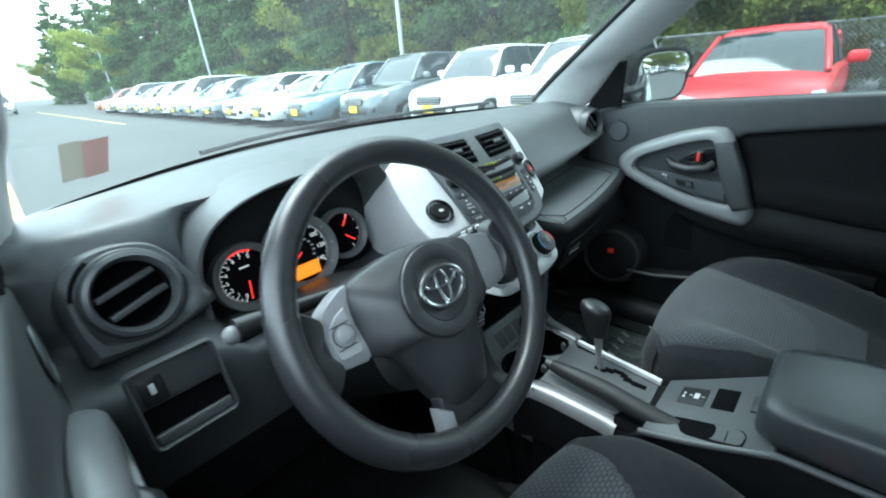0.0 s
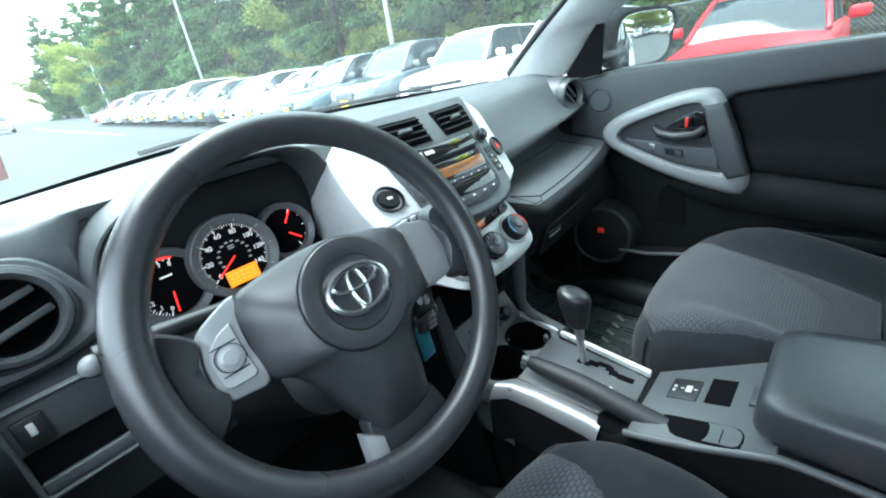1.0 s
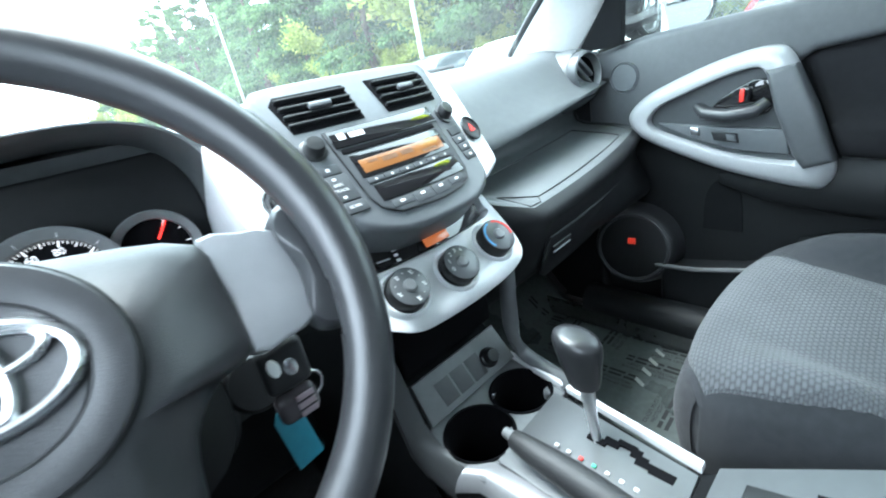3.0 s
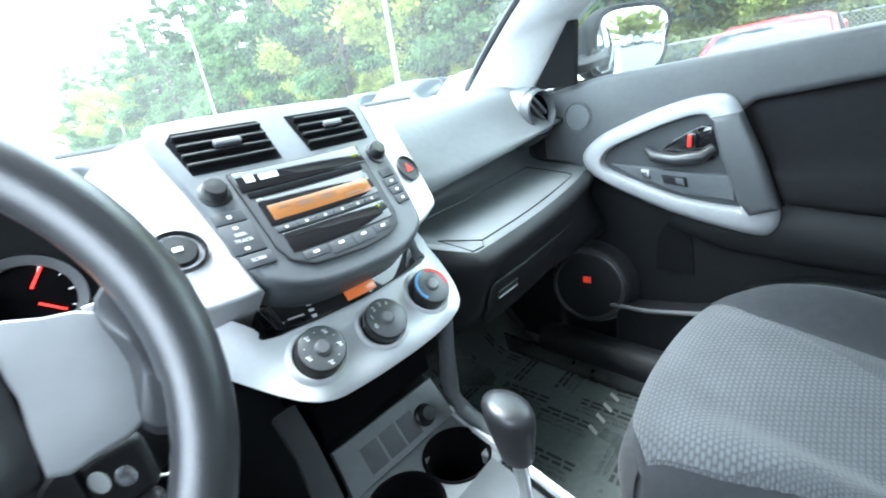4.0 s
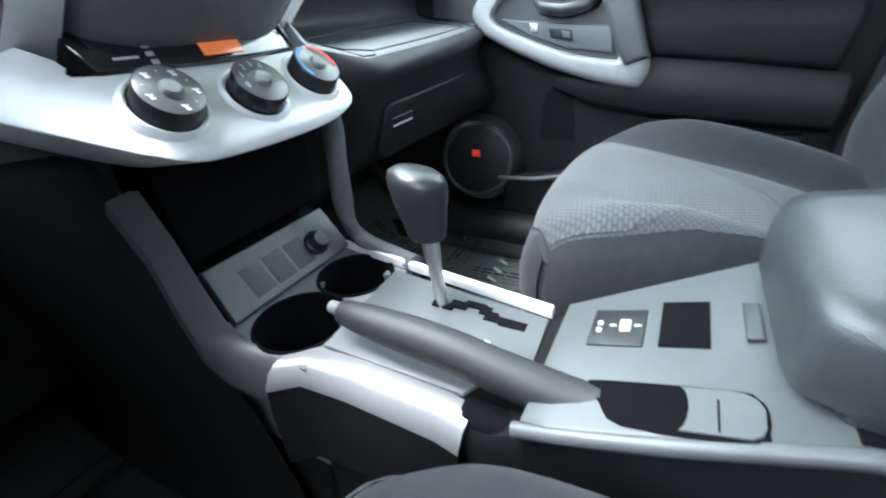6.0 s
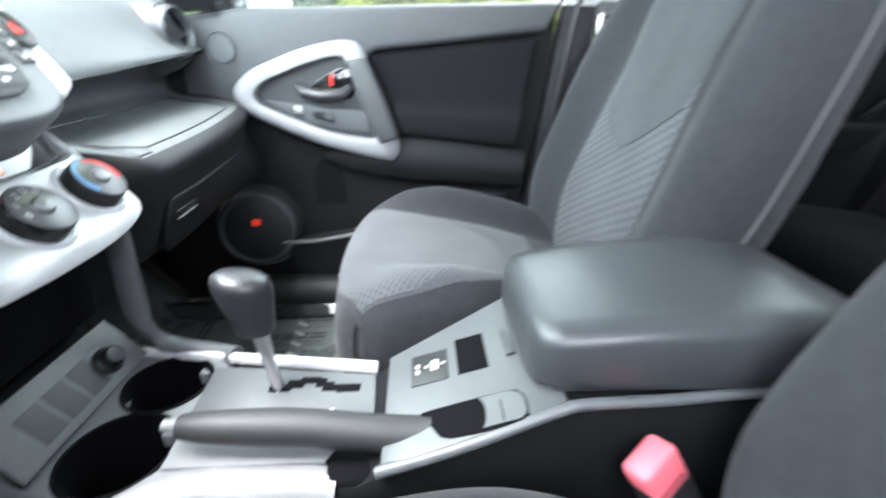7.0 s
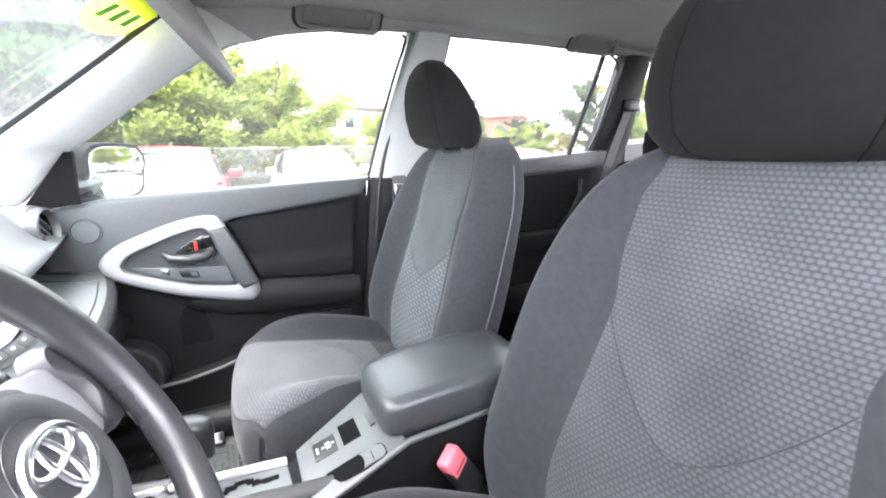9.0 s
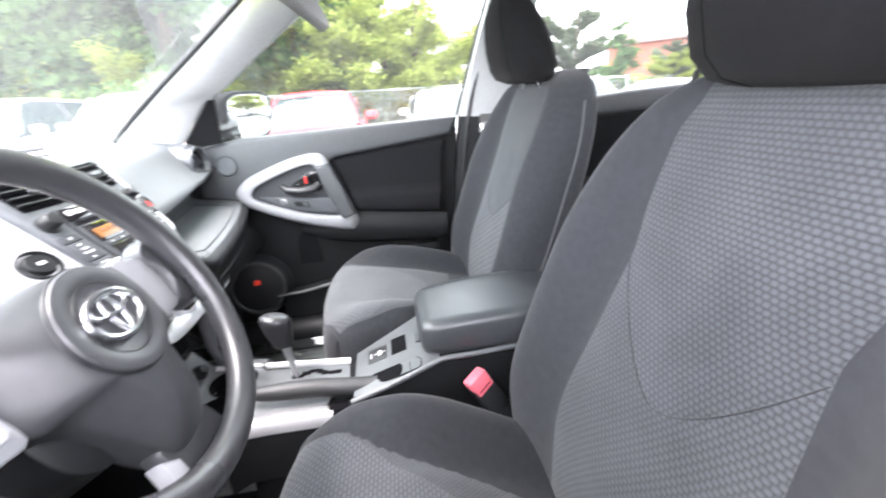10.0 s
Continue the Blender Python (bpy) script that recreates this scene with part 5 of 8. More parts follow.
WHEEL_M, WHEEL_N = steering_wheel()


def column():
    c = thing("steering_column", (-0.37, 0.15, 0.88), "black steering column shroud with control stalks and ignition lock", "steering column")
    bm = B()
    rings = []
    for h, rx, ry in ((-0.052, 0.062, 0.058), (-0.06, 0.078, 0.072), (-0.16, 0.085, 0.08), (-0.30, 0.10, 0.10)):
        rings.append([WHEEL_M @ Vector((rx * math.copysign(abs(math.cos(q)) ** 0.6, math.cos(q)), -0.03 + ry * math.copysign(abs(math.sin(q)) ** 0.6, math.sin(q)), h)) for q in [i * 2 * math.pi / 28 for i in range(28)]])
    loft(bm, rings)
    part("shroud", bm, BLACK, c)
    # left stalk with rounded pale tip
    bm = B()
    tube(bm, [(-0.43, 0.10, 0.99), (-0.49, 0.105, 0.995), (-0.53, 0.105, 0.998), (-0.552, 0.104, 1.0)], [0.008, 0.009, 0.012, 0.013], 12)
    st = part("left_stalk", bm, BLACK, c)
    bm = B()
    bmesh.ops.create_uvsphere(bm, u_segments=16, v_segments=10, radius=0.0095, matrix=Matrix.Translation((-0.556, 0.104, 0.998)))
    part("stalk_tip", bm, CONSOLE, st, "grey rounded stalk tip")
    bm = B()
    tube(bm, [(-0.29, 0.10, 0.975), (-0.24, 0.10, 0.985), (-0.20, 0.098, 0.985), (-0.178, 0.096, 0.984)], [0.009, 0.009, 0.012, 0.012], 12)
    st = part("right_stalk", bm, BLACK, c)
    bm = B()
    bmesh.ops.create_uvsphere(bm, u_segments=16, v_segments=10, radius=0.0118, matrix=Matrix.Translation((-0.184, 0.0955, 0.984)))
    part("stalk_tip", bm, mat("knob_grey", (0.055, 0.057, 0.06), 0.35, var=0.1), st, "dark rounded stalk tip")
    bm = B()
    for k in range(3):
        rbox(bm, -0.232 + 0.016 * k, -0.224 + 0.016 * k, 0.084, 0.087, 0.994, 1.0, 0.0005)
    part("stalk_mark", bm, WHITEP, st)
    # ignition lock and steering-lock knob seen under the spoke
    bm = B()
    lathe(bm, [(0.022, -0.05), (0.022, 0.0), (0.019, 0.004), (0.0, 0.004)], axes((-0.27, 0.07, 0.895), (1, 0, 0), (0, 0.5, 1)), 24)
    part("ignition_lock", bm, BLACK, c)
    # bunch of keys with a blue tag
    k = thing("key_bunch", (-0.255, 0.06, 0.86), "car keys with black fob and blue tag hanging in the ignition", "keys")
    bm = B()
    rbox(bm, -0.268, -0.234, 0.046, 0.058, 0.887, 0.927, 0.006, 4)
    fob = part("key_fob", bm, BLACK, k)
    for cx, cz, rx, rz, mt, nm in ((-0.2595, 0.912, 0.0042, 0.0078, mat("fob_white", (0.75, 0.77, 0.76), 0.3, var=0.05), "fob_button"), (-0.2485, 0.907, 0.0050, 0.0075, CHROME, "fob_badge")):
        bm = B()
        A = axes((cx, 0.0462, cz), (1, 0, 0.15), (-0.15, 0, 1))
        rings = [[A @ Vector((rx * q * math.cos(t), rz * q * math.sin(t), h)) for t in [i * 2 * math.pi / 24 for i in range(24)]] for q, h in ((1.0, -0.001), (1.0, 0.0012), (0.8, 0.002), (0.1, 0.0022))]
        loft(bm, rings)
        part(nm, bm, mt, fob)
    bm = B()
    tube(bm, [(-0.240 + 0.012 * math.cos(q * 0.6283), 0.052, 0.880 + 0.012 * math.sin(q * 0.6283)) for q in range(10)], 0.0012, 6, True, up=(0, 1, 0))
    part("key_ring", bm, CHROME, k)
    bm = B()
    prism(bm, [(-0.006, 0.002), (0.006, 0.0), (0.010, -0.006), (0.0115, -0.050), (-0.0105, -0.052), (-0.011, -0.006)], 0.002, axes((-0.262, 0.053, 0.872), (1, 0, 0.05), (-0.05, 0.1, 1)), 0.0005)
    part("key_tag", bm, mat("blue_tag", (0.04, 0.22, 0.30), 0.4, var=0.15), k, "blue plastic tag")
    bm = B()
    rbox(bm, -0.268, -0.236, 0.044, 0.058, 0.860, 0.886, 0.007, 4)
    f2 = part("second_fob", bm, mat("fob_grey", (0.05, 0.045, 0.05), 0.3, var=0.4), k)
    for i in range(3):
        bm = B()
        rbox(bm, -0.254, -0.240, 0.0425, 0.0445, 0.8635 + 0.0072 * i, 0.868 + 0.0072 * i, 0.0008)
        part("fob_key", bm, mat("fob_mauve", (0.25, 0.2, 0.22), 0.4, var=0.1), f2)


column()


# ---- centre console ----
def console():
    c = thing("floor_console", (0.0, -0.2, FLOOR_Z), "grey and silver floor console with cup holders and gear selector", "floor console")
    secs = [(0.30, -0.085, 0.105, 0.70), (0.235, -0.085, 0.105, 0.70), (0.19, -0.088, 0.105, 0.668), (0.172, -0.090, 0.105, 0.650), (0.168, -0.090, 0.105, 0.50), (0.047, -0.092, 0.088, 0.50), (0.044, -0.092, 0.087, 0.627), (0.0, -0.094, 0.078, 0.633), (-0.13, -0.098, 0.058, 0.637), (-0.155, -0.098, 0.060, 0.650), (-0.31, -0.085, 0.118, 0.712), (-0.59, -0.080, 0.118, 0.716), (-0.63, -0.075, 0.11, 0.68)]
    bm = B()
    rings = []
    for y, xl, xr, z in secs:
        rings.append([(xl - 0.012, y, FLOOR_Z), (xl - 0.008, y, z - 0.07), (xl, y, z - 0.012), (xl + 0.006, y, z - 0.003), (xl + 0.03, y, z), (xr - 0.03, y, z), (xr - 0.006, y, z - 0.003), (xr, y, z - 0.012), (xr + 0.008, y, z - 0.07), (xr + 0.012, y, FLOOR_Z)])
    loft(bm, [[Vector(p) for p in r] for r in rings])
    part("body", bm, mat("console_side", (0.0062, 0.0067, 0.0074), 0.7, grain=0.3, scale=900, var=0.15, spec=0.12), c, "", 35)

    def plate(name, pts, h, material, label="", bevel=0.003, parent=None):
        """Slab over console top; pts are (x, y, z) corners in order."""
        bm = B()
        vs = [Vector(p) for p in pts]
        nrm = (vs[1] - vs[0]).cross(vs[-1] - vs[0]).normalized()
        if nrm.z < 0:
            nrm = -nrm
        ux = (vs[1] - vs[0]).normalized()
        A = axes(vs[0], ux, nrm.cross(ux))
        inv = A.inverted()
        prism(bm, [tuple((inv @ q)[:2]) for q in vs], h, A, bevel)
        return part(name, bm, material, parent or c, label)
    zc = 0.628
    # cup holder tray: plate with two round wells
    cups = ((-0.048, 0.097, 0.0465), (0.0465, 0.100, 0.0435))
    bm = B()
    x0, x1, y0, y1 = -0.097, 0.098, 0.045, 0.168
    t = bmesh.new()
    grid(t, lambda u, v: Vector((lerp(x0, x1, u), lerp(y0, y1, v), zc + 0.006)), 56, 36)
    kill = [f for f in t.faces if any((f.calc_center_median().x - cx) ** 2 + (f.calc_center_median().y - cy) ** 2 < (r - 0.002) ** 2 for cx, cy, r in cups)]
    bmesh.ops.delete(t, geom=kill, context="FACES")
    for vtx in t.verts:
        for cx, cy, r in cups:
            dx, dy = vtx.co.x - cx, vtx.co.y - cy
            dd = math.hypot(dx, dy)
            if dd < r + 0.0015:
                vtx.co.x, vtx.co.y = cx + dx / dd * r, cy + dy / dd * r
    merge(bm, t)
    tray = part("cup_tray", bm, CONSOLE, c)
    thick(tray, 0.01)
    for xa, xb in ((-0.098, -0.0955), (0.0985, 0.101)):
        bm = B()
        rbox(bm, xa, xb, 0.044, 0.170, 0.49, zc + 0.005, 0.0)
        part("tray_side", bm, CONSOLE, c)
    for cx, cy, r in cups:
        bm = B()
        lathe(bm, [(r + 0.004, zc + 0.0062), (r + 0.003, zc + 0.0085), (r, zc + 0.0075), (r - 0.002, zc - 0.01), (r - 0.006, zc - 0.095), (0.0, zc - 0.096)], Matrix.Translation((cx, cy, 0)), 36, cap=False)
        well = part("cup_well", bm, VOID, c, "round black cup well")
        bm = B()
        rbox(bm, cx + r * 0.62, cx + r * 0.98, cy - r * 0.72, cy - r * 0.42, zc - 0.022, zc - 0.004, 0.003)
        part("cup_clip", bm, CONSOLE, well)
    # sloped front pocket panel with three blanks and a socket
    A = axes((0.008, 0.178, 0.662), (1, 0, 0), (0, 0.62, 0.78))
    bm = B()
    prism(bm, [(-0.093, -0.035), (0.09, -0.035), (0.088, 0.028), (-0.088, 0.028)], 0.010, A, 0.004)
    fp = part("switch_panel", bm, CONSOLE, c)
    for k in range(3):
        bm = B()
        rbox(bm, -0.058 + 0.031 * k, -0.030 + 0.031 * k, -0.026, 0.010, 0.0085, 0.0104, 0.001, m=A)
        frame_ = part("blank_frame", bm, mat("blank_gap", (0.075, 0.078, 0.082), 0.5, var=0.1), fp)
        bm = B()
        rbox(bm, -0.0565 + 0.031 * k, -0.0315 + 0.031 * k, -0.0245, 0.0085, 0.0095, 0.0118, 0.0012, m=A)
        part("blank_cover", bm, mat("blank_grey", (0.145, 0.151, 0.157), 0.5, var=0.1), frame_)
    bm = B()
    lathe(bm, [(0.020, 0.006), (0.0195, 0.014), (0.016, 0.016), (0.014, 0.024), (0.012, 0.0265), (0.0, 0.027)], A @ Matrix.Translation((0.046, -0.009, 0)) @ Matrix.Diagonal((0.8, 0.8, 1, 1)), 28, cap=False)
    part("power_socket", bm, BLACK, fp, "black power socket cap")
    # solid near-black block painted as the shaded inside of the cubby
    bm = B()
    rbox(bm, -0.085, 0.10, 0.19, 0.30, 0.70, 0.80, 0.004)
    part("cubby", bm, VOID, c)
    # legs joining the stack
    bm = B()
    tube(bm, smooth_line([(0.118, 0.165, 0.84), (0.113, 0.155, 0.79), (0.102, 0.15, 0.73), (0.098, 0.145, 0.68), (0.104, 0.13, 0.648), (0.098, 0.07, 0.638), (0.088, 0.04, 0.64)], 4), 0.013, 10, flat=0.7)
    part("side_leg", bm, mat("leg_grey", (0.085, 0.089, 0.093), 0.45, grain=0.15, scale=1200, var=0.1), c, "dark silver side strut")
    # knee panel left of the console
    bm = B()
    rings = []
    for z, x0, y0, x1, y1 in ((0.815, -0.115, 0.215, -0.20, 0.29), (0.78, -0.112, 0.195, -0.195, 0.27), (0.70, -0.112, 0.170, -0.19, 0.26), (0.63, -0.118, 0.15, -0.185, 0.28), (0.55, -0.115, 0.12, -0.18, 0.32), (0.36, -0.11, 0.08, -0.17, 0.36)):
        rings.append([Vector((x0, y0, z)), Vector((lerp(x0, x1, 0.4), lerp(y0, y1, 0.15), z)), Vector((lerp(x0, x1, 0.8), lerp(y0, y1, 0.5), z)), Vector((x1, y1, z)), Vector((x1, 0.5, z)), Vector((x0, 0.5, z))])
    loft(bm, rings)
    part("knee_panel", bm, mat("console_side", (0.010, 0.0108, 0.012), 0.65), c)
    # selector plate, silver rails
    sp = plate("selector_plate", [(-0.028, 0.050, 0.634), (0.068, 0.055, 0.634), (0.042, -0.138, 0.640), (-0.030, -0.142, 0.640)], 0.006, mat("selector_grey", (0.092, 0.097, 0.101), 0.4, metal=0.15, var=0.06), "satin grey selector plate")
    bm = B()
    zs = 0.6445
    right = [(0.0265, -0.022), (0.0265, -0.040), (0.034, -0.040), (0.034, -0.054), (0.0385, -0.054), (0.0385, -0.076), (0.036, -0.076), (0.036, -0.083), (0.030, -0.083), (0.030, -0.092), (0.026, -0.092), (0.026, -0.122)]
    left = [(0.014, -0.122), (0.014, -0.096), (0.017, -0.096), (0.017, -0.080), (0.024, -0.080), (0.024, -0.072), (0.030, -0.072), (0.030, -0.058), (0.024, -0.058), (0.024, -0.045), (0.019, -0.045), (0.019, -0.022)]
    prism(bm, (right + left)[::-1], 0.0032, Matrix.Translation((0, 0, zs - 0.002)))
    part("gate_slot", bm, VOID, sp)
    for k, (mt) in enumerate((WHITEP, WHITEP, REDP, mat("green_mark", (0.1, 0.5, 0.3), 0.4, var=0.05), WHITEP, WHITEP, WHITEP)):
        bm = B()
        x, y = -0.012, 0.0 - 0.016 * k
        rbox(bm, x - 0.0022, x + 0.0022, y - 0.0025, y + 0.0025, zs - 0.001, zs + 0.0012, 0.0004)
        part("gear_mark", bm, mt, sp)
    plate("side_rail", [(0.098, 0.165, 0.632), (0.106, 0.165, 0.632), (0.060, -0.138, 0.636), (0.049, -0.138, 0.640)], 0.010, SILVER, "satin silver rail", 0.003)
    bm = B()
    rings = []
    rail = ((-0.112, -0.074, 0.638, -0.104, 0.620), (-0.09, -0.071, 0.639, -0.112, 0.614), (0.0, -0.069, 0.637, -0.114, 0.608), (0.05, -0.072, 0.636, -0.116, 0.604), (0.075, -0.090, 0.634, -0.118, 0.604), (0.09, -0.0945, 0.634, -0.120, 0.605), (0.12, -0.096, 0.638, -0.124, 0.612), (0.145, -0.096, 0.655, -0.126, 0.635), (0.16, -0.096, 0.69, -0.125, 0.68), (0.17, -0.099, 0.74, -0.124, 0.735), (0.178, -0.106, 0.79, -0.132, 0.79))
    for y, xi, zi, xo, zo in rail:
        rings.append([Vector((xi, y, zi)), Vector((lerp(xi, xo, 0.3), y - 0.002, lerp(zi, zo, 0.2) + 0.003)), Vector((lerp(xi, xo, 0.7), y - 0.002, lerp(zi, zo, 0.65) + 0.002)), Vector((xo, y, zo)), Vector((xo, y + 0.01, zo - 0.012)), Vector((xi, y + 0.01, zi - 0.012))])
    top = [[Vector((xi, y, zi)), Vector((xi - 0.012, y - 0.001, zi + 0.002)), Vector((xi - 0.024, y - 0.001, zi - 0.003)), Vector((xi - 0.031, y, zi - 0.016)), Vector((xi - 0.032, y, zi - 0.021)), Vector((xi, y + 0.005, zi - 0.021))] for y, xi, zi, xo, zo in rail[:5]]
    loft(bm, top)
    part("side_rail", bm, mat("rail_silver", (0.27, 0.275, 0.285), 0.36, metal=0.35, var=0.06), c, "broad satin silver rail beside the hand brake", 50)
    bm = B()
    loft(bm, [[Vector((xi, y, zi - 0.0215)), Vector((xi - 0.031, y, zi - 0.0215)), Vector((xi - 0.034, y, zi - 0.05)), Vector((xi - 0.034, y, zi - 0.12)), Vector((xi, y, zi - 0.12))] for y, xi, zi, xo, zo in rail[:5]])
    part("rail_skirt", bm, mat("skirt_black", (0.010, 0.0108, 0.012), 0.65, var=0.15, spec=0.2), c, "black side under the rail", 50)
    bm = B()
    loft(bm, rings[4:])
    part("rail_riser", bm, mat("riser_grey", (0.05, 0.053, 0.056), 0.4, metal=0.1, var=0.08), c, "dark grey riser joining rail and dash", 50)
    plate("brake_recess", [(-0.068, 0.05, 0.632), (-0.030, 0.05, 0.634), (-0.032, -0.12, 0.640), (-0.070, -0.10, 0.637)], 0.004, CONSOLE)
    # gear lever
    g = thing("gear_lever", (0.022, -0.02, 0.645), "black gear lever with rounded leather-look knob on a chrome stalk", "gear lever")
    bm = B()
    tube(bm, [(0.024, -0.033, 0.640), (0.027, -0.026, 0.675), (0.031, -0.019, 0.718)], [0.0055, 0.0065, 0.0095], 14)
    part("stalk", bm, CHROME, g)
    bm = B()
    ax = Vector((0.06, 0.05, 0.99)).normalized()
    A2 = axes((0.031, -0.019, 0.713), Vector((1, 0, -0.06)), ax.cross(Vector((1, 0, -0.06))))
    rings = []
    for h, rx, ry, oy in ((0.0, 0.0105, 0.0120, 0), (0.002, 0.0150, 0.0170, 0.001), (0.006, 0.0168, 0.0192, 0.002), (0.018, 0.0185, 0.0220, 0.003), (0.030, 0.0202, 0.0250, 0.005), (0.042, 0.0220, 0.0278, 0.006), (0.051, 0.0229, 0.0293, 0.007), (0.058, 0.0230, 0.0296, 0.0075), (0.064, 0.0215, 0.0275, 0.0075), (0.0675, 0.0175, 0.0225, 0.007), (0.0690, 0.0110, 0.0145, 0.006), (0.0695, 0.004, 0.005, 0.006)):
        slant = -0.22 * max(0.0, h - 0.03) / 0.04
        rings.append([A2 @ Vector((rx * math.cos(q * 2 * math.pi / 32), oy + ry * math.sin(q * 2 * math.pi / 32), h - slant * ry * math.sin(q * 2 * math.pi / 32))) for q in range(32)])
    loft(bm, rings)
    part("knob", bm, mat("knob_vinyl", (0.021, 0.022, 0.024), 0.28, grain=0.25, scale=900, var=0.12), g)
    # hand brake
    h = thing("hand_brake", (-0.055, -0.18, 0.64), "dark grey ribbed hand brake lever lying beside the selector", "hand brake")
    bm = B()
    P = smooth_line([(-0.05, 0.032, 0.668), (-0.052, 0.0, 0.668), (-0.055, -0.08, 0.668), (-0.058, -0.13, 0.664), (-0.061, -0.19, 0.662), (-0.064, -0.235, 0.672), (-0.066, -0.262, 0.676)], 5)
    k = len(P)
    tube(bm, P, [lerp(0.011, 0.0172, min(1, 4 * i / k)) if i < k * 0.6 else lerp(0.0172, 0.0125, (i - k * 0.6) / (k * 0.4)) for i in range(k)], 14)
    part("grip", bm, mat("brake_grip", (0.021, 0.022, 0.0235), 0.55, grain=0.3, scale=900, var=0.12), h)
    bm = B()
    tube(bm, [(-0.0495, 0.030, 0.668), (-0.049, 0.047, 0.669)], [0.0075, 0.006], 12)
    part("release_button", bm, CONSOLE, h)
    # black block painted as the shaded gap beneath the lever
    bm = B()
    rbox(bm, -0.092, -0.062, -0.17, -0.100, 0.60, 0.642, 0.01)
    part("gap_shade", bm, VOID, h)
    rounded = lambda pts: [(p.x, p.y) for p in smooth_line([(x, y, 0) for x, y in pts], 3, True)]
    # ramp with seat heater switches
    bm = B()
    prism(bm, [(0.050, -0.082), (0.118, 0.082), (-0.078, 0.088), (-0.087, 0.0), (-0.092, -0.060), (-0.090, -0.082)][::-1], 0.006, Matrix.Translation((-0.003, -0.233, 0.683)) @ Matrix(((1, 0, 0, 0), (0, -0.955, 0.30, 0), (0, 0.30, 0.955, 0), (0, 0, 0, 1))), 0.003)
    ramp = part("ramp_plate", bm, mat("ramp_grey", (0.083, 0.0885, 0.092), 0.42, var=0.08), c, "grey sloped switch plate")
    RM = Matrix.Translation((-0.003, -0.233, 0.689)) @ Matrix(((1, 0, 0, 0), (0, -0.955, 0.30, 0), (0, 0.30, 0.955, 0), (0, 0, 0, 1)))
    bm = B()
    rbox(bm, -0.008, 0.048, -0.006, 0.026, -0.001, 0.0012, 0.0, m=RM)
    part("open_slot", bm, VOID, ramp)
    bm = B()
    rbox(bm, -0.009, 0.037, -0.056, -0.016, -0.001, 0.002, 0.001, m=RM)
    part("heater_switch", bm, BLACK, ramp)
    for x, y, w_, h_ in ((0.008, -0.049, 0.005, 0.004), (0.017, -0.049, 0.005, 0.004), (0.014, -0.030, 0.014, 0.008), (0.014, -0.039, 0.002, 0.005), (0.014, -0.021, 0.002, 0.005)):
        bm = B()
        rbox(bm, x - w_ / 2, x + w_ / 2, y - h_ / 2, y + h_ / 2, 0.0015, 0.0035, 0.0006, m=RM)
        part("switch_mark", bm, WHITEP, ramp)
    bm = B()
    prism(bm, rounded([(-0.083, -0.020), (-0.066, -0.036), (-0.050, -0.046), (-0.046, -0.036), (-0.046, 0.036), (-0.051, 0.048), (-0.060, 0.052), (-0.075, 0.051), (-0.083, 0.044)]), 0.003, RM @ Matrix.Translation((0, 0, -0.002)), 0.0)
    part("brake_slot", bm, VOID, ramp)
    bm = B()
    prism(bm, [(-0.0815, 0.010), (-0.077, 0.0125), (-0.071, 0.014), (-0.064, 0.0145), (-0.057, 0.014), (-0.051, 0.0125), (-0.0475, 0.010), (-0.0475, 0.035), (-0.049, 0.042), (-0.053, 0.0475), (-0.060, 0.0505), (-0.072, 0.050), (-0.078, 0.048), (-0.0815, 0.043)], 0.0032, RM @ Matrix.Translation((0, 0, -0.001)), 0.0)
    part("slot_cover", bm, mat("ramp_grey_cover", (0.09, 0.096, 0.1), 0.42, var=0.08), ramp)
    bm = B()
    rbox(bm, -0.0795, -0.056, 0.0285, 0.0297, 0.002, 0.0026, 0.0, m=RM)
    part("cover_split", bm, VOID, ramp)
    bm = B()
    rbox(bm, 0.0, 0.042, 0.046, 0.056, -0.001, 0.004, 0.001, m=RM)
    part("hinge_tab", bm, VINYL, ramp)
    # rounded lip running back beside the armrest
    bm = B()
    tube(bm, smooth_line([(-0.095, -0.150, 0.656), (-0.094, -0.19, 0.669), (-0.090, -0.24, 0.685), (-0.083, -0.305, 0.708), (-0.081, -0.33, 0.713), (-0.080, -0.40, 0.715), (-0.077, -0.48, 0.718), (-0.076, -0.60, 0.719)], 5), 0.0055, 10)
    part("console_lip", bm, mat("lip_grey", (0.10, 0.106, 0.11), 0.38, var=0.08), c, "grey rounded console edge", 60)
    # armrest box
    a = thing("armrest_box", (0.02, -0.44, 0.71), "dark grey vinyl padded armrest lid on the console", "armrest")
    bm = B()
    rings = []
    for y, xl, xr, zt, r in ((-0.272, -0.038, 0.090, 0.742, 0.5), (-0.2745, -0.050, 0.101, 0.749, 0.8), (-0.281, -0.058, 0.110, 0.754, 0.9), (-0.296, -0.064, 0.118, 0.758, 1), (-0.36, -0.070, 0.125, 0.766, 1), (-0.50, -0.074, 0.128, 0.775, 1), (-0.57, -0.070, 0.125, 0.768, 1), (-0.592, -0.055, 0.11, 0.75, 0.7), (-0.598, -0.03, 0.09, 0.735, 0.4)):
        zb = 0.703
        rings.append([Vector(p) for p in ((xl + 0.006, y, zb), (xl, y, zb + 0.012), (xl + 0.001, y, zt - 0.013), (xl + 0.003, y, zt - 0.007), (xl + 0.010, y, zt - 0.001), (xl + 0.03, y, zt + 0.001), (xr - 0.03, y, zt + 0.001), (xr - 0.010, y, zt - 0.001), (xr - 0.003, y, zt - 0.007), (xr - 0.001, y, zt - 0.013), (xr, y, zb + 0.012), (xr - 0.006, y, zb))])
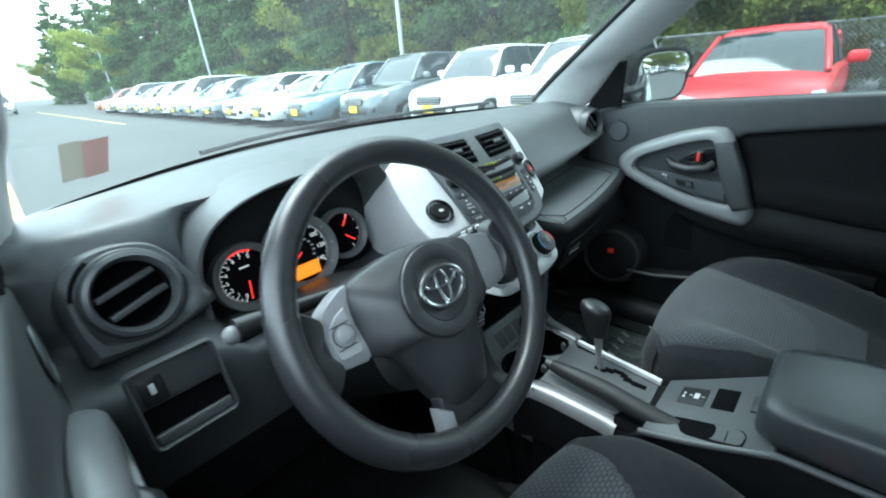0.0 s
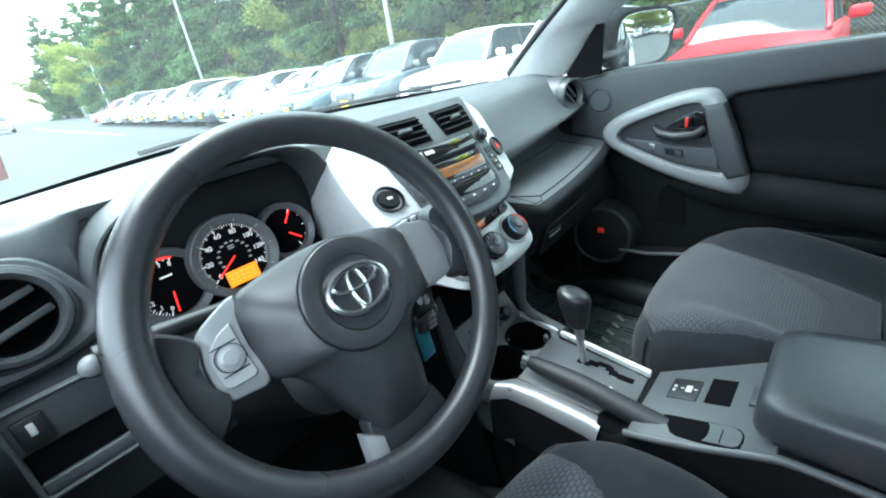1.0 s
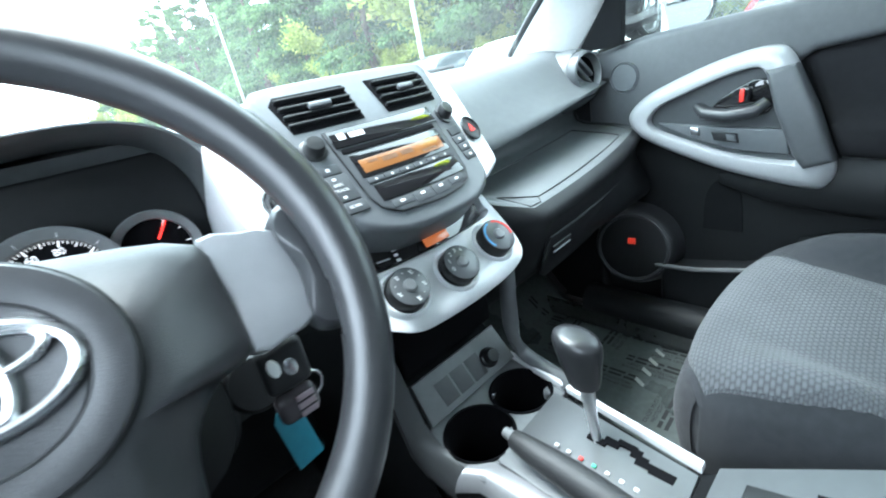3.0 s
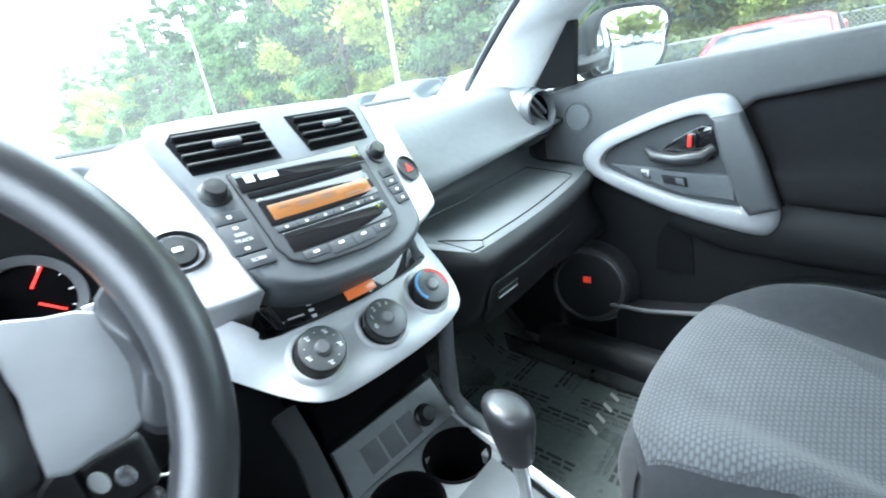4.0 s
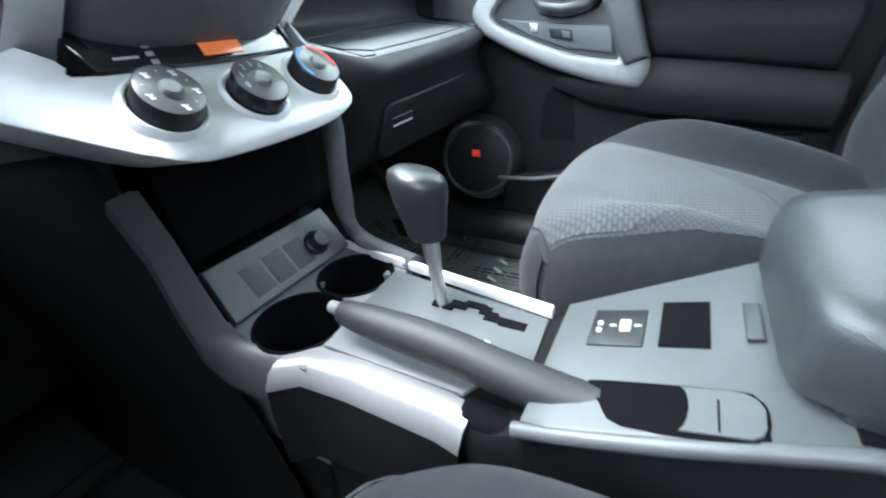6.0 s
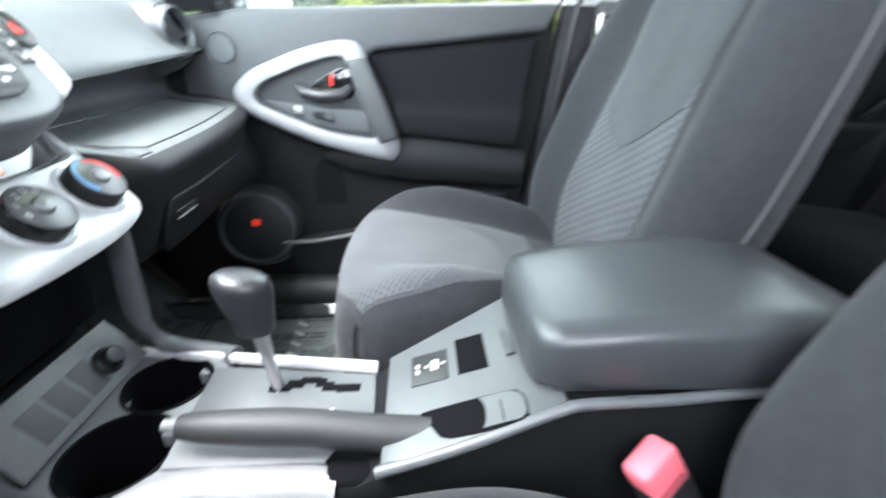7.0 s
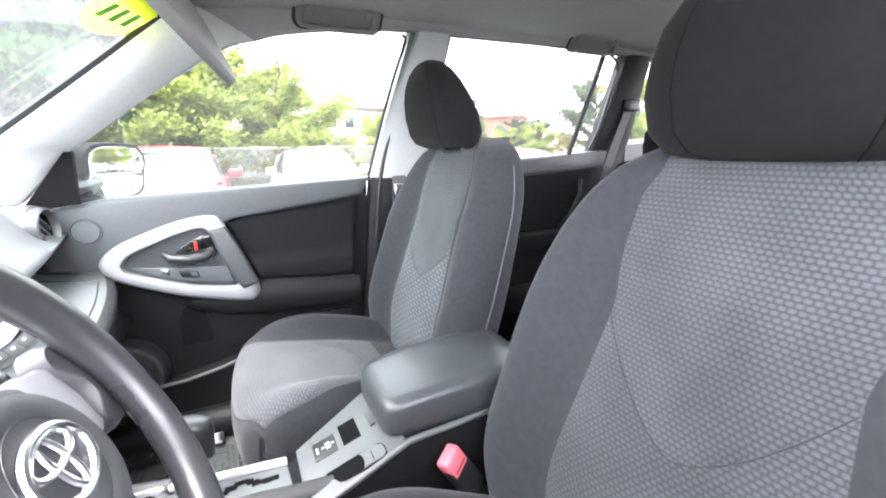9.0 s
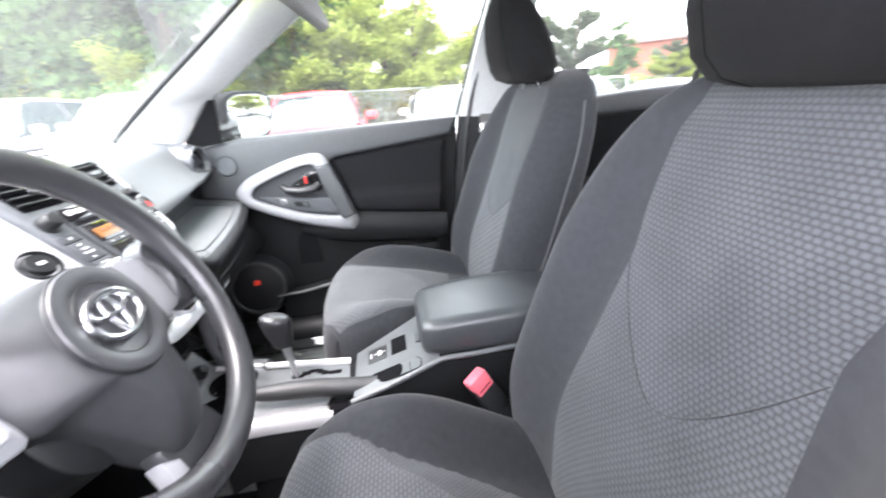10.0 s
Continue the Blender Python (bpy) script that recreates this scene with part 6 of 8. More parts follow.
    loft(bm, rings)
    bmesh.ops.translate(bm, vec=(-0.008, -0.013, 0.017), verts=bm.verts)
    part("lid", bm, VINYL, a, "padded dark grey vinyl lid", 50)
    bm = B()
    rings = []
    for z, i in ((0.69, 0.012), (0.70, 0.006), (0.724, 0.008)):
        rings.append([Vector((x, y, z)) for x, y in ((-0.064 + i, -0.29 - i), (-0.04 + i, -0.278 - i), (0.10 - i, -0.278 - i), (0.12 - i, -0.29 - i), (0.122 - i, -0.58 + i), (-0.068 + i, -0.58 + i))])
    loft(bm, rings)
    bmesh.ops.translate(bm, vec=(-0.008, -0.013, 0.017), verts=bm.verts)
    part("box", bm, VINYL, a)


console()


# ---- seats ----
def seat_back_y(z):
    return curve_at([(0.55, -0.455), (0.70, -0.470), (0.85, -0.515), (1.0, -0.565), (1.10, -0.60), (1.20, -0.635)], z)


def seat_half(z):
    return curve_at([(0.50, 0.21), (0.62, 0.252), (0.78, 0.282), (0.96, 0.268), (1.05, 0.252), (1.11, 0.226), (1.15, 0.19), (1.175, 0.15), (1.185, 0.12)], z)


def back_front(x, z, k=1.0):
    w = seat_half(z)
    s = abs(x) / w
    bol = curve_at([(0.55, 0.02), (0.75, 0.048), (0.95, 0.05), (1.08, 0.034), (1.18, 0.012)], z)
    t = max(0.0, min(1.0, (s - 0.5) / 0.36))
    y = seat_back_y(z) + bol * (t * t * (3 - 2 * t))
    if s > 0.86:
        y -= 0.06 * ((s - 0.86) / 0.14) ** 2
    y -= 0.035 * max(0.0, (z - 1.145) / 0.04) ** 2
    return y


CUSHION = smooth_line([(0, -0.58, 0.575), (0, -0.45, 0.622), (0, -0.34, 0.652), (0, -0.25, 0.668), (0, -0.165, 0.681), (0, -0.115, 0.683), (0, -0.085, 0.677), (0, -0.066, 0.665), (0, -0.056, 0.648), (0, -0.050, 0.625), (0, -0.048, 0.595), (0, -0.051, 0.56), (0, -0.060, 0.52), (0, -0.075, 0.47)], 6)
FRONT_SEAM = 8 * 6


def cushion_point(a, v, lift, proud=0.0):
    """Point of a seat cushion: a across (-1..1), v along its side profile, over the front edge and down."""
    i = max(0, min(len(CUSHION) - 2, int(v)))
    p = CUSHION[i].lerp(CUSHION[i + 1], v - i)
    d = CUSHION[min(len(CUSHION) - 1, i + 2)] - CUSHION[max(0, i - 1)]
    nrm = Vector((0, -d.z, d.y)).normalized()
    hw = curve_at([(-0.58, 0.235), (-0.3, 0.25), (-0.12, 0.245), (-0.06, 0.225)], p.y)
    s = abs(a)
    t = max(0.0, min(1.0, (s - 0.46) / 0.36))
    rise = (t * t * (3 - 2 * t)) * curve_at([(-0.56, 0.02), (-0.43, 0.045), (-0.25, 0.045), (-0.15, 0.026), (-0.09, 0.004), (-0.055, 0.0)], p.y)
    e = max(0.0, (s - 0.84) / 0.16) ** 2
    front = max(0.0, min(1.0, (p.y + 0.34) / 0.26))
    over = max(0.0, min(1.0, (v - FRONT_SEAM + 10) / 10))
    q = p + nrm * proud
    q.x = a * hw
    q.y -= 0.034 * (s * hw / 0.25) ** 2 * front + 0.030 * e * over
    q.z += rise + curve_at(lift, p.y) - 0.045 * e * (1 - over)
    return q


def front_seat(label, lift, hx, hy, hz, cy, inset, low_cloth, tall=0.0):
    s = thing("front_seat", (0, -0.28, FLOOR_Z), label, "car seat", "front seats")
    n = len(CUSHION) - 1
    shift = Vector((0, cy, 0))

    def cp(a, v, proud=0.0):
        return cushion_point(a, v, lift, proud) + shift
    # cushion body with its side walls
    bm = B()
    rings = []
    for v in range(n + 1):
        ring = []
        for i in range(65):
            ring.append(cp(-1 + 2 * i / 64, v))
        l, r = ring[0], ring[-1]
        zb = min(0.47, l.z - 0.004)
        rings.append([Vector((l.x * 0.97, l.y, zb)), Vector((l.x * 1.01, l.y, lerp(l.z, zb, 0.35)))] + ring + [Vector((r.x * 1.01, r.y, lerp(r.z, zb, 0.35))), Vector((r.x * 0.97, r.y, zb))])
    loft(bm, rings, False, False)
    part("cushion", bm, mat("cushion_cloth", (0.0235, 0.0252, 0.0285), 0.92, grain=0.5, scale=1600, var=0.2, sheen=0.1, spec=0.12), s, "plain dark grey cloth cushion", 60)
    # broad cloth panel of the cushion
    lo_, hi_ = inset

    run = [0.0]
    for p, q in zip(CUSHION, CUSHION[1:]):
        run.append(run[-1] + (q - p).length)

    def seam_v(a):
        return FRONT_SEAM - 12.0 + 18.0 * (1 - abs(a) ** 3)

    def weave(p, v):
        i = min(n - 1, int(v))
        return (p.x, lerp(run[i], run[i + 1], v - i))

    def edge(keys, v):
        y = CUSHION[min(n, int(v))].y
        hw = curve_at([(-0.58, 0.235), (-0.3, 0.25), (-0.12, 0.245), (-0.06, 0.225)], y)
        return curve_at(keys, y) / hw
    bm = B()

    def across(u):
        return lerp(edge(lo_, FRONT_SEAM), edge(hi_, FRONT_SEAM), u)

    def ins_v(u, w):
        return lerp(8, seam_v(across(u)) - 0.5, w)

    def ins(u, w):
        v = ins_v(u, w)
        return cp(lerp(edge(lo_, v), edge(hi_, v), u), v, 0.0008 + 0.0024 * min(1.0, 14 * min(u, 1 - u, 1 - w)))
    grid(bm, ins, 44, 60, lambda u, w: weave(ins(u, w), ins_v(u, w)))
    part("cushion_insert", bm, RIB, s, "grey fine-ribbed cloth insert", recalc=False)
    # honeycomb panel at its front, closed behind by an arc
    bm = B()

    def honey_v(u, w):
        k = abs(2 * u - 1)
        return lerp(curve_at([(0, 11), (0.5, 12), (0.8, 16), (1, 24)], k), seam_v(across(u)) - 0.5, w)

    def honey(u, w):
        v = honey_v(u, w)
        return cp(lerp(edge(lo_, v) * 0.99, edge(hi_, v) * 0.96, u), v, 0.0026 + 0.0022 * min(1.0, 10 * min(u, 1 - u, w, 1 - w)))
    grid(bm, honey, 44, 50, lambda u, w: weave(honey(u, w), honey_v(u, w)))
    part("cushion_insert", bm, HONEY, s, "grey honeycomb cloth insert", recalc=False)
    bm = B()
    tube(bm, [honey(i / 40, 0.0) + Vector((0, 0, 0.0004)) for i in range(6, 35)], 0.0007, 6)
    part("seam", bm, CLOTH, s, "stitched seam")
    # rolled pad under the front seam
    bm = B()

    def front_pad(u, w):
        a = lerp(-0.985, 0.985, u)
        v = lerp(seam_v(a) - 0.2, n, w)
        return cp(a, v, 0.001 + 0.005 * math.sin(math.pi * min(1.0, w * 2.4) * 0.5) ** 0.6)
    grid(bm, front_pad, 44, 20, lambda u, w: (u, w))
    part("front_pad", bm, mat("pad_cloth", (0.031, 0.0325, 0.0365), 0.92, grain=0.5, scale=1600, var=0.2, sheen=0.1, spec=0.12), s, "plain dark cloth roll under the front seam", recalc=False)
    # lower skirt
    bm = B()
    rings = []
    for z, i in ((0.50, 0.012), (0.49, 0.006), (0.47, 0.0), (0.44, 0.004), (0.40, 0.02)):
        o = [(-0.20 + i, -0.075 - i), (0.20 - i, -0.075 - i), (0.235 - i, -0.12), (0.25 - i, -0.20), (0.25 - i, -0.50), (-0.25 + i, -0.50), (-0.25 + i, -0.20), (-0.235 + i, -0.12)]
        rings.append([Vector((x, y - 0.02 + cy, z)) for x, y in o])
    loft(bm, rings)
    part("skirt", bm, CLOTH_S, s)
    # backrest
    bm = B()
    zs = [0.50 + 0.02 * i for i in range(32)] + [1.135, 1.15, 1.162, 1.172, 1.18, 1.185]
    rings = []
    for z in zs:
        w = seat_half(z)
        ring = [Vector((w * (-1 + 2 * i / 72), back_front(w * (-1 + 2 * i / 72), z), z)) for i in range(73)]
        yb = seat_back_y(z) - curve_at([(0.5, 0.11), (0.9, 0.10), (1.15, 0.08), (1.19, 0.05)], z)
        ys_ = back_front(w, z)
        ring += [Vector((w * 1.0, lerp(ys_, yb, 0.4), z)), Vector((w * 0.985, lerp(ys_, yb, 0.8), z)), Vector((w * 0.93, yb, z)), Vector((w * 0.3, yb - 0.008, z)), Vector((-w * 0.3, yb - 0.008, z)), Vector((-w * 0.93, yb, z)), Vector((-w * 0.985, lerp(ys_, yb, 0.8), z)), Vector((-w, lerp(ys_, yb, 0.4), z))]
        rings.append(ring)
    loft(bm, rings)
    part("backrest", bm, CLOTH, s, "plain dark grey cloth backrest bolsters", 60)
    bm = B()
    def low(u, v):
        a = lerp(-1, 1, u)
        z = lerp(0.60, 1.0, v)
        x = a * curve_at([(0.60, 0.125), (0.75, 0.146), (0.9, 0.130), (0.97, 0.122), (1.0, 0.120)], z)
        return Vector((x, back_front(x, z) + 0.001 + 0.003 * (1 - a ** 8), z))
    grid(bm, low, 40, 40, lambda u, v: (lerp(-0.15, 0.15, u), lerp(0, 0.41, v)))
    part("back_insert", bm, low_cloth, s, "grey ribbed cloth lower insert", recalc=False)
    bm = B()
    seam_z = (lambda a: 0.842 + 0.075 * abs(a) ** 1.4) if low_cloth is RIBS else (lambda a: 0.851 + 0.115 * abs(a) ** 1.6)
    def upp(u, v):
        a = lerp(-1, 1, u)
        zb = seam_z(a)
        z = lerp(zb, 1.172, v)
        x = a * curve_at([(0.80, 0.120), (0.97, 0.121), (1.05, 0.131), (1.11, 0.128), (1.15, 0.11)], z)
        return Vector((x, back_front(x, z) + 0.0016 + 0.0036 * (1 - a ** 8), z))
    grid(bm, upp, 48, 40, lambda u, v: (lerp(-0.15, 0.15, u), lerp(seam_z(lerp(-1, 1, u)), 1.172, v)))
    part("back_insert", bm, HONEY, s, "grey honeycomb cloth upper insert", recalc=False)
    # stitched seam under the upper insert
    bm = B()
    seam = [upp(i / 40, 0.0) + Vector((0, 0.0003, -0.0005)) for i in range(41)]
    tube(bm, seam, 0.0008, 6)
    part("seam", bm, CLOTH, s, "stitched seam")
    # seam piping down the bolsters
    for q in (1, -1):
        bm = B()
        pts = []
        for i in range(20):
            z = lerp(0.66, 1.12, i / 19)
            w = seat_half(z)
            yb = seat_back_y(z) - curve_at([(0.5, 0.11), (0.9, 0.10), (1.15, 0.08), (1.19, 0.05)], z)
            pts.append(Vector((q * w * 1.002, lerp(back_front(w, z), yb, curve_at([(0.66, 0.38), (1.0, 0.5), (1.12, 0.3)], z)), z)))
        tube(bm, pts, 0.0019, 6)
        part("piping", bm, mat("pale_piping", (0.1, 0.1, 0.105), 0.7, var=0.05), s, "pale grey seam piping")
    # headrest on two posts
    for q in (1, -1):
        bm = B()
        tube(bm, [(q * 0.06 + hx, -0.655 + hy * 0.5, 1.12), (q * 0.06 + hx, -0.62 + hy, 1.22)], 0.006, 10)
        part("headrest_post", bm, CHROME, s)
    bm = B()
    rings = []
    for z, w, f, b in ((1.170, 0.100, -0.60, -0.665), (1.182, 0.126, -0.568, -0.678), (1.205, 0.145, -0.555, -0.682), (1.25, 0.148, -0.545, -0.668), (1.29, 0.137, -0.541, -0.65), (1.325, 0.119, -0.542, -0.63), (1.352, 0.094, -0.548, -0.612), (1.368, 0.066, -0.556, -0.60), (1.376, 0.035, -0.562, -0.592)):
        rings.append([Vector((w * math.copysign(abs(math.cos(t)) ** 0.75, math.cos(t)) + hx, lerp(f, b, 0.5) - 0.01 + hy + (f - b) / 2 * math.copysign(abs(math.sin(t)) ** 0.7, math.sin(t)), z - 0.012 + hz)) for t in [i * 2 * math.pi / 36 for i in range(36)]])
    loft(bm, rings)
    part("headrest", bm, mat("headrest_cloth", (0.0118, 0.0117, 0.0126), 0.92, grain=0.5, scale=1600, var=0.2, sheen=0.05, spec=0.1), s, "rounded dark cloth headrest", 60)
    for k in (6, 12):
        bm = B()
        tube(bm, [r[k] for r in rings], 0.0009, 6)
        part("headrest_seam", bm, CLOTH_S, s)
    # rails under the skirt
    for q in (1, -1):
        bm = B()
        rbox(bm, q * 0.18 - 0.02, q * 0.18 + 0.02, -0.52, -0.06, FLOOR_Z, FLOOR_Z + 0.06, 0.004)
        part("seat_rail", bm, BLACK, s)
    # taller back
    for ob in s.children:
        if tall and not ob.name.startswith(("cushion", "front_pad", "skirt", "seat_rail")):
            for v in ob.data.vertices:
                v.co.z += tall * max(0.0, min(1.0, (v.co.z - 0.7) / 0.46))
    return s


PASS_IN = ([(-0.5, -0.15), (-0.3, -0.215), (-0.16, -0.232), (-0.06, -0.220)], [(-0.5, 0.10), (-0.3, 0.118), (-0.16, 0.125), (-0.06, 0.165)])
DRIVE_IN = ([(-0.47, -0.083), (-0.23, -0.134), (-0.12, -0.172), (-0.06, -0.18)], [(-0.47, 0.083), (-0.23, 0.134), (-0.12, 0.172), (-0.06, 0.18)])
front_seat("dark grey cloth passenger seat with honeycomb weave panels", [(-0.5, 0.0), (0.0, 0.0)], 0.0, 0.040, 0.004, 0.025, PASS_IN, RIBS, 0.02).matrix_basis = Matrix.Translation((0.37, -0.305, FLOOR_Z))
front_seat("dark grey cloth driver seat with honeycomb weave panels", [(-0.55, -0.04), (-0.43, -0.018), (-0.25, 0.022), (-0.05, 0.03)], -0.005, -0.012, 0.0, 0.005, DRIVE_IN, HONEY, 0.026).matrix_basis = Matrix.Translation((-0.39, -0.285, FLOOR_Z - 0.03)) @ Matrix.Diagonal((1.08, 1, 1, 1))


def buckle():
    b = thing("belt_buckle", (-0.115, -0.38, 0.60), "red and black seat belt buckle beside the driver seat", "seat belt buckle")
    M = axes((-0.121, -0.388, 0.664), (0.45, -0.75, 0.42), (0.1, 0.5, 0.86)) @ Matrix.Diagonal((1.15, 1.1, 1.2, 1))
    bm = B()
    rbox(bm, -0.019, 0.019, -0.05, 0.018, -0.010, 0.010, 0.005, 3, m=M)
    part("body", bm, BLACK, b)
    bm = B()
    rbox(bm, -0.018, 0.018, 0.0, 0.034, -0.0108, 0.0108, 0.005, 3, m=M)
    cap = part("push_button", bm, BUCKLE, b, "bright red push button")
    bm = B()
    rbox(bm, -0.012, 0.012, 0.008, 0.0105, 0.0104, 0.0114, 0.0004, 2, m=M)
    part("button_print", bm, mat("dark_red_print", (0.25, 0.02, 0.03), 0.5, var=0.05), cap)
    bm = B()
    rbox(bm, -0.015, 0.015, -0.16, -0.045, -0.006, 0.006, 0.003, 2, m=M)
    part("stalk", bm, BLACK, b)


buckle()


def rear_bench():
    r = thing("rear_bench", (0, -1.3, FLOOR_Z), "dark grey cloth rear bench seat with folding backs", "rear seat")
    bm = B()
    rings = []
    for y, z, zb in ((-0.95, 0.60, 0.52), (-0.965, 0.64, 0.48), (-1.0, 0.665, 0.46), (-1.08, 0.67, 0.45), (-1.25, 0.65, 0.45), (-1.42, 0.63, 0.45)):
        rings.append([Vector(p) for p in ((-0.64, y, zb), (-0.65, y, z - 0.03), (-0.62, y, z), (-0.2, y, z - 0.008), (0, y, z - 0.004), (0.2, y, z - 0.008), (0.62, y, z), (0.65, y, z - 0.03), (0.64, y, zb))])
    loft(bm, rings)
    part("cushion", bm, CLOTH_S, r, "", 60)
    bm = B()
    rbox(bm, -0.62, 0.62, -1.42, -1.0, FLOOR_Z, 0.47, 0.01)
    part("base", bm, BLACK, r)
    for x0, x1 in ((-0.655, 0.10), (0.115, 0.655)):
        bm = B()
        rings = []
        for z, i in ((0.58, 0.0), (0.70, 0.0), (0.9, 0.005), (1.06, 0.015), (1.11, 0.04), (1.125, 0.08)):
            y = -1.33 - (z - 0.6) * 0.32
            rings.append([Vector(p) for p in ((x0 + i, y - 0.10, z), (x0 + i, y - 0.03, z), (x0 + i + 0.03, y, z), (lerp(x0, x1, 0.3), y - 0.02, z), (lerp(x0, x1, 0.7), y - 0.02, z), (x1 - i - 0.03, y, z), (x1 - i, y - 0.03, z), (x1 - i, y - 0.10, z))])
        loft(bm, rings)
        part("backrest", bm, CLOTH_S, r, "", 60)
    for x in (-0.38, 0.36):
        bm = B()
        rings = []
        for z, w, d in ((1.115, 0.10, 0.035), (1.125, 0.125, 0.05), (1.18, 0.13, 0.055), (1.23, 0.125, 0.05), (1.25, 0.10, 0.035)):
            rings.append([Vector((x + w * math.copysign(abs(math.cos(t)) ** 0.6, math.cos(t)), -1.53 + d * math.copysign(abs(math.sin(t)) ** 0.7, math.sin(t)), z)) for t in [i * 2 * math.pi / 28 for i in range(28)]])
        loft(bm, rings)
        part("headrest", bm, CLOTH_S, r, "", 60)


rear_bench()


# ---- fittings overhead ----
def visor():
    v = thing("sun_visor", (0.4, 0.0, 1.52), "light grey cloth sun visor folded half down", "sun visor")
    c = [Vector(p) for p in ((0.15, -0.03, 1.405), (0.585, -0.145, 1.335), (0.575, -0.07, 1.50), (0.15, 0.05, 1.555))]
    nrm = (c[1] - c[0]).cross(c[3] - c[0]).normalized()
    bm = B()
    o = []
    for u, w in ((0, 0.06), (0.05, 0), (0.9, 0), (1, 0.12), (1, 0.9), (0.95, 1), (0, 1)):
        o.append(c[0].lerp(c[1], u).lerp(c[3].lerp(c[2], u), w))
    rings = []
    for h, k in ((-0.012, 0.97), (-0.006, 1.0), (0.006, 1.0), (0.012, 0.97)):
        m = sum(o, Vector()) / len(o)
        rings.append([m + (p - m) * k + nrm * h for p in o])
    loft(bm, rings)
    part("flap", bm, LINER, v)
    bm = B()
    tube(bm, [c[3].lerp(c[2], t) + Vector((0, 0, 0.004)) for t in (0, 0.5, 1.0)], 0.008, 10)
    part("hinge_rod", bm, CONSOLE, v)
    # inner rear-view mirror edge near the top of the screen
    m = thing("interior_mirror", (0.0, 0.10, 1.45), "black framed interior rear-view mirror on the windscreen", "mirror")
    bm = B()
    M = axes((0.02, -0.01, 1.452), (1, -0.15, 0), (0, -0.05, 1))
    rbox(bm, -0.125, 0.125, -0.034, 0.034, -0.02, 0.012, 0.012, 4, m=M)
    part("housing", bm, BLACK, m)
    bm = B()
    rbox(bm, -0.118, 0.118, -0.028, 0.028, -0.002, 0.0135, 0.001, 2, m=M)
    part("mirror_glass", bm, mat("mirror_silver", (0.9, 0.92, 0.93), 0.01, metal=1.0, var=0.0), m)
    bm = B()
    tube(bm, [(0.02, 0.0, 1.47), (0.01, 0.05, 1.51), (0.0, 0.085, 1.53)], 0.01, 10)
    part("stem", bm, BLACK, m)


visor()


def round_rect(w, h, r, n=5):
    out = []
    for cx, cy, a0 in ((w / 2 - r, h / 2 - r, 0), (r - w / 2, h / 2 - r, 90), (r - w / 2, r - h / 2, 180), (w / 2 - r, r - h / 2, 270)):
        out += [(cx + r * math.cos(radians(a0 + 90 * i / n)), cy + r * math.sin(radians(a0 + 90 * i / n))) for i in range(n + 1)]
    return out


def grab_handle(y0, y1, z):
    ym, w = (y0 + y1) / 2, abs(y1 - y0)
    g = thing("grab_handle", (0.588, ym, z), "grey folding grab handle in its recess on the roof edge", "grab handle", "grab handles")
    G = axes((0.584, ym, z), (0, -1, 0), (-0.62, 0, 0.62))
    if (G.to_3x3() @ Vector((0, 0, 1))).x > 0:
        G = G @ Matrix.Diagonal((-1, 1, -1, 1))
    grey = mat("handle_grey", (0.20, 0.20, 0.198), 0.6, var=0.06)
    bm = B()
    prism(bm, round_rect(w, 0.070, 0.022), 0.012, G, 0.004, 3)
    part("plate", bm, grey, g)
    # dark tube round the plate, painted as the recess's shadow line
    bm = B()
    tube(bm, [G @ Vector((x, y, 0.002)) for x, y in round_rect(w + 0.008, 0.078, 0.025)], 0.0045, 6, True)
    part("recess_shade", bm, mat("recess_shadow", (0.03, 0.03, 0.03), 0.8, var=0.1), g)
    bm = B()
    tube(bm, smooth_line([G @ Vector((x, y, h)) for x, y, h in ((-w * 0.40, 0.020, 0.012), (-w * 0.41, -0.010, 0.017), (-w * 0.34, -0.024, 0.019), (0, -0.026, 0.020), (w * 0.34, -0.024, 0.019), (w * 0.41, -0.010, 0.017), (w * 0.40, 0.020, 0.012))], 5), 0.0075, 10)
    part("bar", bm, grey, g)
    for q in (-1, 1):
        bm = B()
        rbox(bm, q * w * 0.36 - 0.012, q * w * 0.36 + 0.012, 0.004, 0.030, 0.008, 0.018, 0.004, 2, m=G)
        part("mount", bm, grey, g)


grab_handle(-0.30, -0.525, 1.532)
grab_handle(-1.22, -1.44, 1.545)


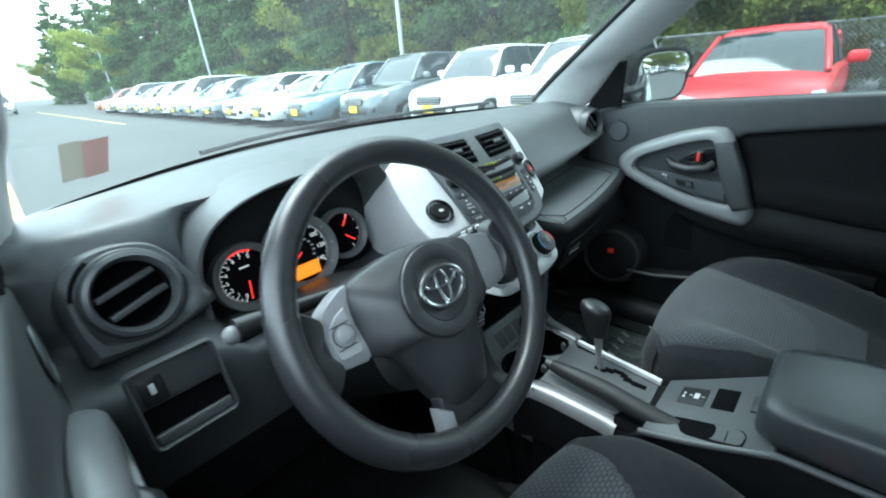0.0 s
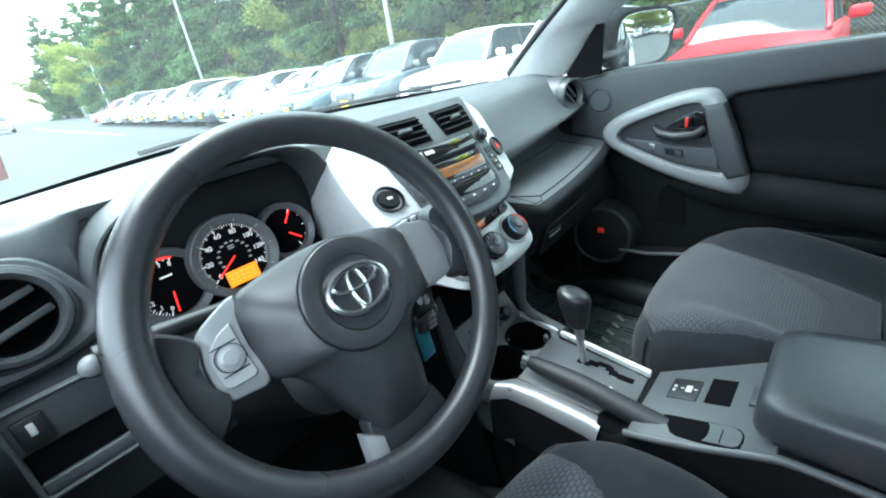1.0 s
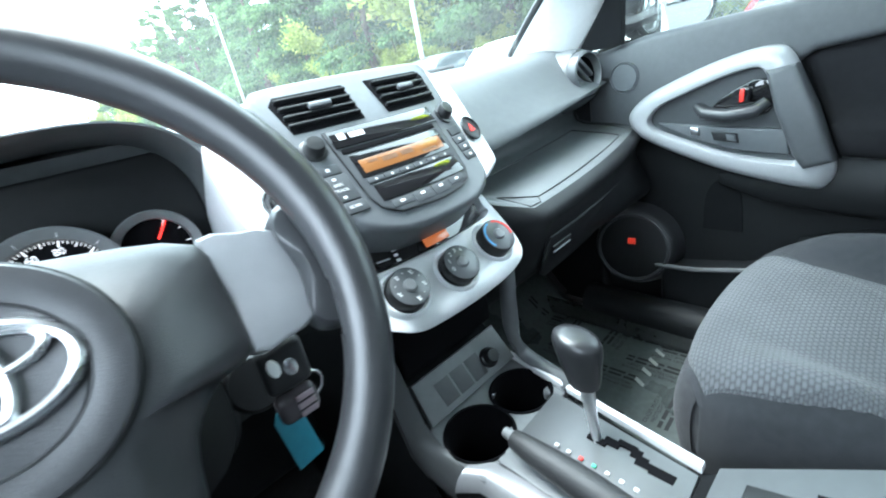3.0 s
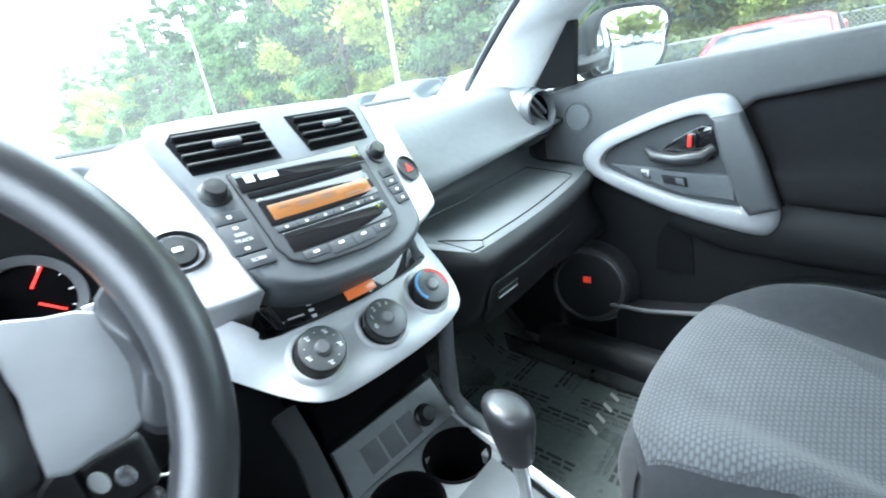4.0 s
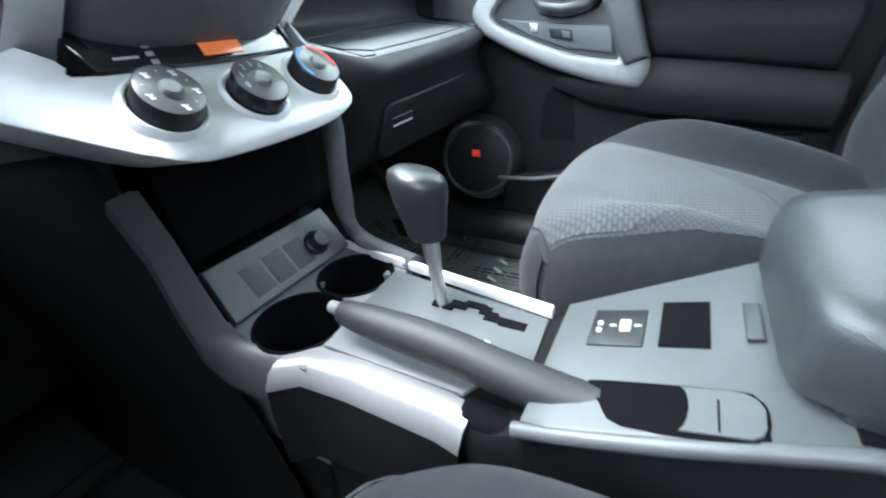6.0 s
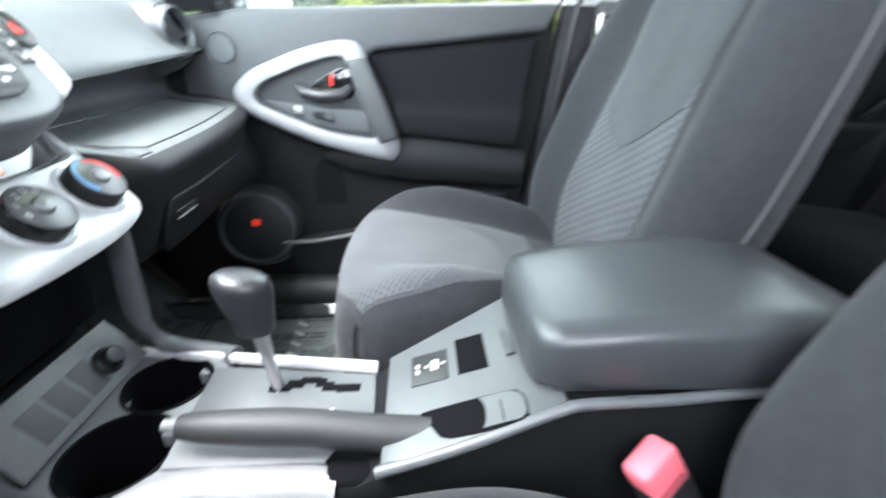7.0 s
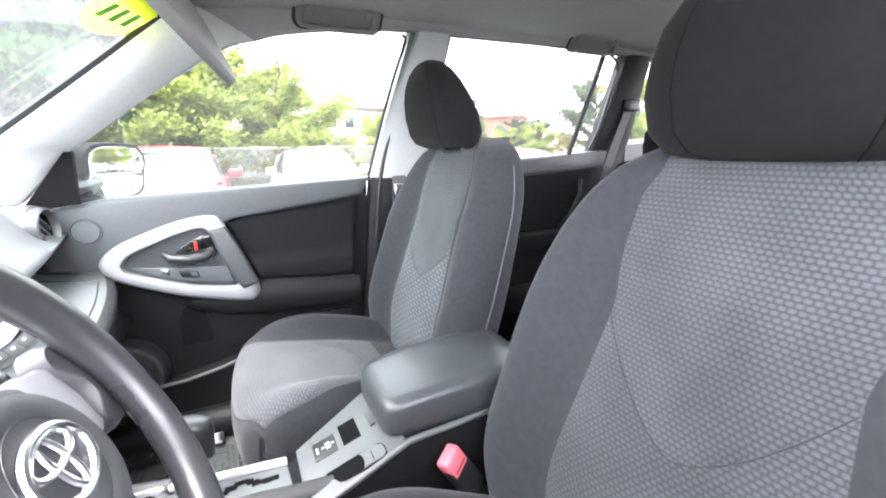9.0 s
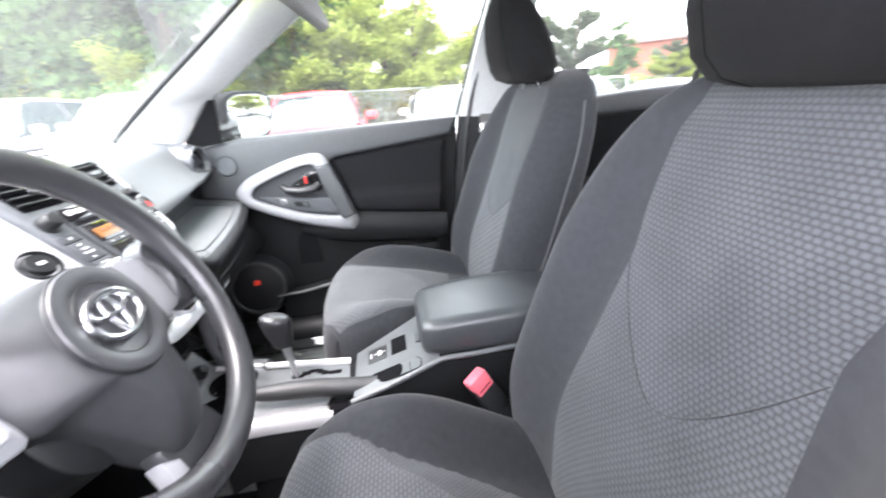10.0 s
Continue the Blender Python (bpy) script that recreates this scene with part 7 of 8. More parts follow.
def belts():
    b = thing("seat_belt", (0.66, -0.64, 0.42), "grey seat belt running down the door pillar", "seat belt")
    bm = B()
    P = [Vector(p) for p in ((0.683, -0.60, 1.10), (0.69, -0.60, 1.0), (0.69, -0.61, 0.9), (0.682, -0.62, 0.45))]
    rings = []
    for p in smooth_line(P, 6):
        rings.append([p + Vector(q) for q in ((0.0, -0.023, 0), (0.0, 0.023, 0), (-0.0016, 0.023, 0), (-0.0016, -0.023, 0))])
    loft(bm, rings)
    part("webbing", bm, BELT, b)
    bm = B()
    rbox(bm, 0.635, 0.665, -0.70, -0.66, 1.33, 1.38, 0.008)
    part("upper_guide", bm, PILLAR, b)
    bm = B()
    rbox(bm, 0.645, 0.668, -0.605, -0.57, 1.03, 1.075, 0.005)
    part("tongue", bm, CHROME, b)
    b = thing("seat_belt", (0.66, -1.6, 0.9), "black rear seat belt on the rear pillar", "seat belt")
    bm = B()
    rings = []
    for p in smooth_line([(0.64, -1.60, 1.34), (0.66, -1.56, 1.2), (0.665, -1.50, 1.0), (0.665, -1.47, 0.62)], 6):
        rings.append([p + Vector(q) for q in ((0.0, -0.023, 0), (0.0, 0.023, 0), (-0.0016, 0.023, 0), (-0.0016, -0.023, 0))])
    loft(bm, rings)
    part("webbing", bm, BELT, b)
    bm = B()
    rbox(bm, 0.615, 0.65, -1.635, -1.57, 1.32, 1.37, 0.008)
    part("upper_guide", bm, BLACK, b)


belts()


# ---- floor covers and stickers ----
def paper_mat():
    m = thing("floor_cover", (0.42, 0.2, FLOOR_Z), "grey-green plastic protective floor cover with printed lines", "floor cover")
    bm = B()
    rnd = random.Random(5)
    def f(u, v):
        x, y = lerp(0.13, 0.675, u), lerp(-0.08, 0.56, v)
        z = FLOOR_Z + 0.012 + 0.003 * noise.noise(Vector((x * 9, y * 9, 0))) + 0.30 * max(0, (y - 0.42) / 0.26) ** 1.3
        return Vector((x, y, z))
    grid(bm, f, 26, 26)
    sheet = part("sheet", bm, MATF, m)
    thick(sheet, 0.002)
    def zz(X, Y):
        return FLOOR_Z + 0.0145 + 0.003 * noise.noise(Vector((X * 9, Y * 9, 0))) + 0.30 * max(0, (Y - 0.42) / 0.26) ** 1.3
    # blocks of printed warning lines, turned four ways: two that can be read, two worn to bars
    blocks = ((0.24, 0.06, 1), (0.40, 0.03, 0), (0.43, 0.17, 1), (0.26, 0.26, 0), (0.58, 0.22, 2), (0.57, 0.06, 1), (0.33, 0.36, 3), (0.55, 0.35, 0), (0.22, -0.03, 2), (0.31, 0.15, 1), (0.50, 0.10, 1), (0.61, 0.15, 3), (0.45, 0.29, 1), (0.19, 0.18, 3), (0.52, -0.03, 0), (0.61, 0.32, 1), (0.36, 0.24, 2), (0.24, 0.40, 1), (0.42, 0.42, 0), (0.55, 0.44, 1), (0.33, 0.47, 1), (0.48, 0.50, 3), (0.60, 0.50, 0))
    for x0, y0, turn in blocks:
        R = Matrix.Translation((x0, y0, 0)) @ Matrix.Rotation(turn * math.pi / 2 + 0.05, 4, "Z")
        for i, tx in enumerate(("DEALER MUST REMOVE", "PROTECTIVE COVER")):
            o = words(tx, 0.0118, R @ Matrix.Translation((0, 0.021 - 0.0135 * i, 0)), INK, "printed_line", sheet, depth=0.0)
            for v in o.data.vertices:
                v.co.z = zz(v.co.x, v.co.y)
        for i in (2, 3):
            p = -0.062
            while p < 0.05:
                l = rnd.uniform(0.018, 0.040)
                bm = B()
                bm.faces.new([bm.verts.new((q.x, q.y, zz(q.x, q.y))) for q in (R @ Vector((X, Y, 0)) for X, Y in ((p, 0.017 - 0.0135 * i), (min(0.062, p + l), 0.017 - 0.0135 * i), (min(0.062, p + l), 0.0245 - 0.0135 * i), (p, 0.0245 - 0.0135 * i)))])
                part("printed_bar", bm, INK, sheet)
                p += l + 0.006
    # pale maker's mark as four leaning strokes
    W = axes((0.50, 0.103, FLOOR_Z + 0.0175), (1, 0.03, 0), (0, 1, 0))
    for i in range(4):
        bm = B()
        x = -0.075 + 0.040 * i
        prism(bm, [(x, -0.012), (x + 0.010, -0.012), (x + 0.026, 0.012), (x + 0.014, 0.012)], 0.0008, W)
        part("pale_mark", bm, mat("pale_print", (0.36, 0.37, 0.35), 0.5, var=0.1), sheet)
    d = thing("floor_cover", (-0.38, 0.2, FLOOR_Z), "dark plastic floor cover in the driver footwell", "floor cover")
    bm = B()
    grid(bm, lambda u, v: Vector((lerp(-0.62, -0.14, u), lerp(-0.05, 0.42, v), FLOOR_Z + 0.012 + 0.003 * noise.noise(Vector((u * 5, v * 5, 2))))), 20, 20)
    thick(part("sheet", bm, INK, d), 0.002)
    # crinkled edge with small bright glints by the sill
    e = thing("wrapper_edge", (0.60, 0.2, FLOOR_Z + 0.015), "crumpled clear plastic edge of the floor cover", "plastic wrap")
    bm = B()
    rnd = random.Random(9)
    grid(bm, lambda u, v: Vector((0.585 + 0.035 * v, lerp(0.0, 0.50, u), FLOOR_Z + 0.018 + 0.030 * v + 0.006 * noise.noise(Vector((u * 60, v * 4, 3))))), 60, 4)
    thick(part("film", bm, mat("clear_film", (0.03, 0.033, 0.033), 0.06, var=0.3, coat=1.0), e), 0.001)


paper_mat()


def stickers():
    def on_screen(u, v):
        s = 2 * u - 1
        y0, z0 = 0.52 + 0.33 * (1 - s * s), 1.07
        y1, z1 = -0.06 + 0.15 * (1 - s * s), 1.525 + 0.02 * (1 - s * s)
        bow = 0.02 * math.sin(math.pi * v)
        return Vector((lerp(0.66 * s, 0.58 * s, v), lerp(y0, y1, v) + bow - 0.004, lerp(z0, z1, v) + bow - 0.005))
    def patch(name, u0, u1, v0, v1, material, label, parent, nn=10):
        bm = B()
        grid(bm, lambda a, b: on_screen(lerp(u0, u1, a), lerp(v0, v1, b)), nn, nn)
        return part(name, bm, material, parent, label)
    t = thing("windscreen_sticker", (-0.54, 0.6, 1.12), "translucent tan and red sticker low on the windscreen", "sticker")
    def film(name, c):
        m = glass(name, c)
        return m
    a = patch("tan_half", 0.038, 0.060, 0.088, 0.20, film("tan_film", (0.62, 0.56, 0.47)), "tan half", t)
    b = patch("red_half", 0.060, 0.088, 0.082, 0.195, film("red_film", (0.62, 0.36, 0.34)), "red half", t)
    for o in (a, b):
        o.visible_shadow = False
    t = thing("year_sticker", (0.5, 0.0, 1.48), "fluorescent yellow price sticker in the upper windscreen corner", "sticker")
    bm = B()
    n_ = 28
    c0 = (0.945, 0.855)
    neon = bpy.data.materials.new("fluorescent_yellow")
    neon.use_nodes = True
    nb = neon.node_tree.nodes["Principled BSDF"]
    tl = neon.node_tree.nodes.new("ShaderNodeBsdfTranslucent")
    tl.inputs[0].default_value = (0.75, 0.85, 0.04, 1)
    neon.node_tree.links.new(tl.outputs[0], neon.node_tree.nodes["Material Output"].inputs[0])
    neon.node_tree.nodes.remove(nb)
    vs = [bm.verts.new(on_screen(c0[0] + 0.055 * math.cos(q * 2 * math.pi / n_), c0[1] + 0.085 * math.sin(q * 2 * math.pi / n_))) for q in range(n_)]
    bm.faces.new(vs)
    st = part("disc", bm, neon, t)
    for k in range(3):
        bm = B()
        u0 = c0[0] - 0.034 + 0.023 * k
        grid(bm, lambda a, b: on_screen(lerp(u0, u0 + 0.013, a), lerp(c0[1] - 0.03, c0[1] + 0.03, b)) - Vector((0, 0.002, 0.002)), 2, 4)
        part("printed_bar", bm, mat("green_ink", (0.1, 0.45, 0.08), 0.5, var=0.05), st)
    # black ceramic edge along the foot of the windscreen
    bm = B()
    grid(bm, lambda a, b: on_screen(lerp(0.01, 0.99, a), lerp(-0.012, 0.022, b)) + Vector((0, -0.002, 0.001)), 60, 3)
    tagged(part("glass_edge", bm, BLACK), "black band along the foot of the windscreen", "trim", kind="structure")
    # wiper resting below the glass
    w = thing("wiper", (0.1, 0.8, 1.09), "black windscreen wiper parked along the glass edge", "wiper")
    bm = B()
    tube(bm, [on_screen(lerp(0.25, 0.60, i / 10), -0.005 + 0.002 * i) + Vector((0, 0.03, 0.018)) for i in range(11)], 0.006, 6)
    part("blade", bm, BLACK, w)
    bm = B()
    tube(bm, [on_screen(lerp(0.60, 0.92, i / 10), -0.005 + 0.002 * i) + Vector((0, 0.03, 0.018)) for i in range(11)], 0.006, 6)
    part("blade", bm, BLACK, w)


stickers()


# ---- parking lot ----
def gz(x):
    """Height of the lot, which falls away to the east."""
    return -0.025 * max(0.0, min(14.0, x - 0.8))


def ground():
    m = bpy.data.materials.new("worn_asphalt")
    m.use_nodes = True
    nt = m.node_tree
    b = nt.nodes["Principled BSDF"]
    b.inputs["Roughness"].default_value = 0.9
    tc = nt.nodes.new("ShaderNodeTexCoord")
    cols = []
    for sc, det in ((0.25, 6), (60.0, 3)):
        n = nt.nodes.new("ShaderNodeTexNoise")
        n.inputs["Scale"].default_value, n.inputs["Detail"].default_value = sc, det
        nt.links.new(tc.outputs["Object"], n.inputs["Vector"])
        cols.append(n)
    add = nt.nodes.new("ShaderNodeMath")
    nt.links.new(cols[0].outputs[0], add.inputs[0])
    nt.links.new(cols[1].outputs[0], add.inputs[1])
    ra = nt.nodes.new("ShaderNodeValToRGB")
    ra.color_ramp.elements[0].position, ra.color_ramp.elements[0].color = 0.35, (0.055, 0.057, 0.057, 1)
    ra.color_ramp.elements[1].position, ra.color_ramp.elements[1].color = 0.75, (0.095, 0.097, 0.096, 1)
    half = nt.nodes.new("ShaderNodeMath")
    half.operation = "MULTIPLY"
    half.inputs[1].default_value = 0.5
    nt.links.new(add.outputs[0], half.inputs[0])
    nt.links.new(half.outputs[0], ra.inputs[0])
    nt.links.new(ra.outputs[0], b.inputs["Base Color"])
    bp = nt.nodes.new("ShaderNodeBump")
    bp.inputs["Strength"].default_value, bp.inputs["Distance"].default_value = 0.4, 0.004
    nt.links.new(cols[1].outputs[0], bp.inputs["Height"])
    nt.links.new(bp.outputs[0], b.inputs["Normal"])
    bm = B()
    xs = [-600, -100, -20, 0, 2, 4, 6, 8, 10, 12, 14, 16, 20, 60, 200, 600]
    loft(bm, [[Vector((x, y, gz(x))) for y in range(-600, 601, 50)] for x in xs], False, False)
    tagged(part("ground", bm, m), "worn pale grey asphalt of a car lot", "ground", kind="structure")
    YEL = mat("yellow_paint", (0.55, 0.42, 0.12), 0.8, var=0.35, vscale=3, grain=0.5, scale=80)
    # bay lines between the parked cars and a long line in front of them
    for i in range(20):
        y = -14.0 + 2.55 * i
        bm = B()
        loft(bm, [[Vector((x, y - 0.05, gz(x) + 0.005)), Vector((x, y + 0.05, gz(x) + 0.005))] for x in (nose_x(y) - 0.3, nose_x(y) + 2, nose_x(y) + 5.0)], False, False)
        tagged(part("bay_line", bm, YEL), "faded yellow parking bay line", "road marking", "bay lines", "structure")
    for x, y0, y1 in ((-0.75, 3.0, 9.5), (3.4, 22.0, 60.0)):
        bm = B()
        loft(bm, [[Vector((x - 0.06, y, gz(x - 0.06) + 0.005)), Vector((x + 0.06, y, gz(x + 0.06) + 0.005))] for y in (y0, y1)], False, False)
        tagged(part("lane_line", bm, YEL), "faded yellow painted lane line", "road marking", "lane lines", "structure")


def nose_x(y):
    return curve_at([(-20, 7.2), (2, 7.2), (8, 6.9), (14, 5.8), (50, 6.0)], y)


CARGLASS = mat("car_glass", (0.03, 0.04, 0.045), 0.06, var=0.1, spec=0.8)
TYRE = mat("tyre", (0.02, 0.02, 0.02), 0.85, var=0.2)
RIM = mat("alloy", (0.45, 0.46, 0.47), 0.35, metal=0.7, var=0.1)
LAMP = mat("lamp_lens", (0.6, 0.63, 0.65), 0.1, var=0.15, spec=0.8)
YPLATE = mat("yellow_plate", (0.85, 0.62, 0.03), 0.5, var=0.05)
GRILLE = mat("grille_black", (0.015, 0.015, 0.016), 0.35, var=0.2)


def parked_car(y, kind, color, label, nx=None, yaw=0.0, metal=0.35, plate=True):
    """Car with its nose at x = nose_x(y), facing the lane."""
    L, W, hood, belt, roof, wb, sh = {"suv": (4.6, 0.92, 0.98, 1.08, 1.70, 2.65, 0.26), "sedan": (4.7, 0.90, 0.80, 0.95, 1.44, 2.75, 0.20), "hatch": (4.2, 0.87, 0.86, 0.98, 1.50, 2.55, 0.20), "wagon": (4.7, 0.90, 0.88, 1.0, 1.60, 2.70, 0.22)}[kind]
    nx = nose_x(y) if nx is None else nx
    zg = gz(nx)
    PM = Matrix.Translation((nx, y, zg)) @ Matrix.Rotation(radians(yaw), 4, "Z") @ Matrix.Rotation(0.025 if yaw == 0 else 0, 4, "Y")
    c = thing("parked_car", (nx + L / 2, y, zg), label, "car", "parked cars")
    paint = mat("paint_%02x%02x%02x_%d" % (*[int(v * 255) for v in color], int(metal * 10)), color, 0.22 if color[0] < 0.5 or color[1] > 0.3 else 0.4, metal=metal, var=0.05, vscale=1.0, coat=0.8 if color[0] < 0.5 or color[1] > 0.3 else 0.15)
    wind0 = 0.27 if kind != "sedan" else 0.29
    top0 = wind0 + (0.15 if kind != "suv" else 0.12)
    tail0, tail1 = {"suv": (0.90, 0.985), "sedan": (0.70, 0.86), "hatch": (0.84, 0.97), "wagon": (0.88, 0.985)}[kind]

    def zbelt(t):
        return curve_at([(0.0, hood * 0.62), (0.015, hood * 0.78), (0.05, hood * 0.88), (wind0, hood + 0.05), (wind0 + 0.08, belt), (0.85, belt + 0.03), (0.96, belt + 0.02), (1.0, belt - 0.12)], t)

    def wid(t):
        return W * curve_at([(0.0, 0.66), (0.02, 0.80), (0.06, 0.92), (0.16, 1.0), (0.8, 1.0), (0.95, 0.93), (1.0, 0.80)], t)
    bm = B()
    rings = []
    for t in (0.0, 0.01, 0.025, 0.05, 0.09, 0.14, 0.2, wind0, 0.36, 0.46, 0.58, 0.7, 0.8, 0.88, 0.94, 0.98, 1.0):
        w, zb = wid(t), zbelt(t)
        z0 = sh + (0.12 if t < 0.01 or t > 0.99 else 0.02)
        hp = [(0.0, z0), (w * 0.86, z0), (w * 0.97, z0 + 0.10), (w, lerp(z0, zb, 0.5)), (w * 0.985, lerp(z0, zb, 0.75)), (w * 0.95, zb - 0.05), (w * 0.86, zb), (w * 0.5, zb + 0.025), (0.0, zb + 0.035)]
        ring = [PM @ Vector((t * L, p, q)) for p, q in hp] + [PM @ Vector((t * L, -p, q)) for p, q in hp[-2:0:-1]]
        rings.append(ring)
    loft(bm, rings)
    part("body", bm, paint, c, angle=35)

    def green(t):
        zb = zbelt(t) - 0.01
        zr = curve_at([(wind0, zb + 0.01), (top0, roof - 0.07), (top0 + 0.10, roof), (tail0 - 0.1, roof - 0.01), (tail0, roof - 0.08), (tail1, belt + 0.02)], t)
        if t <= top0:
            zr = lerp(zb + 0.01, roof - 0.07, (t - wind0) / (top0 - wind0))
        if t >= tail0:
            zr = lerp(roof - 0.08, belt + 0.02, (t - tail0) / (tail1 - tail0))
        return zb, zr
    ts = [wind0, lerp(wind0, top0, 0.33), lerp(wind0, top0, 0.66), top0, top0 + 0.05, top0 + 0.1, lerp(top0, tail0, 0.5), tail0 - 0.1, tail0 - 0.03, tail0, lerp(tail0, tail1, 0.5), tail1]

    def sec(t, grow=0.0):
        zb, zr = green(t)
        f = max(0.02, (zr - zb) / (roof - belt))
        wl, wh = wid(t) * 0.87 + grow, wid(t) * lerp(0.86, 0.66, min(1, f)) + grow
        return [(wl, zb), (lerp(wl, wh, 0.5) + 0.015, lerp(zb, zr, 0.5)), (wh, zr - 0.03 * f), (wh * 0.85, zr + grow), (0.0, zr + 0.02 * f + grow)]
    bm = B()
    rings = []
    for t in ts:
        hp = sec(t)
        rings.append([PM @ Vector((t * L, p, q)) for p, q in hp] + [PM @ Vector((t * L, -p, q)) for p, q in hp[-2::-1]])
    loft(bm, rings, closed=False, caps=False)
    part("glasshouse", bm, CARGLASS, c, "dark car windows")
    # roof skin and pillars in body colour
    bm = B()
    rings = []
    for t in (top0 - 0.005, top0 + 0.05, top0 + 0.1, lerp(top0, tail0, 0.5), tail0 - 0.1, tail0 - 0.03, tail0 + 0.005):
        hp = sec(t, 0.008)[2:]
        rings.append([PM @ Vector((t * L, p, q)) for p, q in hp] + [PM @ Vector((t * L, -p, q)) for p, q in hp[-2::-1]])
    loft(bm, rings, closed=False, caps=False)
    thick(part("roof", bm, paint, c), 0.03)
    for s in (1, -1):
        for line in ([wind0 + 0.005, lerp(wind0, top0, 0.33), lerp(wind0, top0, 0.66), top0], [tail1 - 0.005, lerp(tail0, tail1, 0.5), tail0]):
            bm = B()
            tube(bm, [PM @ Vector((t * L, s * sec(t, 0.006)[2][0], sec(t)[2][1])) for t in line], 0.035, 8)
            part("pillar", bm, paint, c)
        tm = lerp(top0, tail0, 0.42)
        bm = B()
        tube(bm, [PM @ Vector((tm * L, s * sec(tm, 0.004)[k][0], sec(tm)[k][1])) for k in (0, 1, 2)], 0.03, 8)
        part("pillar", bm, GRILLE, c)
        # lamps, mirrors
        bm = B()
        hz = hood * 0.74
        P = [(0.030, 0.86, 0.0), (0.012, 0.66, -0.01), (0.004, 0.50, -0.02), (0.012, 0.52, 0.07), (0.035, 0.68, 0.10), (0.085, 0.90, 0.13), (0.08, 0.93, 0.07)]
        vs = []
        for t, k, dz in P:
            vs.append(PM @ Vector((t * L - 0.02, s * (wid(t) * k / 0.93 + 0.012), hz + dz)))
        cen = sum(vs, Vector()) / len(vs)
        f = [bm.verts.new(v) for v in vs]
        m0 = bm.verts.new(cen + PM.to_3x3() @ Vector((-0.035, s * 0.02, 0.01)))
        bk = [bm.verts.new(v + PM.to_3x3() @ Vector((0.15, -s * 0.10, 0))) for v in vs]
        for i in range(len(f)):
            j = (i + 1) % len(f)
            bm.faces.new((f[i], f[j], m0))
            bm.faces.new((f[j], f[i], bk[i], bk[j]))
        part("headlight", bm, LAMP, c, "clear headlight lens")
        bm = B()
        mx = (wind0 + 0.06) * L
        rbox(bm, mx - 0.05, mx + 0.08, s * (W + 0.02) - 0.02 if s > 0 else -(W + 0.02) - 0.18, s * (W + 0.02) + 0.18 if s > 0 else -(W + 0.02) + 0.02, belt + 0.02, belt + 0.16, 0.05, 4, m=PM)
        part("wing_mirror", bm, paint, c)
        # fog lamp recess
        bm = B()
        rbox(bm, -0.005 + 0.03, 0.12, s * 0.62 - 0.09, s * 0.62 + 0.09, sh + 0.16, sh + 0.27, 0.02, 2, m=PM)
        part("fog_recess", bm, GRILLE, c)
    # grille and bumper opening
    bm = B()
    rbox(bm, -0.022, 0.14, -0.36, 0.36, hood * 0.58, hood * 0.75, 0.03, 3, m=PM)
    g = part("grille", bm, GRILLE, c)
    for k in range(3):
        bm = B()
        z = hood * (0.61 + 0.045 * k)
        rbox(bm, -0.032, 0.0, -0.34, 0.34, z, z + 0.014, 0.004, 2, m=PM)
        part("grille_bar", bm, RIM, g)
    bm = B()
    rbox(bm, -0.012, 0.1, -0.52, 0.52, sh + 0.10, sh + 0.22, 0.03, 3, m=PM)
    part("bumper_opening", bm, GRILLE, c)
    if plate:
        bm = B()
        rbox(bm, -0.045, -0.03, -0.155, 0.155, hood * 0.42, hood * 0.42 + 0.16, 0.006, 2, m=PM)
        part("plate", bm, YPLATE, c, "plain yellow dealer plate")
    # wheels
    r = 0.34 if kind == "suv" else 0.32
    for xw in (L * 0.5 - wb / 2 - 0.02, L * 0.5 + wb / 2 - 0.02):
        for s in (1, -1):
            A = PM @ axes((xw, s * (W - 0.20), r), (1, 0, 0), (0, 0, s))
            A = PM @ Matrix.Translation((xw, s * (W - 0.02), r)) @ Matrix.Rotation(radians(-90 * s), 4, "X")
            bm = B()
            lathe(bm, [(r + 0.07, -0.02), (r + 0.065, 0.008), (r - 0.01, 0.010)], A, 24, cap=False)
            lathe(bm, [(0.0, 0.002), (r + 0.06, 0.002)], A, 24, cap=False)
            part("wheel_arch", bm, GRILLE, c)
            bm = B()
            lathe(bm, [(r * 0.62, -0.20), (r * 0.95, -0.20), (r, -0.17), (r, -0.02), (r * 0.95, 0.018), (r * 0.66, 0.022), (r * 0.62, 0.01)], A, 26, cap=False)
            w = part("wheel", bm, TYRE, c)
            bm = B()
            lathe(bm, [(r * 0.64, 0.010), (r * 0.60, 0.018), (r * 0.56, 0.006), (0.06, 0.012), (0.0, 0.016)], A, 26, cap=False)
            part("rim", bm, RIM, w)
    return c


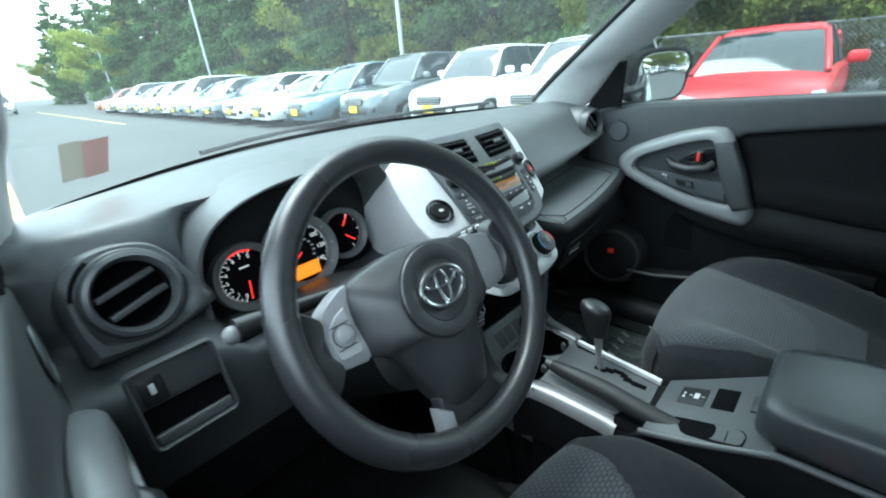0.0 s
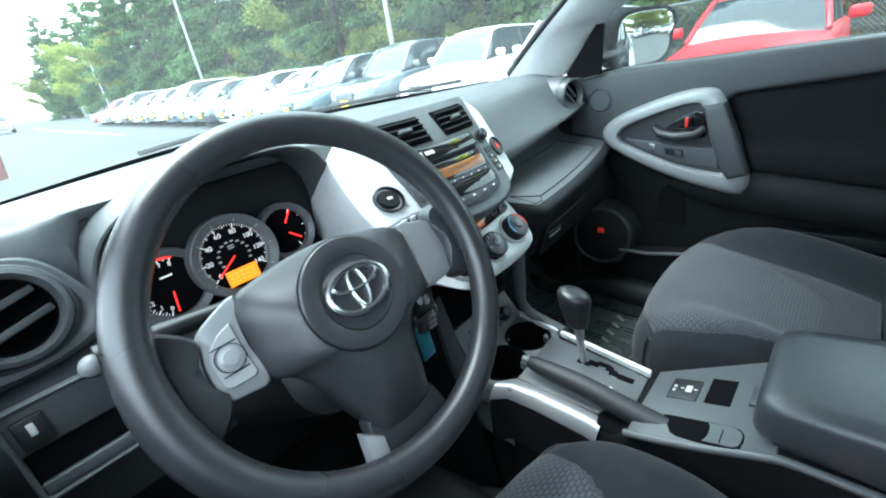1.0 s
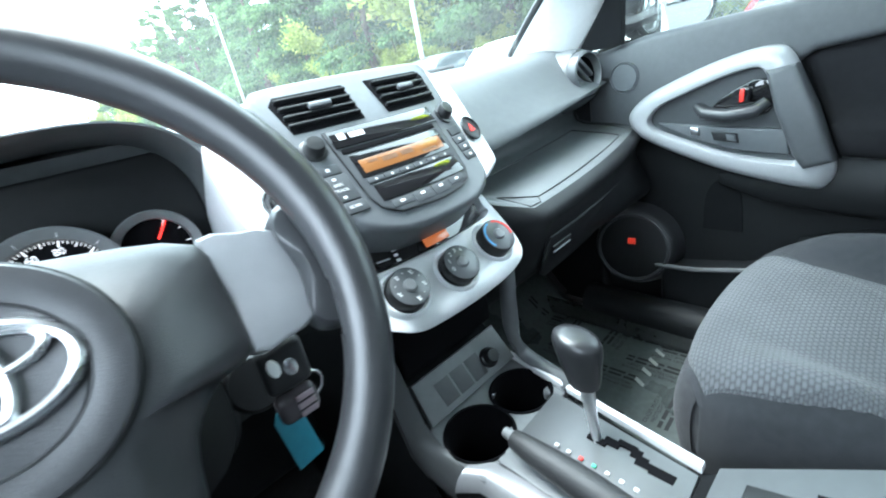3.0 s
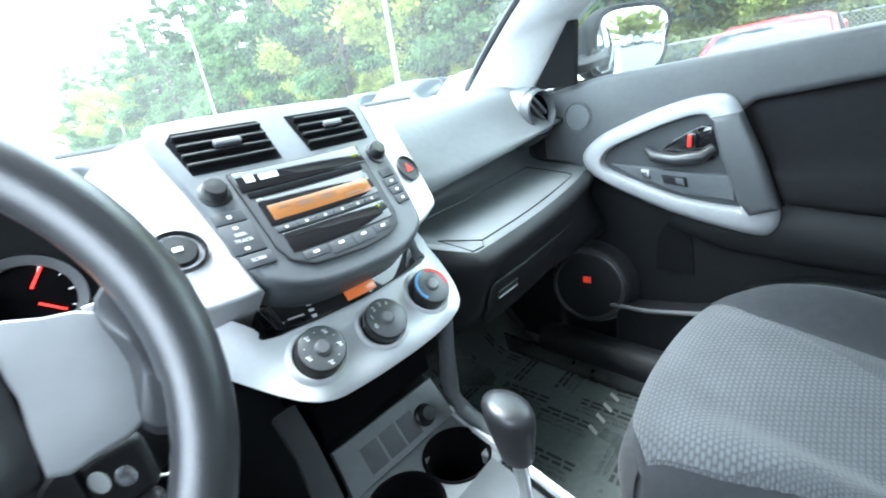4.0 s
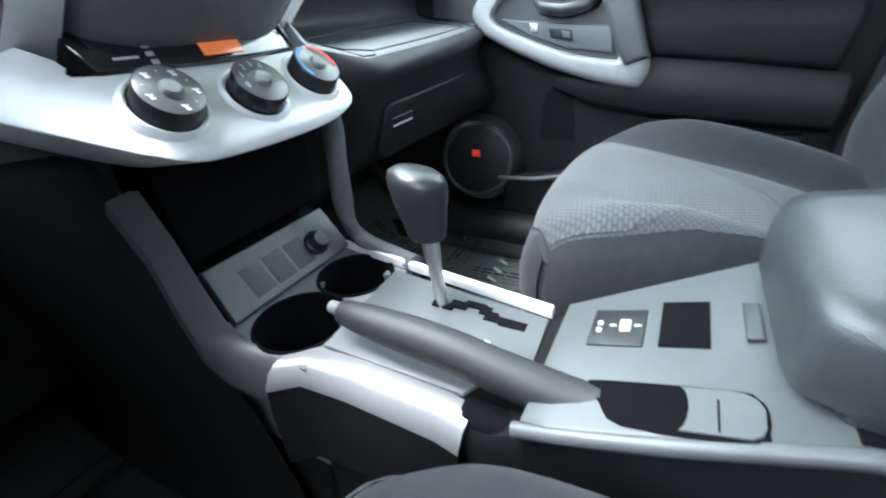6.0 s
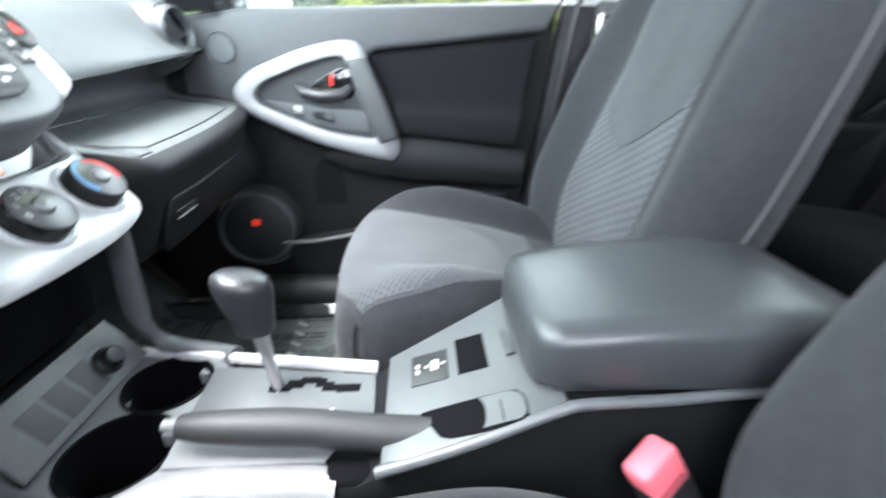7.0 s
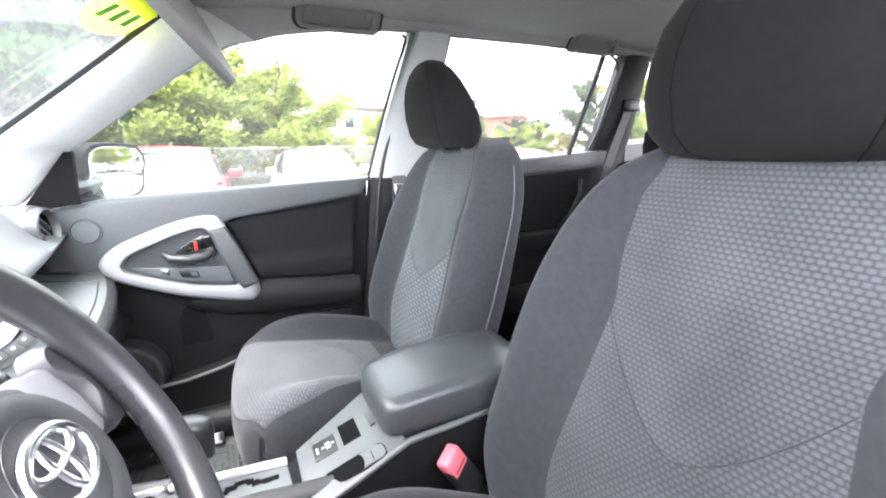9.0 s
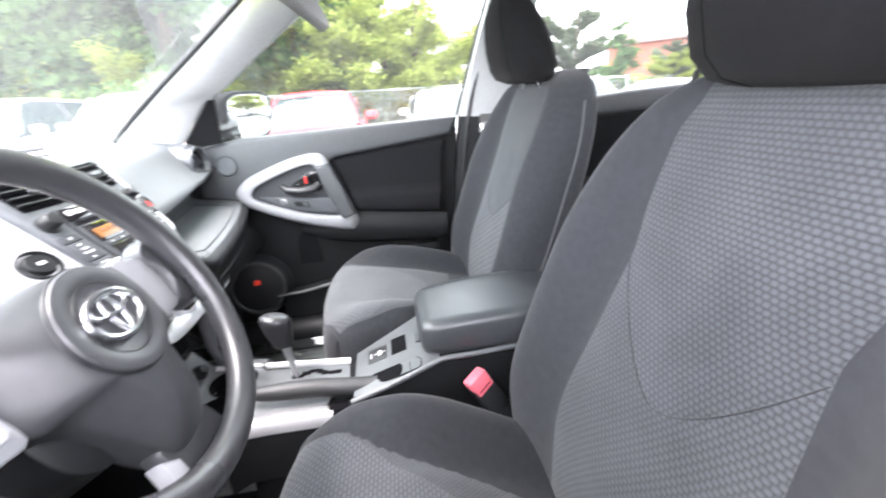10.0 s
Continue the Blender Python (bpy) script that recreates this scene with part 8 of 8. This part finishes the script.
ground()
WHITE = (0.78, 0.79, 0.79)
SILV = (0.42, 0.45, 0.46)
ROW = [
    (-13.2, "suv", SILV, "silver parked estate car", 0.4), (-10.6, "sedan", WHITE, "white parked saloon car", 0.0), (-7.6, "sedan", WHITE, "white parked saloon car", 0.0), (-4.9, "wagon", SILV, "silver parked estate car", 0.4), (-1.75, "hatch", WHITE, "white parked hatchback", 0.0),
    (4.75, "suv", WHITE, "white parked off-road car", 0.0), (7.45, "suv", WHITE, "white parked off-road car", 0.0),
    (10.0, "suv", (0.13, 0.15, 0.165), "dark grey parked crossover", 0.3), (12.3, "wagon", (0.14, 0.20, 0.24), "blue-grey parked estate car", 0.3),
    (14.6, "sedan", WHITE, "white parked saloon car", 0.0), (16.9, "hatch", WHITE, "white parked hatchback", 0.0),
    (19.2, "sedan", (0.10, 0.12, 0.14), "dark parked saloon car", 0.3), (21.5, "hatch", (0.40, 0.46, 0.46), "pale green-grey parked hatchback", 0.3),
    (23.8, "sedan", (0.22, 0.27, 0.31), "grey-blue parked saloon car", 0.3), (26.2, "suv", WHITE, "white parked crossover", 0.0),
    (28.6, "sedan", SILV, "silver parked saloon car", 0.4), (31.0, "wagon", WHITE, "white parked estate car", 0.0), (33.5, "hatch", (0.2, 0.22, 0.24), "dark grey parked hatchback", 0.3),
    (36.0, "sedan", WHITE, "white parked saloon car", 0.0), (38.6, "suv", SILV, "silver parked crossover", 0.4), (41.2, "sedan", WHITE, "white parked saloon car", 0.0), (44.0, "hatch", (0.45, 0.06, 0.05), "dark red parked hatchback", 0.2),
]
for y, kind, col, lab, met in ROW:
    near = 0.87 if y > 2 else 1.0
    parked_car(-0.29 + (y + 0.29) * near, kind, col, lab + " in the sales row", nx=-0.65 + (nose_x(y) + 0.65) * near, metal=met)
parked_car(0.85, "hatch", (0.62, 0.015, 0.025), "bright red parked car with its nose out in the lane", nx=5.35, metal=0.1)
for nx_, kind_, col_, lab_ in ((2.6, "suv", (0.5, 0.5, 0.5), "silver sport utility in the row behind the tail"), (5.2, "sedan", (0.05, 0.06, 0.08), "dark sedan in the row behind the tail"), (7.8, "hatch", (0.75, 0.75, 0.74), "white hatchback in the row behind the tail")):
    parked_car(-13.0, kind_, col_, lab_, nx=nx_, yaw=-90, plate=False)
parked_car(56.0, "suv", WHITE, "white delivery vehicle parked across the lane end", nx=1.0, yaw=90, metal=0.0, plate=False)


# ---- trees, fence, poles ----
def leaf_mat(name, a, b):
    m = bpy.data.materials.new(name)
    m.use_nodes = True
    nt = m.node_tree
    nt.nodes.clear()
    out = nt.nodes.new("ShaderNodeOutputMaterial")
    di = nt.nodes.new("ShaderNodeBsdfDiffuse")
    tr = nt.nodes.new("ShaderNodeBsdfTranslucent")
    ge = nt.nodes.new("ShaderNodeNewGeometry")
    ra = nt.nodes.new("ShaderNodeValToRGB")
    ra.color_ramp.elements[0].color, ra.color_ramp.elements[1].color = (*a, 1), (*b, 1)
    nt.links.new(ge.outputs["Random Per Island"], ra.inputs[0])
    oi = nt.nodes.new("ShaderNodeObjectInfo")
    hs = nt.nodes.new("ShaderNodeHueSaturation")
    mr = nt.nodes.new("ShaderNodeMapRange")
    mr.inputs[3].default_value, mr.inputs[4].default_value = 0.75, 1.25
    nt.links.new(oi.outputs["Random"], mr.inputs[0])
    nt.links.new(mr.outputs[0], hs.inputs["Value"])
    nt.links.new(ra.outputs[0], hs.inputs["Color"])
    nt.links.new(hs.outputs[0], di.inputs[0])
    nt.links.new(hs.outputs[0], tr.inputs[0])
    mx = nt.nodes.new("ShaderNodeMixShader")
    mx.inputs[0].default_value = 0.45
    nt.links.new(di.outputs[0], mx.inputs[1])
    nt.links.new(tr.outputs[0], mx.inputs[2])
    nt.links.new(mx.outputs[0], out.inputs[0])
    return m


BARK = mat("bark", (0.09, 0.065, 0.045), 0.95, grain=1.0, scale=40, var=0.3)
FIR = leaf_mat("fir_foliage", (0.05, 0.10, 0.045), (0.15, 0.23, 0.09))
BROAD = leaf_mat("broadleaf_foliage", (0.18, 0.225, 0.05), (0.36, 0.40, 0.11))
DRY = leaf_mat("dry_foliage", (0.12, 0.12, 0.05), (0.22, 0.17, 0.07))


def leaves_mesh(bm_pts, size, rnd):
    """Many small bent leaf sprays from centre points and directions."""
    verts, faces = [], []
    for p, d, s in bm_pts:
        d = d.normalized()
        side = d.cross(Vector((rnd.uniform(-1, 1), rnd.uniform(-1, 1), rnd.uniform(-0.4, 1)))).normalized()
        l, w = size * s * rnd.uniform(0.7, 1.4), size * s * rnd.uniform(0.3, 0.6)
        i = len(verts)
        verts += [p - side * w * 0.3, p + d * l * 0.5 - side * w, p + d * l + Vector((0, 0, -0.2 * l)), p + d * l * 0.5 + side * w]
        faces.append((i, i + 1, i + 2, i + 3))
    me = bpy.data.meshes.new("crown")
    me.from_pydata([tuple(v) for v in verts], [], faces)
    return me


def make_tree(name, label, h, rad, leaf, seed, conifer=True, n=9000, size=0.30, low=0.06):
    rnd = random.Random(seed)
    t = thing(name, (0, 0, 0), label, "tree", "trees")
    bm = B()
    k = 8
    bend = [(rnd.uniform(-0.1, 0.1), rnd.uniform(-0.1, 0.1)) for _ in range(k + 1)]
    P = [Vector((bend[i][0] * i * 0.2, bend[i][1] * i * 0.2, -0.1 + h * 0.95 * i / k)) for i in range(k + 1)]
    tube(bm, P, [max(0.02, 0.022 * h * (1 - i / k) ** 0.8 + 0.015) for i in range(k + 1)], 9)
    limbs = []
    nl = 46 if conifer else 26
    for i in range(nl):
        f = low + (0.96 - low) * (i + rnd.random()) / nl
        z = h * f
        a = rnd.uniform(0, 2 * math.pi)
        if conifer:
            ln = rad * (1 - f) ** 0.75 * rnd.uniform(0.65, 1.15) + 0.25
            d = Vector((math.cos(a), math.sin(a), rnd.uniform(-0.25, 0.2)))
        else:
            ln = rad * math.sin(math.pi * min(0.98, 0.18 + 0.8 * f)) * rnd.uniform(0.6, 1.15)
            d = Vector((math.cos(a), math.sin(a), rnd.uniform(0.1, 0.8)))
        p0 = Vector((0, 0, z * (1.0 if conifer else 0.8)))
        p1 = p0 + d * ln * 0.55
        p2 = p0 + d * ln + Vector((0, 0, -0.10 * ln if conifer else 0.05 * ln))
        limbs.append((p0, p1, p2, ln))
        tube(bm, [p0, p1, p2], [0.03 + 0.012 * ln, 0.02 + 0.006 * ln, 0.008], 5)
    part("trunk", bm, BARK, t)
    pts = []
    tot = sum(l[3] ** 1.3 for l in limbs)
    for p0, p1, p2, ln in limbs:
        for _ in range(int(n * ln ** 1.3 / tot)):
            u = rnd.random() ** 0.65
            c = p0.lerp(p1, u * 2) if u < 0.5 else p1.lerp(p2, u * 2 - 1)
            spread = (0.16 + 0.20 * u) * (0.5 + 0.35 * ln)
            o = Vector((rnd.gauss(0, 1), rnd.gauss(0, 1), rnd.gauss(-0.25 if conifer else 0, 0.6))) * spread * 0.55
            d = (p2 - p0).normalized() + Vector((rnd.uniform(-0.8, 0.8), rnd.uniform(-0.8, 0.8), rnd.uniform(-0.9, 0.3 if conifer else 0.7)))
            pts.append((c + o, d, rnd.uniform(0.6, 1.3)))
    me = leaves_mesh(pts, size, rnd)
    me.materials.append(leaf)
    ob = new("crown", me)
    ob.parent = t
    return t


def woods():
    rnd = random.Random(21)
    protos = [make_tree("conifer", "tall dark green fir tree behind the fence", 15.0, 3.8, FIR, 1, True, 20000, 0.21), make_tree("conifer", "tall ragged green cedar tree behind the fence", 13.0, 3.4, FIR, 2, True, 20000, 0.20, 0.03), make_tree("leafy_tree", "broad green leafy tree behind the fence", 11.0, 4.2, BROAD, 3, False, 18000, 0.19, 0.08)]
    small = make_tree("leafy_tree", "bright green bushy tree beside the lot", 5.2, 2.3, BROAD, 4, False, 20000, 0.105, 0.05)
    shrub = make_tree("shrub", "dry brownish shrub at the fence", 2.6, 1.5, DRY, 6, False, 6000, 0.09, 0.04)
    spots = []
    y = 3.6
    while y < 118:
        spots.append((rnd.uniform(14.5, 17.0) - (0.02 * y if y > 20 else 0), y, rnd.choice((0, 0, 1, 1, 2)), rnd.uniform(0.85, 1.2)))
        if rnd.random() < 0.75:
            spots.append((rnd.uniform(18.5, 23), y + rnd.uniform(-1, 1), rnd.choice((0, 1)), rnd.uniform(1.0, 1.35)))
        y += rnd.uniform(2.0, 3.0) if y < 40 else rnd.uniform(3.4, 4.6)
    used = set()
    for x, y, k, s in spots:
        m = Matrix.Translation((x, y, gz(x))) @ Matrix.Rotation(rnd.uniform(0, 6.28), 4, "Z") @ Matrix.Diagonal((s, s, s, 1))
        if k not in used:
            used.add(k)
            protos[k].matrix_basis = m
        else:
            protos_copy(protos[k], m)
    for i, (x, y, s) in enumerate(((14.2, 2.2, 1.0), (14.6, 0.2, 1.1), (14.2, -1.6, 0.95), (15.8, -0.6, 1.15), (14.0, 7.0, 0.75), (13.8, 10.5, 0.7), (13.9, 14.0, 0.8), (13.9, 18.0, 0.7), (13.8, 23.0, 0.8), (13.7, 29.0, 0.8), (33, -23.5, 0.85), (31.5, -25.5, 0.95), (27.5, -33, 1.2), (30, -36, 1.3), (28, -44, 1.4), (44, -25, 0.9), (37, -12.2, 1.15), (24, -52, 1.5), (18, -56, 1.4), (3, -25, 2.2), (7, -23, 2.0), (11, -24, 2.3), (15, -26, 2.3), (-22, 95, 1.6), (-30, 105, 1.8))):
        m = Matrix.Translation((x, y, gz(x))) @ Matrix.Rotation(i * 1.3, 4, "Z") @ Matrix.Diagonal((s, s, s, 1))
        if i == 0:
            small.matrix_basis = m
        else:
            protos_copy(small, m)
    grey = make_tree("leafy_tree", "grey-green broad tree beyond the lot", 9.4, 3.6, leaf_mat("grey_leaf", (0.085, 0.105, 0.07), (0.16, 0.185, 0.12)), 12, False, 24000, 0.2, 0.05)
    cone = make_tree("conifer", "small green cone-shaped conifer beyond the lot", 5.2, 1.5, FIR, 31, True, 9000, 0.14, 0.02)
    cone.matrix_basis = Matrix.Translation((25.0, -14.8, gz(25)))
    for i, (x, y, s) in enumerate(((37, -17.6, 1.0), (29.5, -30.5, 1.02), (34, -24.8, 0.6), (39, -28.2, 0.62), (39, -31.5, 0.66))):
        m = Matrix.Translation((x, y, gz(x))) @ Matrix.Rotation(i * 1.9, 4, "Z") @ Matrix.Diagonal((s, s, s, 1))
        if i == 0:
            grey.matrix_basis = m
        else:
            protos_copy(grey, m)
    for i, (x, y, s) in enumerate(((12.9, -1.6, 0.75), (13.0, -2.9, 0.8), (12.9, 0.3, 0.6), (27, -25, 1.2), (29, -31, 1.2), (26, -33, 1.0))):
        m = Matrix.Translation((x, y, gz(x))) @ Matrix.Rotation(i * 2.1, 4, "Z") @ Matrix.Diagonal((s, s, s, 1))
        if i == 0:
            shrub.matrix_basis = m
        else:
            protos_copy(shrub, m)
    # undergrowth under the wood, one dense leafy mass
    pts = []
    for _ in range(40000):
        y = rnd.uniform(2.5, 60) if rnd.random() < 0.8 else rnd.uniform(60, 115)
        x = rnd.uniform(13.2, 16.0)
        top = 1.6 + 1.5 * noise.noise(Vector((x * 0.5, y * 0.5, 0.3)))
        pts.append((Vector((x, y, gz(x) + rnd.uniform(0.05, max(0.4, top)))), Vector((rnd.uniform(-1, 0.4), rnd.uniform(-1, 1), rnd.uniform(-0.2, 1))), rnd.uniform(0.7, 1.4)))
    me = leaves_mesh(pts, 0.19, rnd)
    me.materials.append(BROAD)
    ob = new("undergrowth", me)
    tagged(ob, "dense green undergrowth along the fence", "bushes", kind="stuff")


def protos_copy(ob, m):
    return copy_thing(ob, m @ Matrix.Diagonal([1 / v for v in ob.scale] + [1]))


woods()


def fence():
    f = thing("chain_fence", (12.4, 20, 0), "galvanised chain-link fence with top rail behind the cars", "fence")
    ST = mat("galvanised", (0.42, 0.44, 0.44), 0.5, metal=0.6, var=0.1)
    for i in range(36):
        y = -8 + 3.0 * i
        bm = B()
        tube(bm, [(12.4, y, gz(12.4) - 0.05), (12.4, y, gz(12.4) + 1.72)], 0.03, 8)
        part("post", bm, ST, f)
    bm = B()
    tube(bm, [(12.4, -8, gz(12.4) + 1.68), (12.4, 97, gz(12.4) + 1.68)], 0.022, 8)
    part("top_rail", bm, ST, f)
    bm = B()
    verts, faces = [], []
    r = 0.0045
    for s in (1, -1):
        y = -8.0
        while y < 12.0:
            a, b = Vector((12.38, y, gz(12.4) + 0.04)), Vector((12.38, y + s * 1.62, gz(12.4) + 1.66))
            i = len(verts)
            for p in (a, b):
                verts += [p + Vector((r, 0, 0)), p + Vector((-r, r, 0)), p + Vector((-r, -r, 0))]
            faces += [(i, i + 1, i + 4, i + 3), (i + 1, i + 2, i + 5, i + 4), (i + 2, i, i + 3, i + 5)]
            y += 0.085
    me = bpy.data.meshes.new("chain_links")
    me.from_pydata([tuple(v) for v in verts], [], faces)
    me.materials.append(ST)
    ob = new("chain_links", me)
    ob.parent = f
    ob.matrix_parent_inverse = f.matrix_basis.inverted()
    ob["kind"] = "stuff"
    # far stretch with privacy slats
    for i in range(60):
        y = 30 + 1.05 * i
        bm = B()
        rbox(bm, 12.36, 12.38, y, y + 1.0, gz(12.4), gz(12.4) + 1.6, 0)
        part("slat_panel", bm, mat("grey_slats", (0.24, 0.25, 0.24), 0.7, var=0.2), f)


fence()


def light_pole(x, y, h, az=180):
    z0 = gz(x)
    h += z0
    p = thing("lot_light", (x, y, z0), "tall galvanised lot light pole with a flat lamp head", "street lamp", "lot lights")
    ST = mat("pole_steel", (0.50, 0.53, 0.55), 0.45, metal=0.3, var=0.08)
    bm = B()
    tube(bm, [(x, y, z0), (x, y, h * 0.5), (x, y, h)], [0.10, 0.085, 0.07], 12)
    part("pole", bm, ST, p)
    bm = B()
    lathe(bm, [(0.25, 0.0), (0.25, 0.5), (0.22, 0.55), (0.1, 0.56)], Matrix.Translation((x, y, z0)), 20)
    part("footing", bm, mat("concrete", (0.4, 0.4, 0.38), 0.9, grain=0.5, scale=50, var=0.15), p)
    bm = B()
    R = Matrix.Translation((x, y, h)) @ Matrix.Rotation(radians(az), 4, "Z")
    tube(bm, [R @ Vector((0, 0, -0.05)), R @ Vector((0.45, 0, 0.03))], 0.04, 8)
    part("arm", bm, ST, p)
    bm = B()
    rbox(bm, 0.3, 1.05, -0.2, 0.2, -0.02, 0.14, 0.04, 3, m=R)
    head = part("lamp_head", bm, ST, p)
    bm = B()
    rbox(bm, 0.36, 0.98, -0.15, 0.15, -0.035, -0.018, 0.004, 2, m=R)
    part("lamp_lens", bm, LAMP, head)


light_pole(11.6, 34.0, 8.1, 150)
light_pole(11.8, 13.6, 8.1, 150)
light_pole(11.4, 66.0, 8.1, 150)
light_pole(-4.0, 84.0, 10.0, 60)


# ---- distant buildings ----
def house(x, y, w, d, h, yaw, wall, roofc, label, rows=2, cols=5):
    b = thing("house", (x, y, gz(x)), label, "building")
    M = Matrix.Translation((x, y, gz(x))) @ Matrix.Rotation(radians(yaw), 4, "Z")
    bm = B()
    rbox(bm, -w / 2, w / 2, -d / 2, d / 2, -0.1, h, 0.02, 1, m=M)
    part("wall", bm, wall, b)
    bm = B()
    o = 0.5
    loft(bm, [[M @ Vector((sx * (w / 2 + o), yy, z)) for yy, z in ((-d / 2 - o, h - 0.05), (0, h + d * 0.22), (d / 2 + o, h - 0.05), (d / 2 + o, h - 0.25), (-d / 2 - o, h - 0.25))] for sx in (-1, 1)])
    part("roof", bm, roofc, b)
    for r in range(rows):
        for c in range(cols):
            cx = -w / 2 + w * (c + 0.5) / cols
            cz = h * (r + 0.5) / rows
            bm = B()
            rbox(bm, cx - w * 0.06, cx + w * 0.06, -d / 2 - 0.06, -d / 2 + 0.05, cz - 0.6, cz + 0.7, 0.02, 1, m=M)
            wf = part("window", bm, mat("window_frame_white", (0.7, 0.7, 0.68), 0.6, var=0.05), b)
            bm = B()
            rbox(bm, cx - w * 0.052, cx + w * 0.052, -d / 2 - 0.08, -d / 2 - 0.05, cz - 0.5, cz + 0.6, 0.0, 1, m=M)
            part("pane", bm, CARGLASS, wf)


house(45, -9.3, 9, 9, 6.0, -75, mat("pale_siding", (0.62, 0.58, 0.55), 0.8, var=0.06), mat("shingle_roof", (0.22, 0.16, 0.15), 0.9, grain=0.6, scale=20, var=0.2), "pale two-storey house beyond the lot")
house(56, -36.6, 6, 9, 6.6, -50, mat("red_brick", (0.32, 0.10, 0.07), 0.9, grain=0.5, scale=20, var=0.15), mat("shingle_roof", (0.22, 0.16, 0.15), 0.9), "low red brick building far behind the trees")
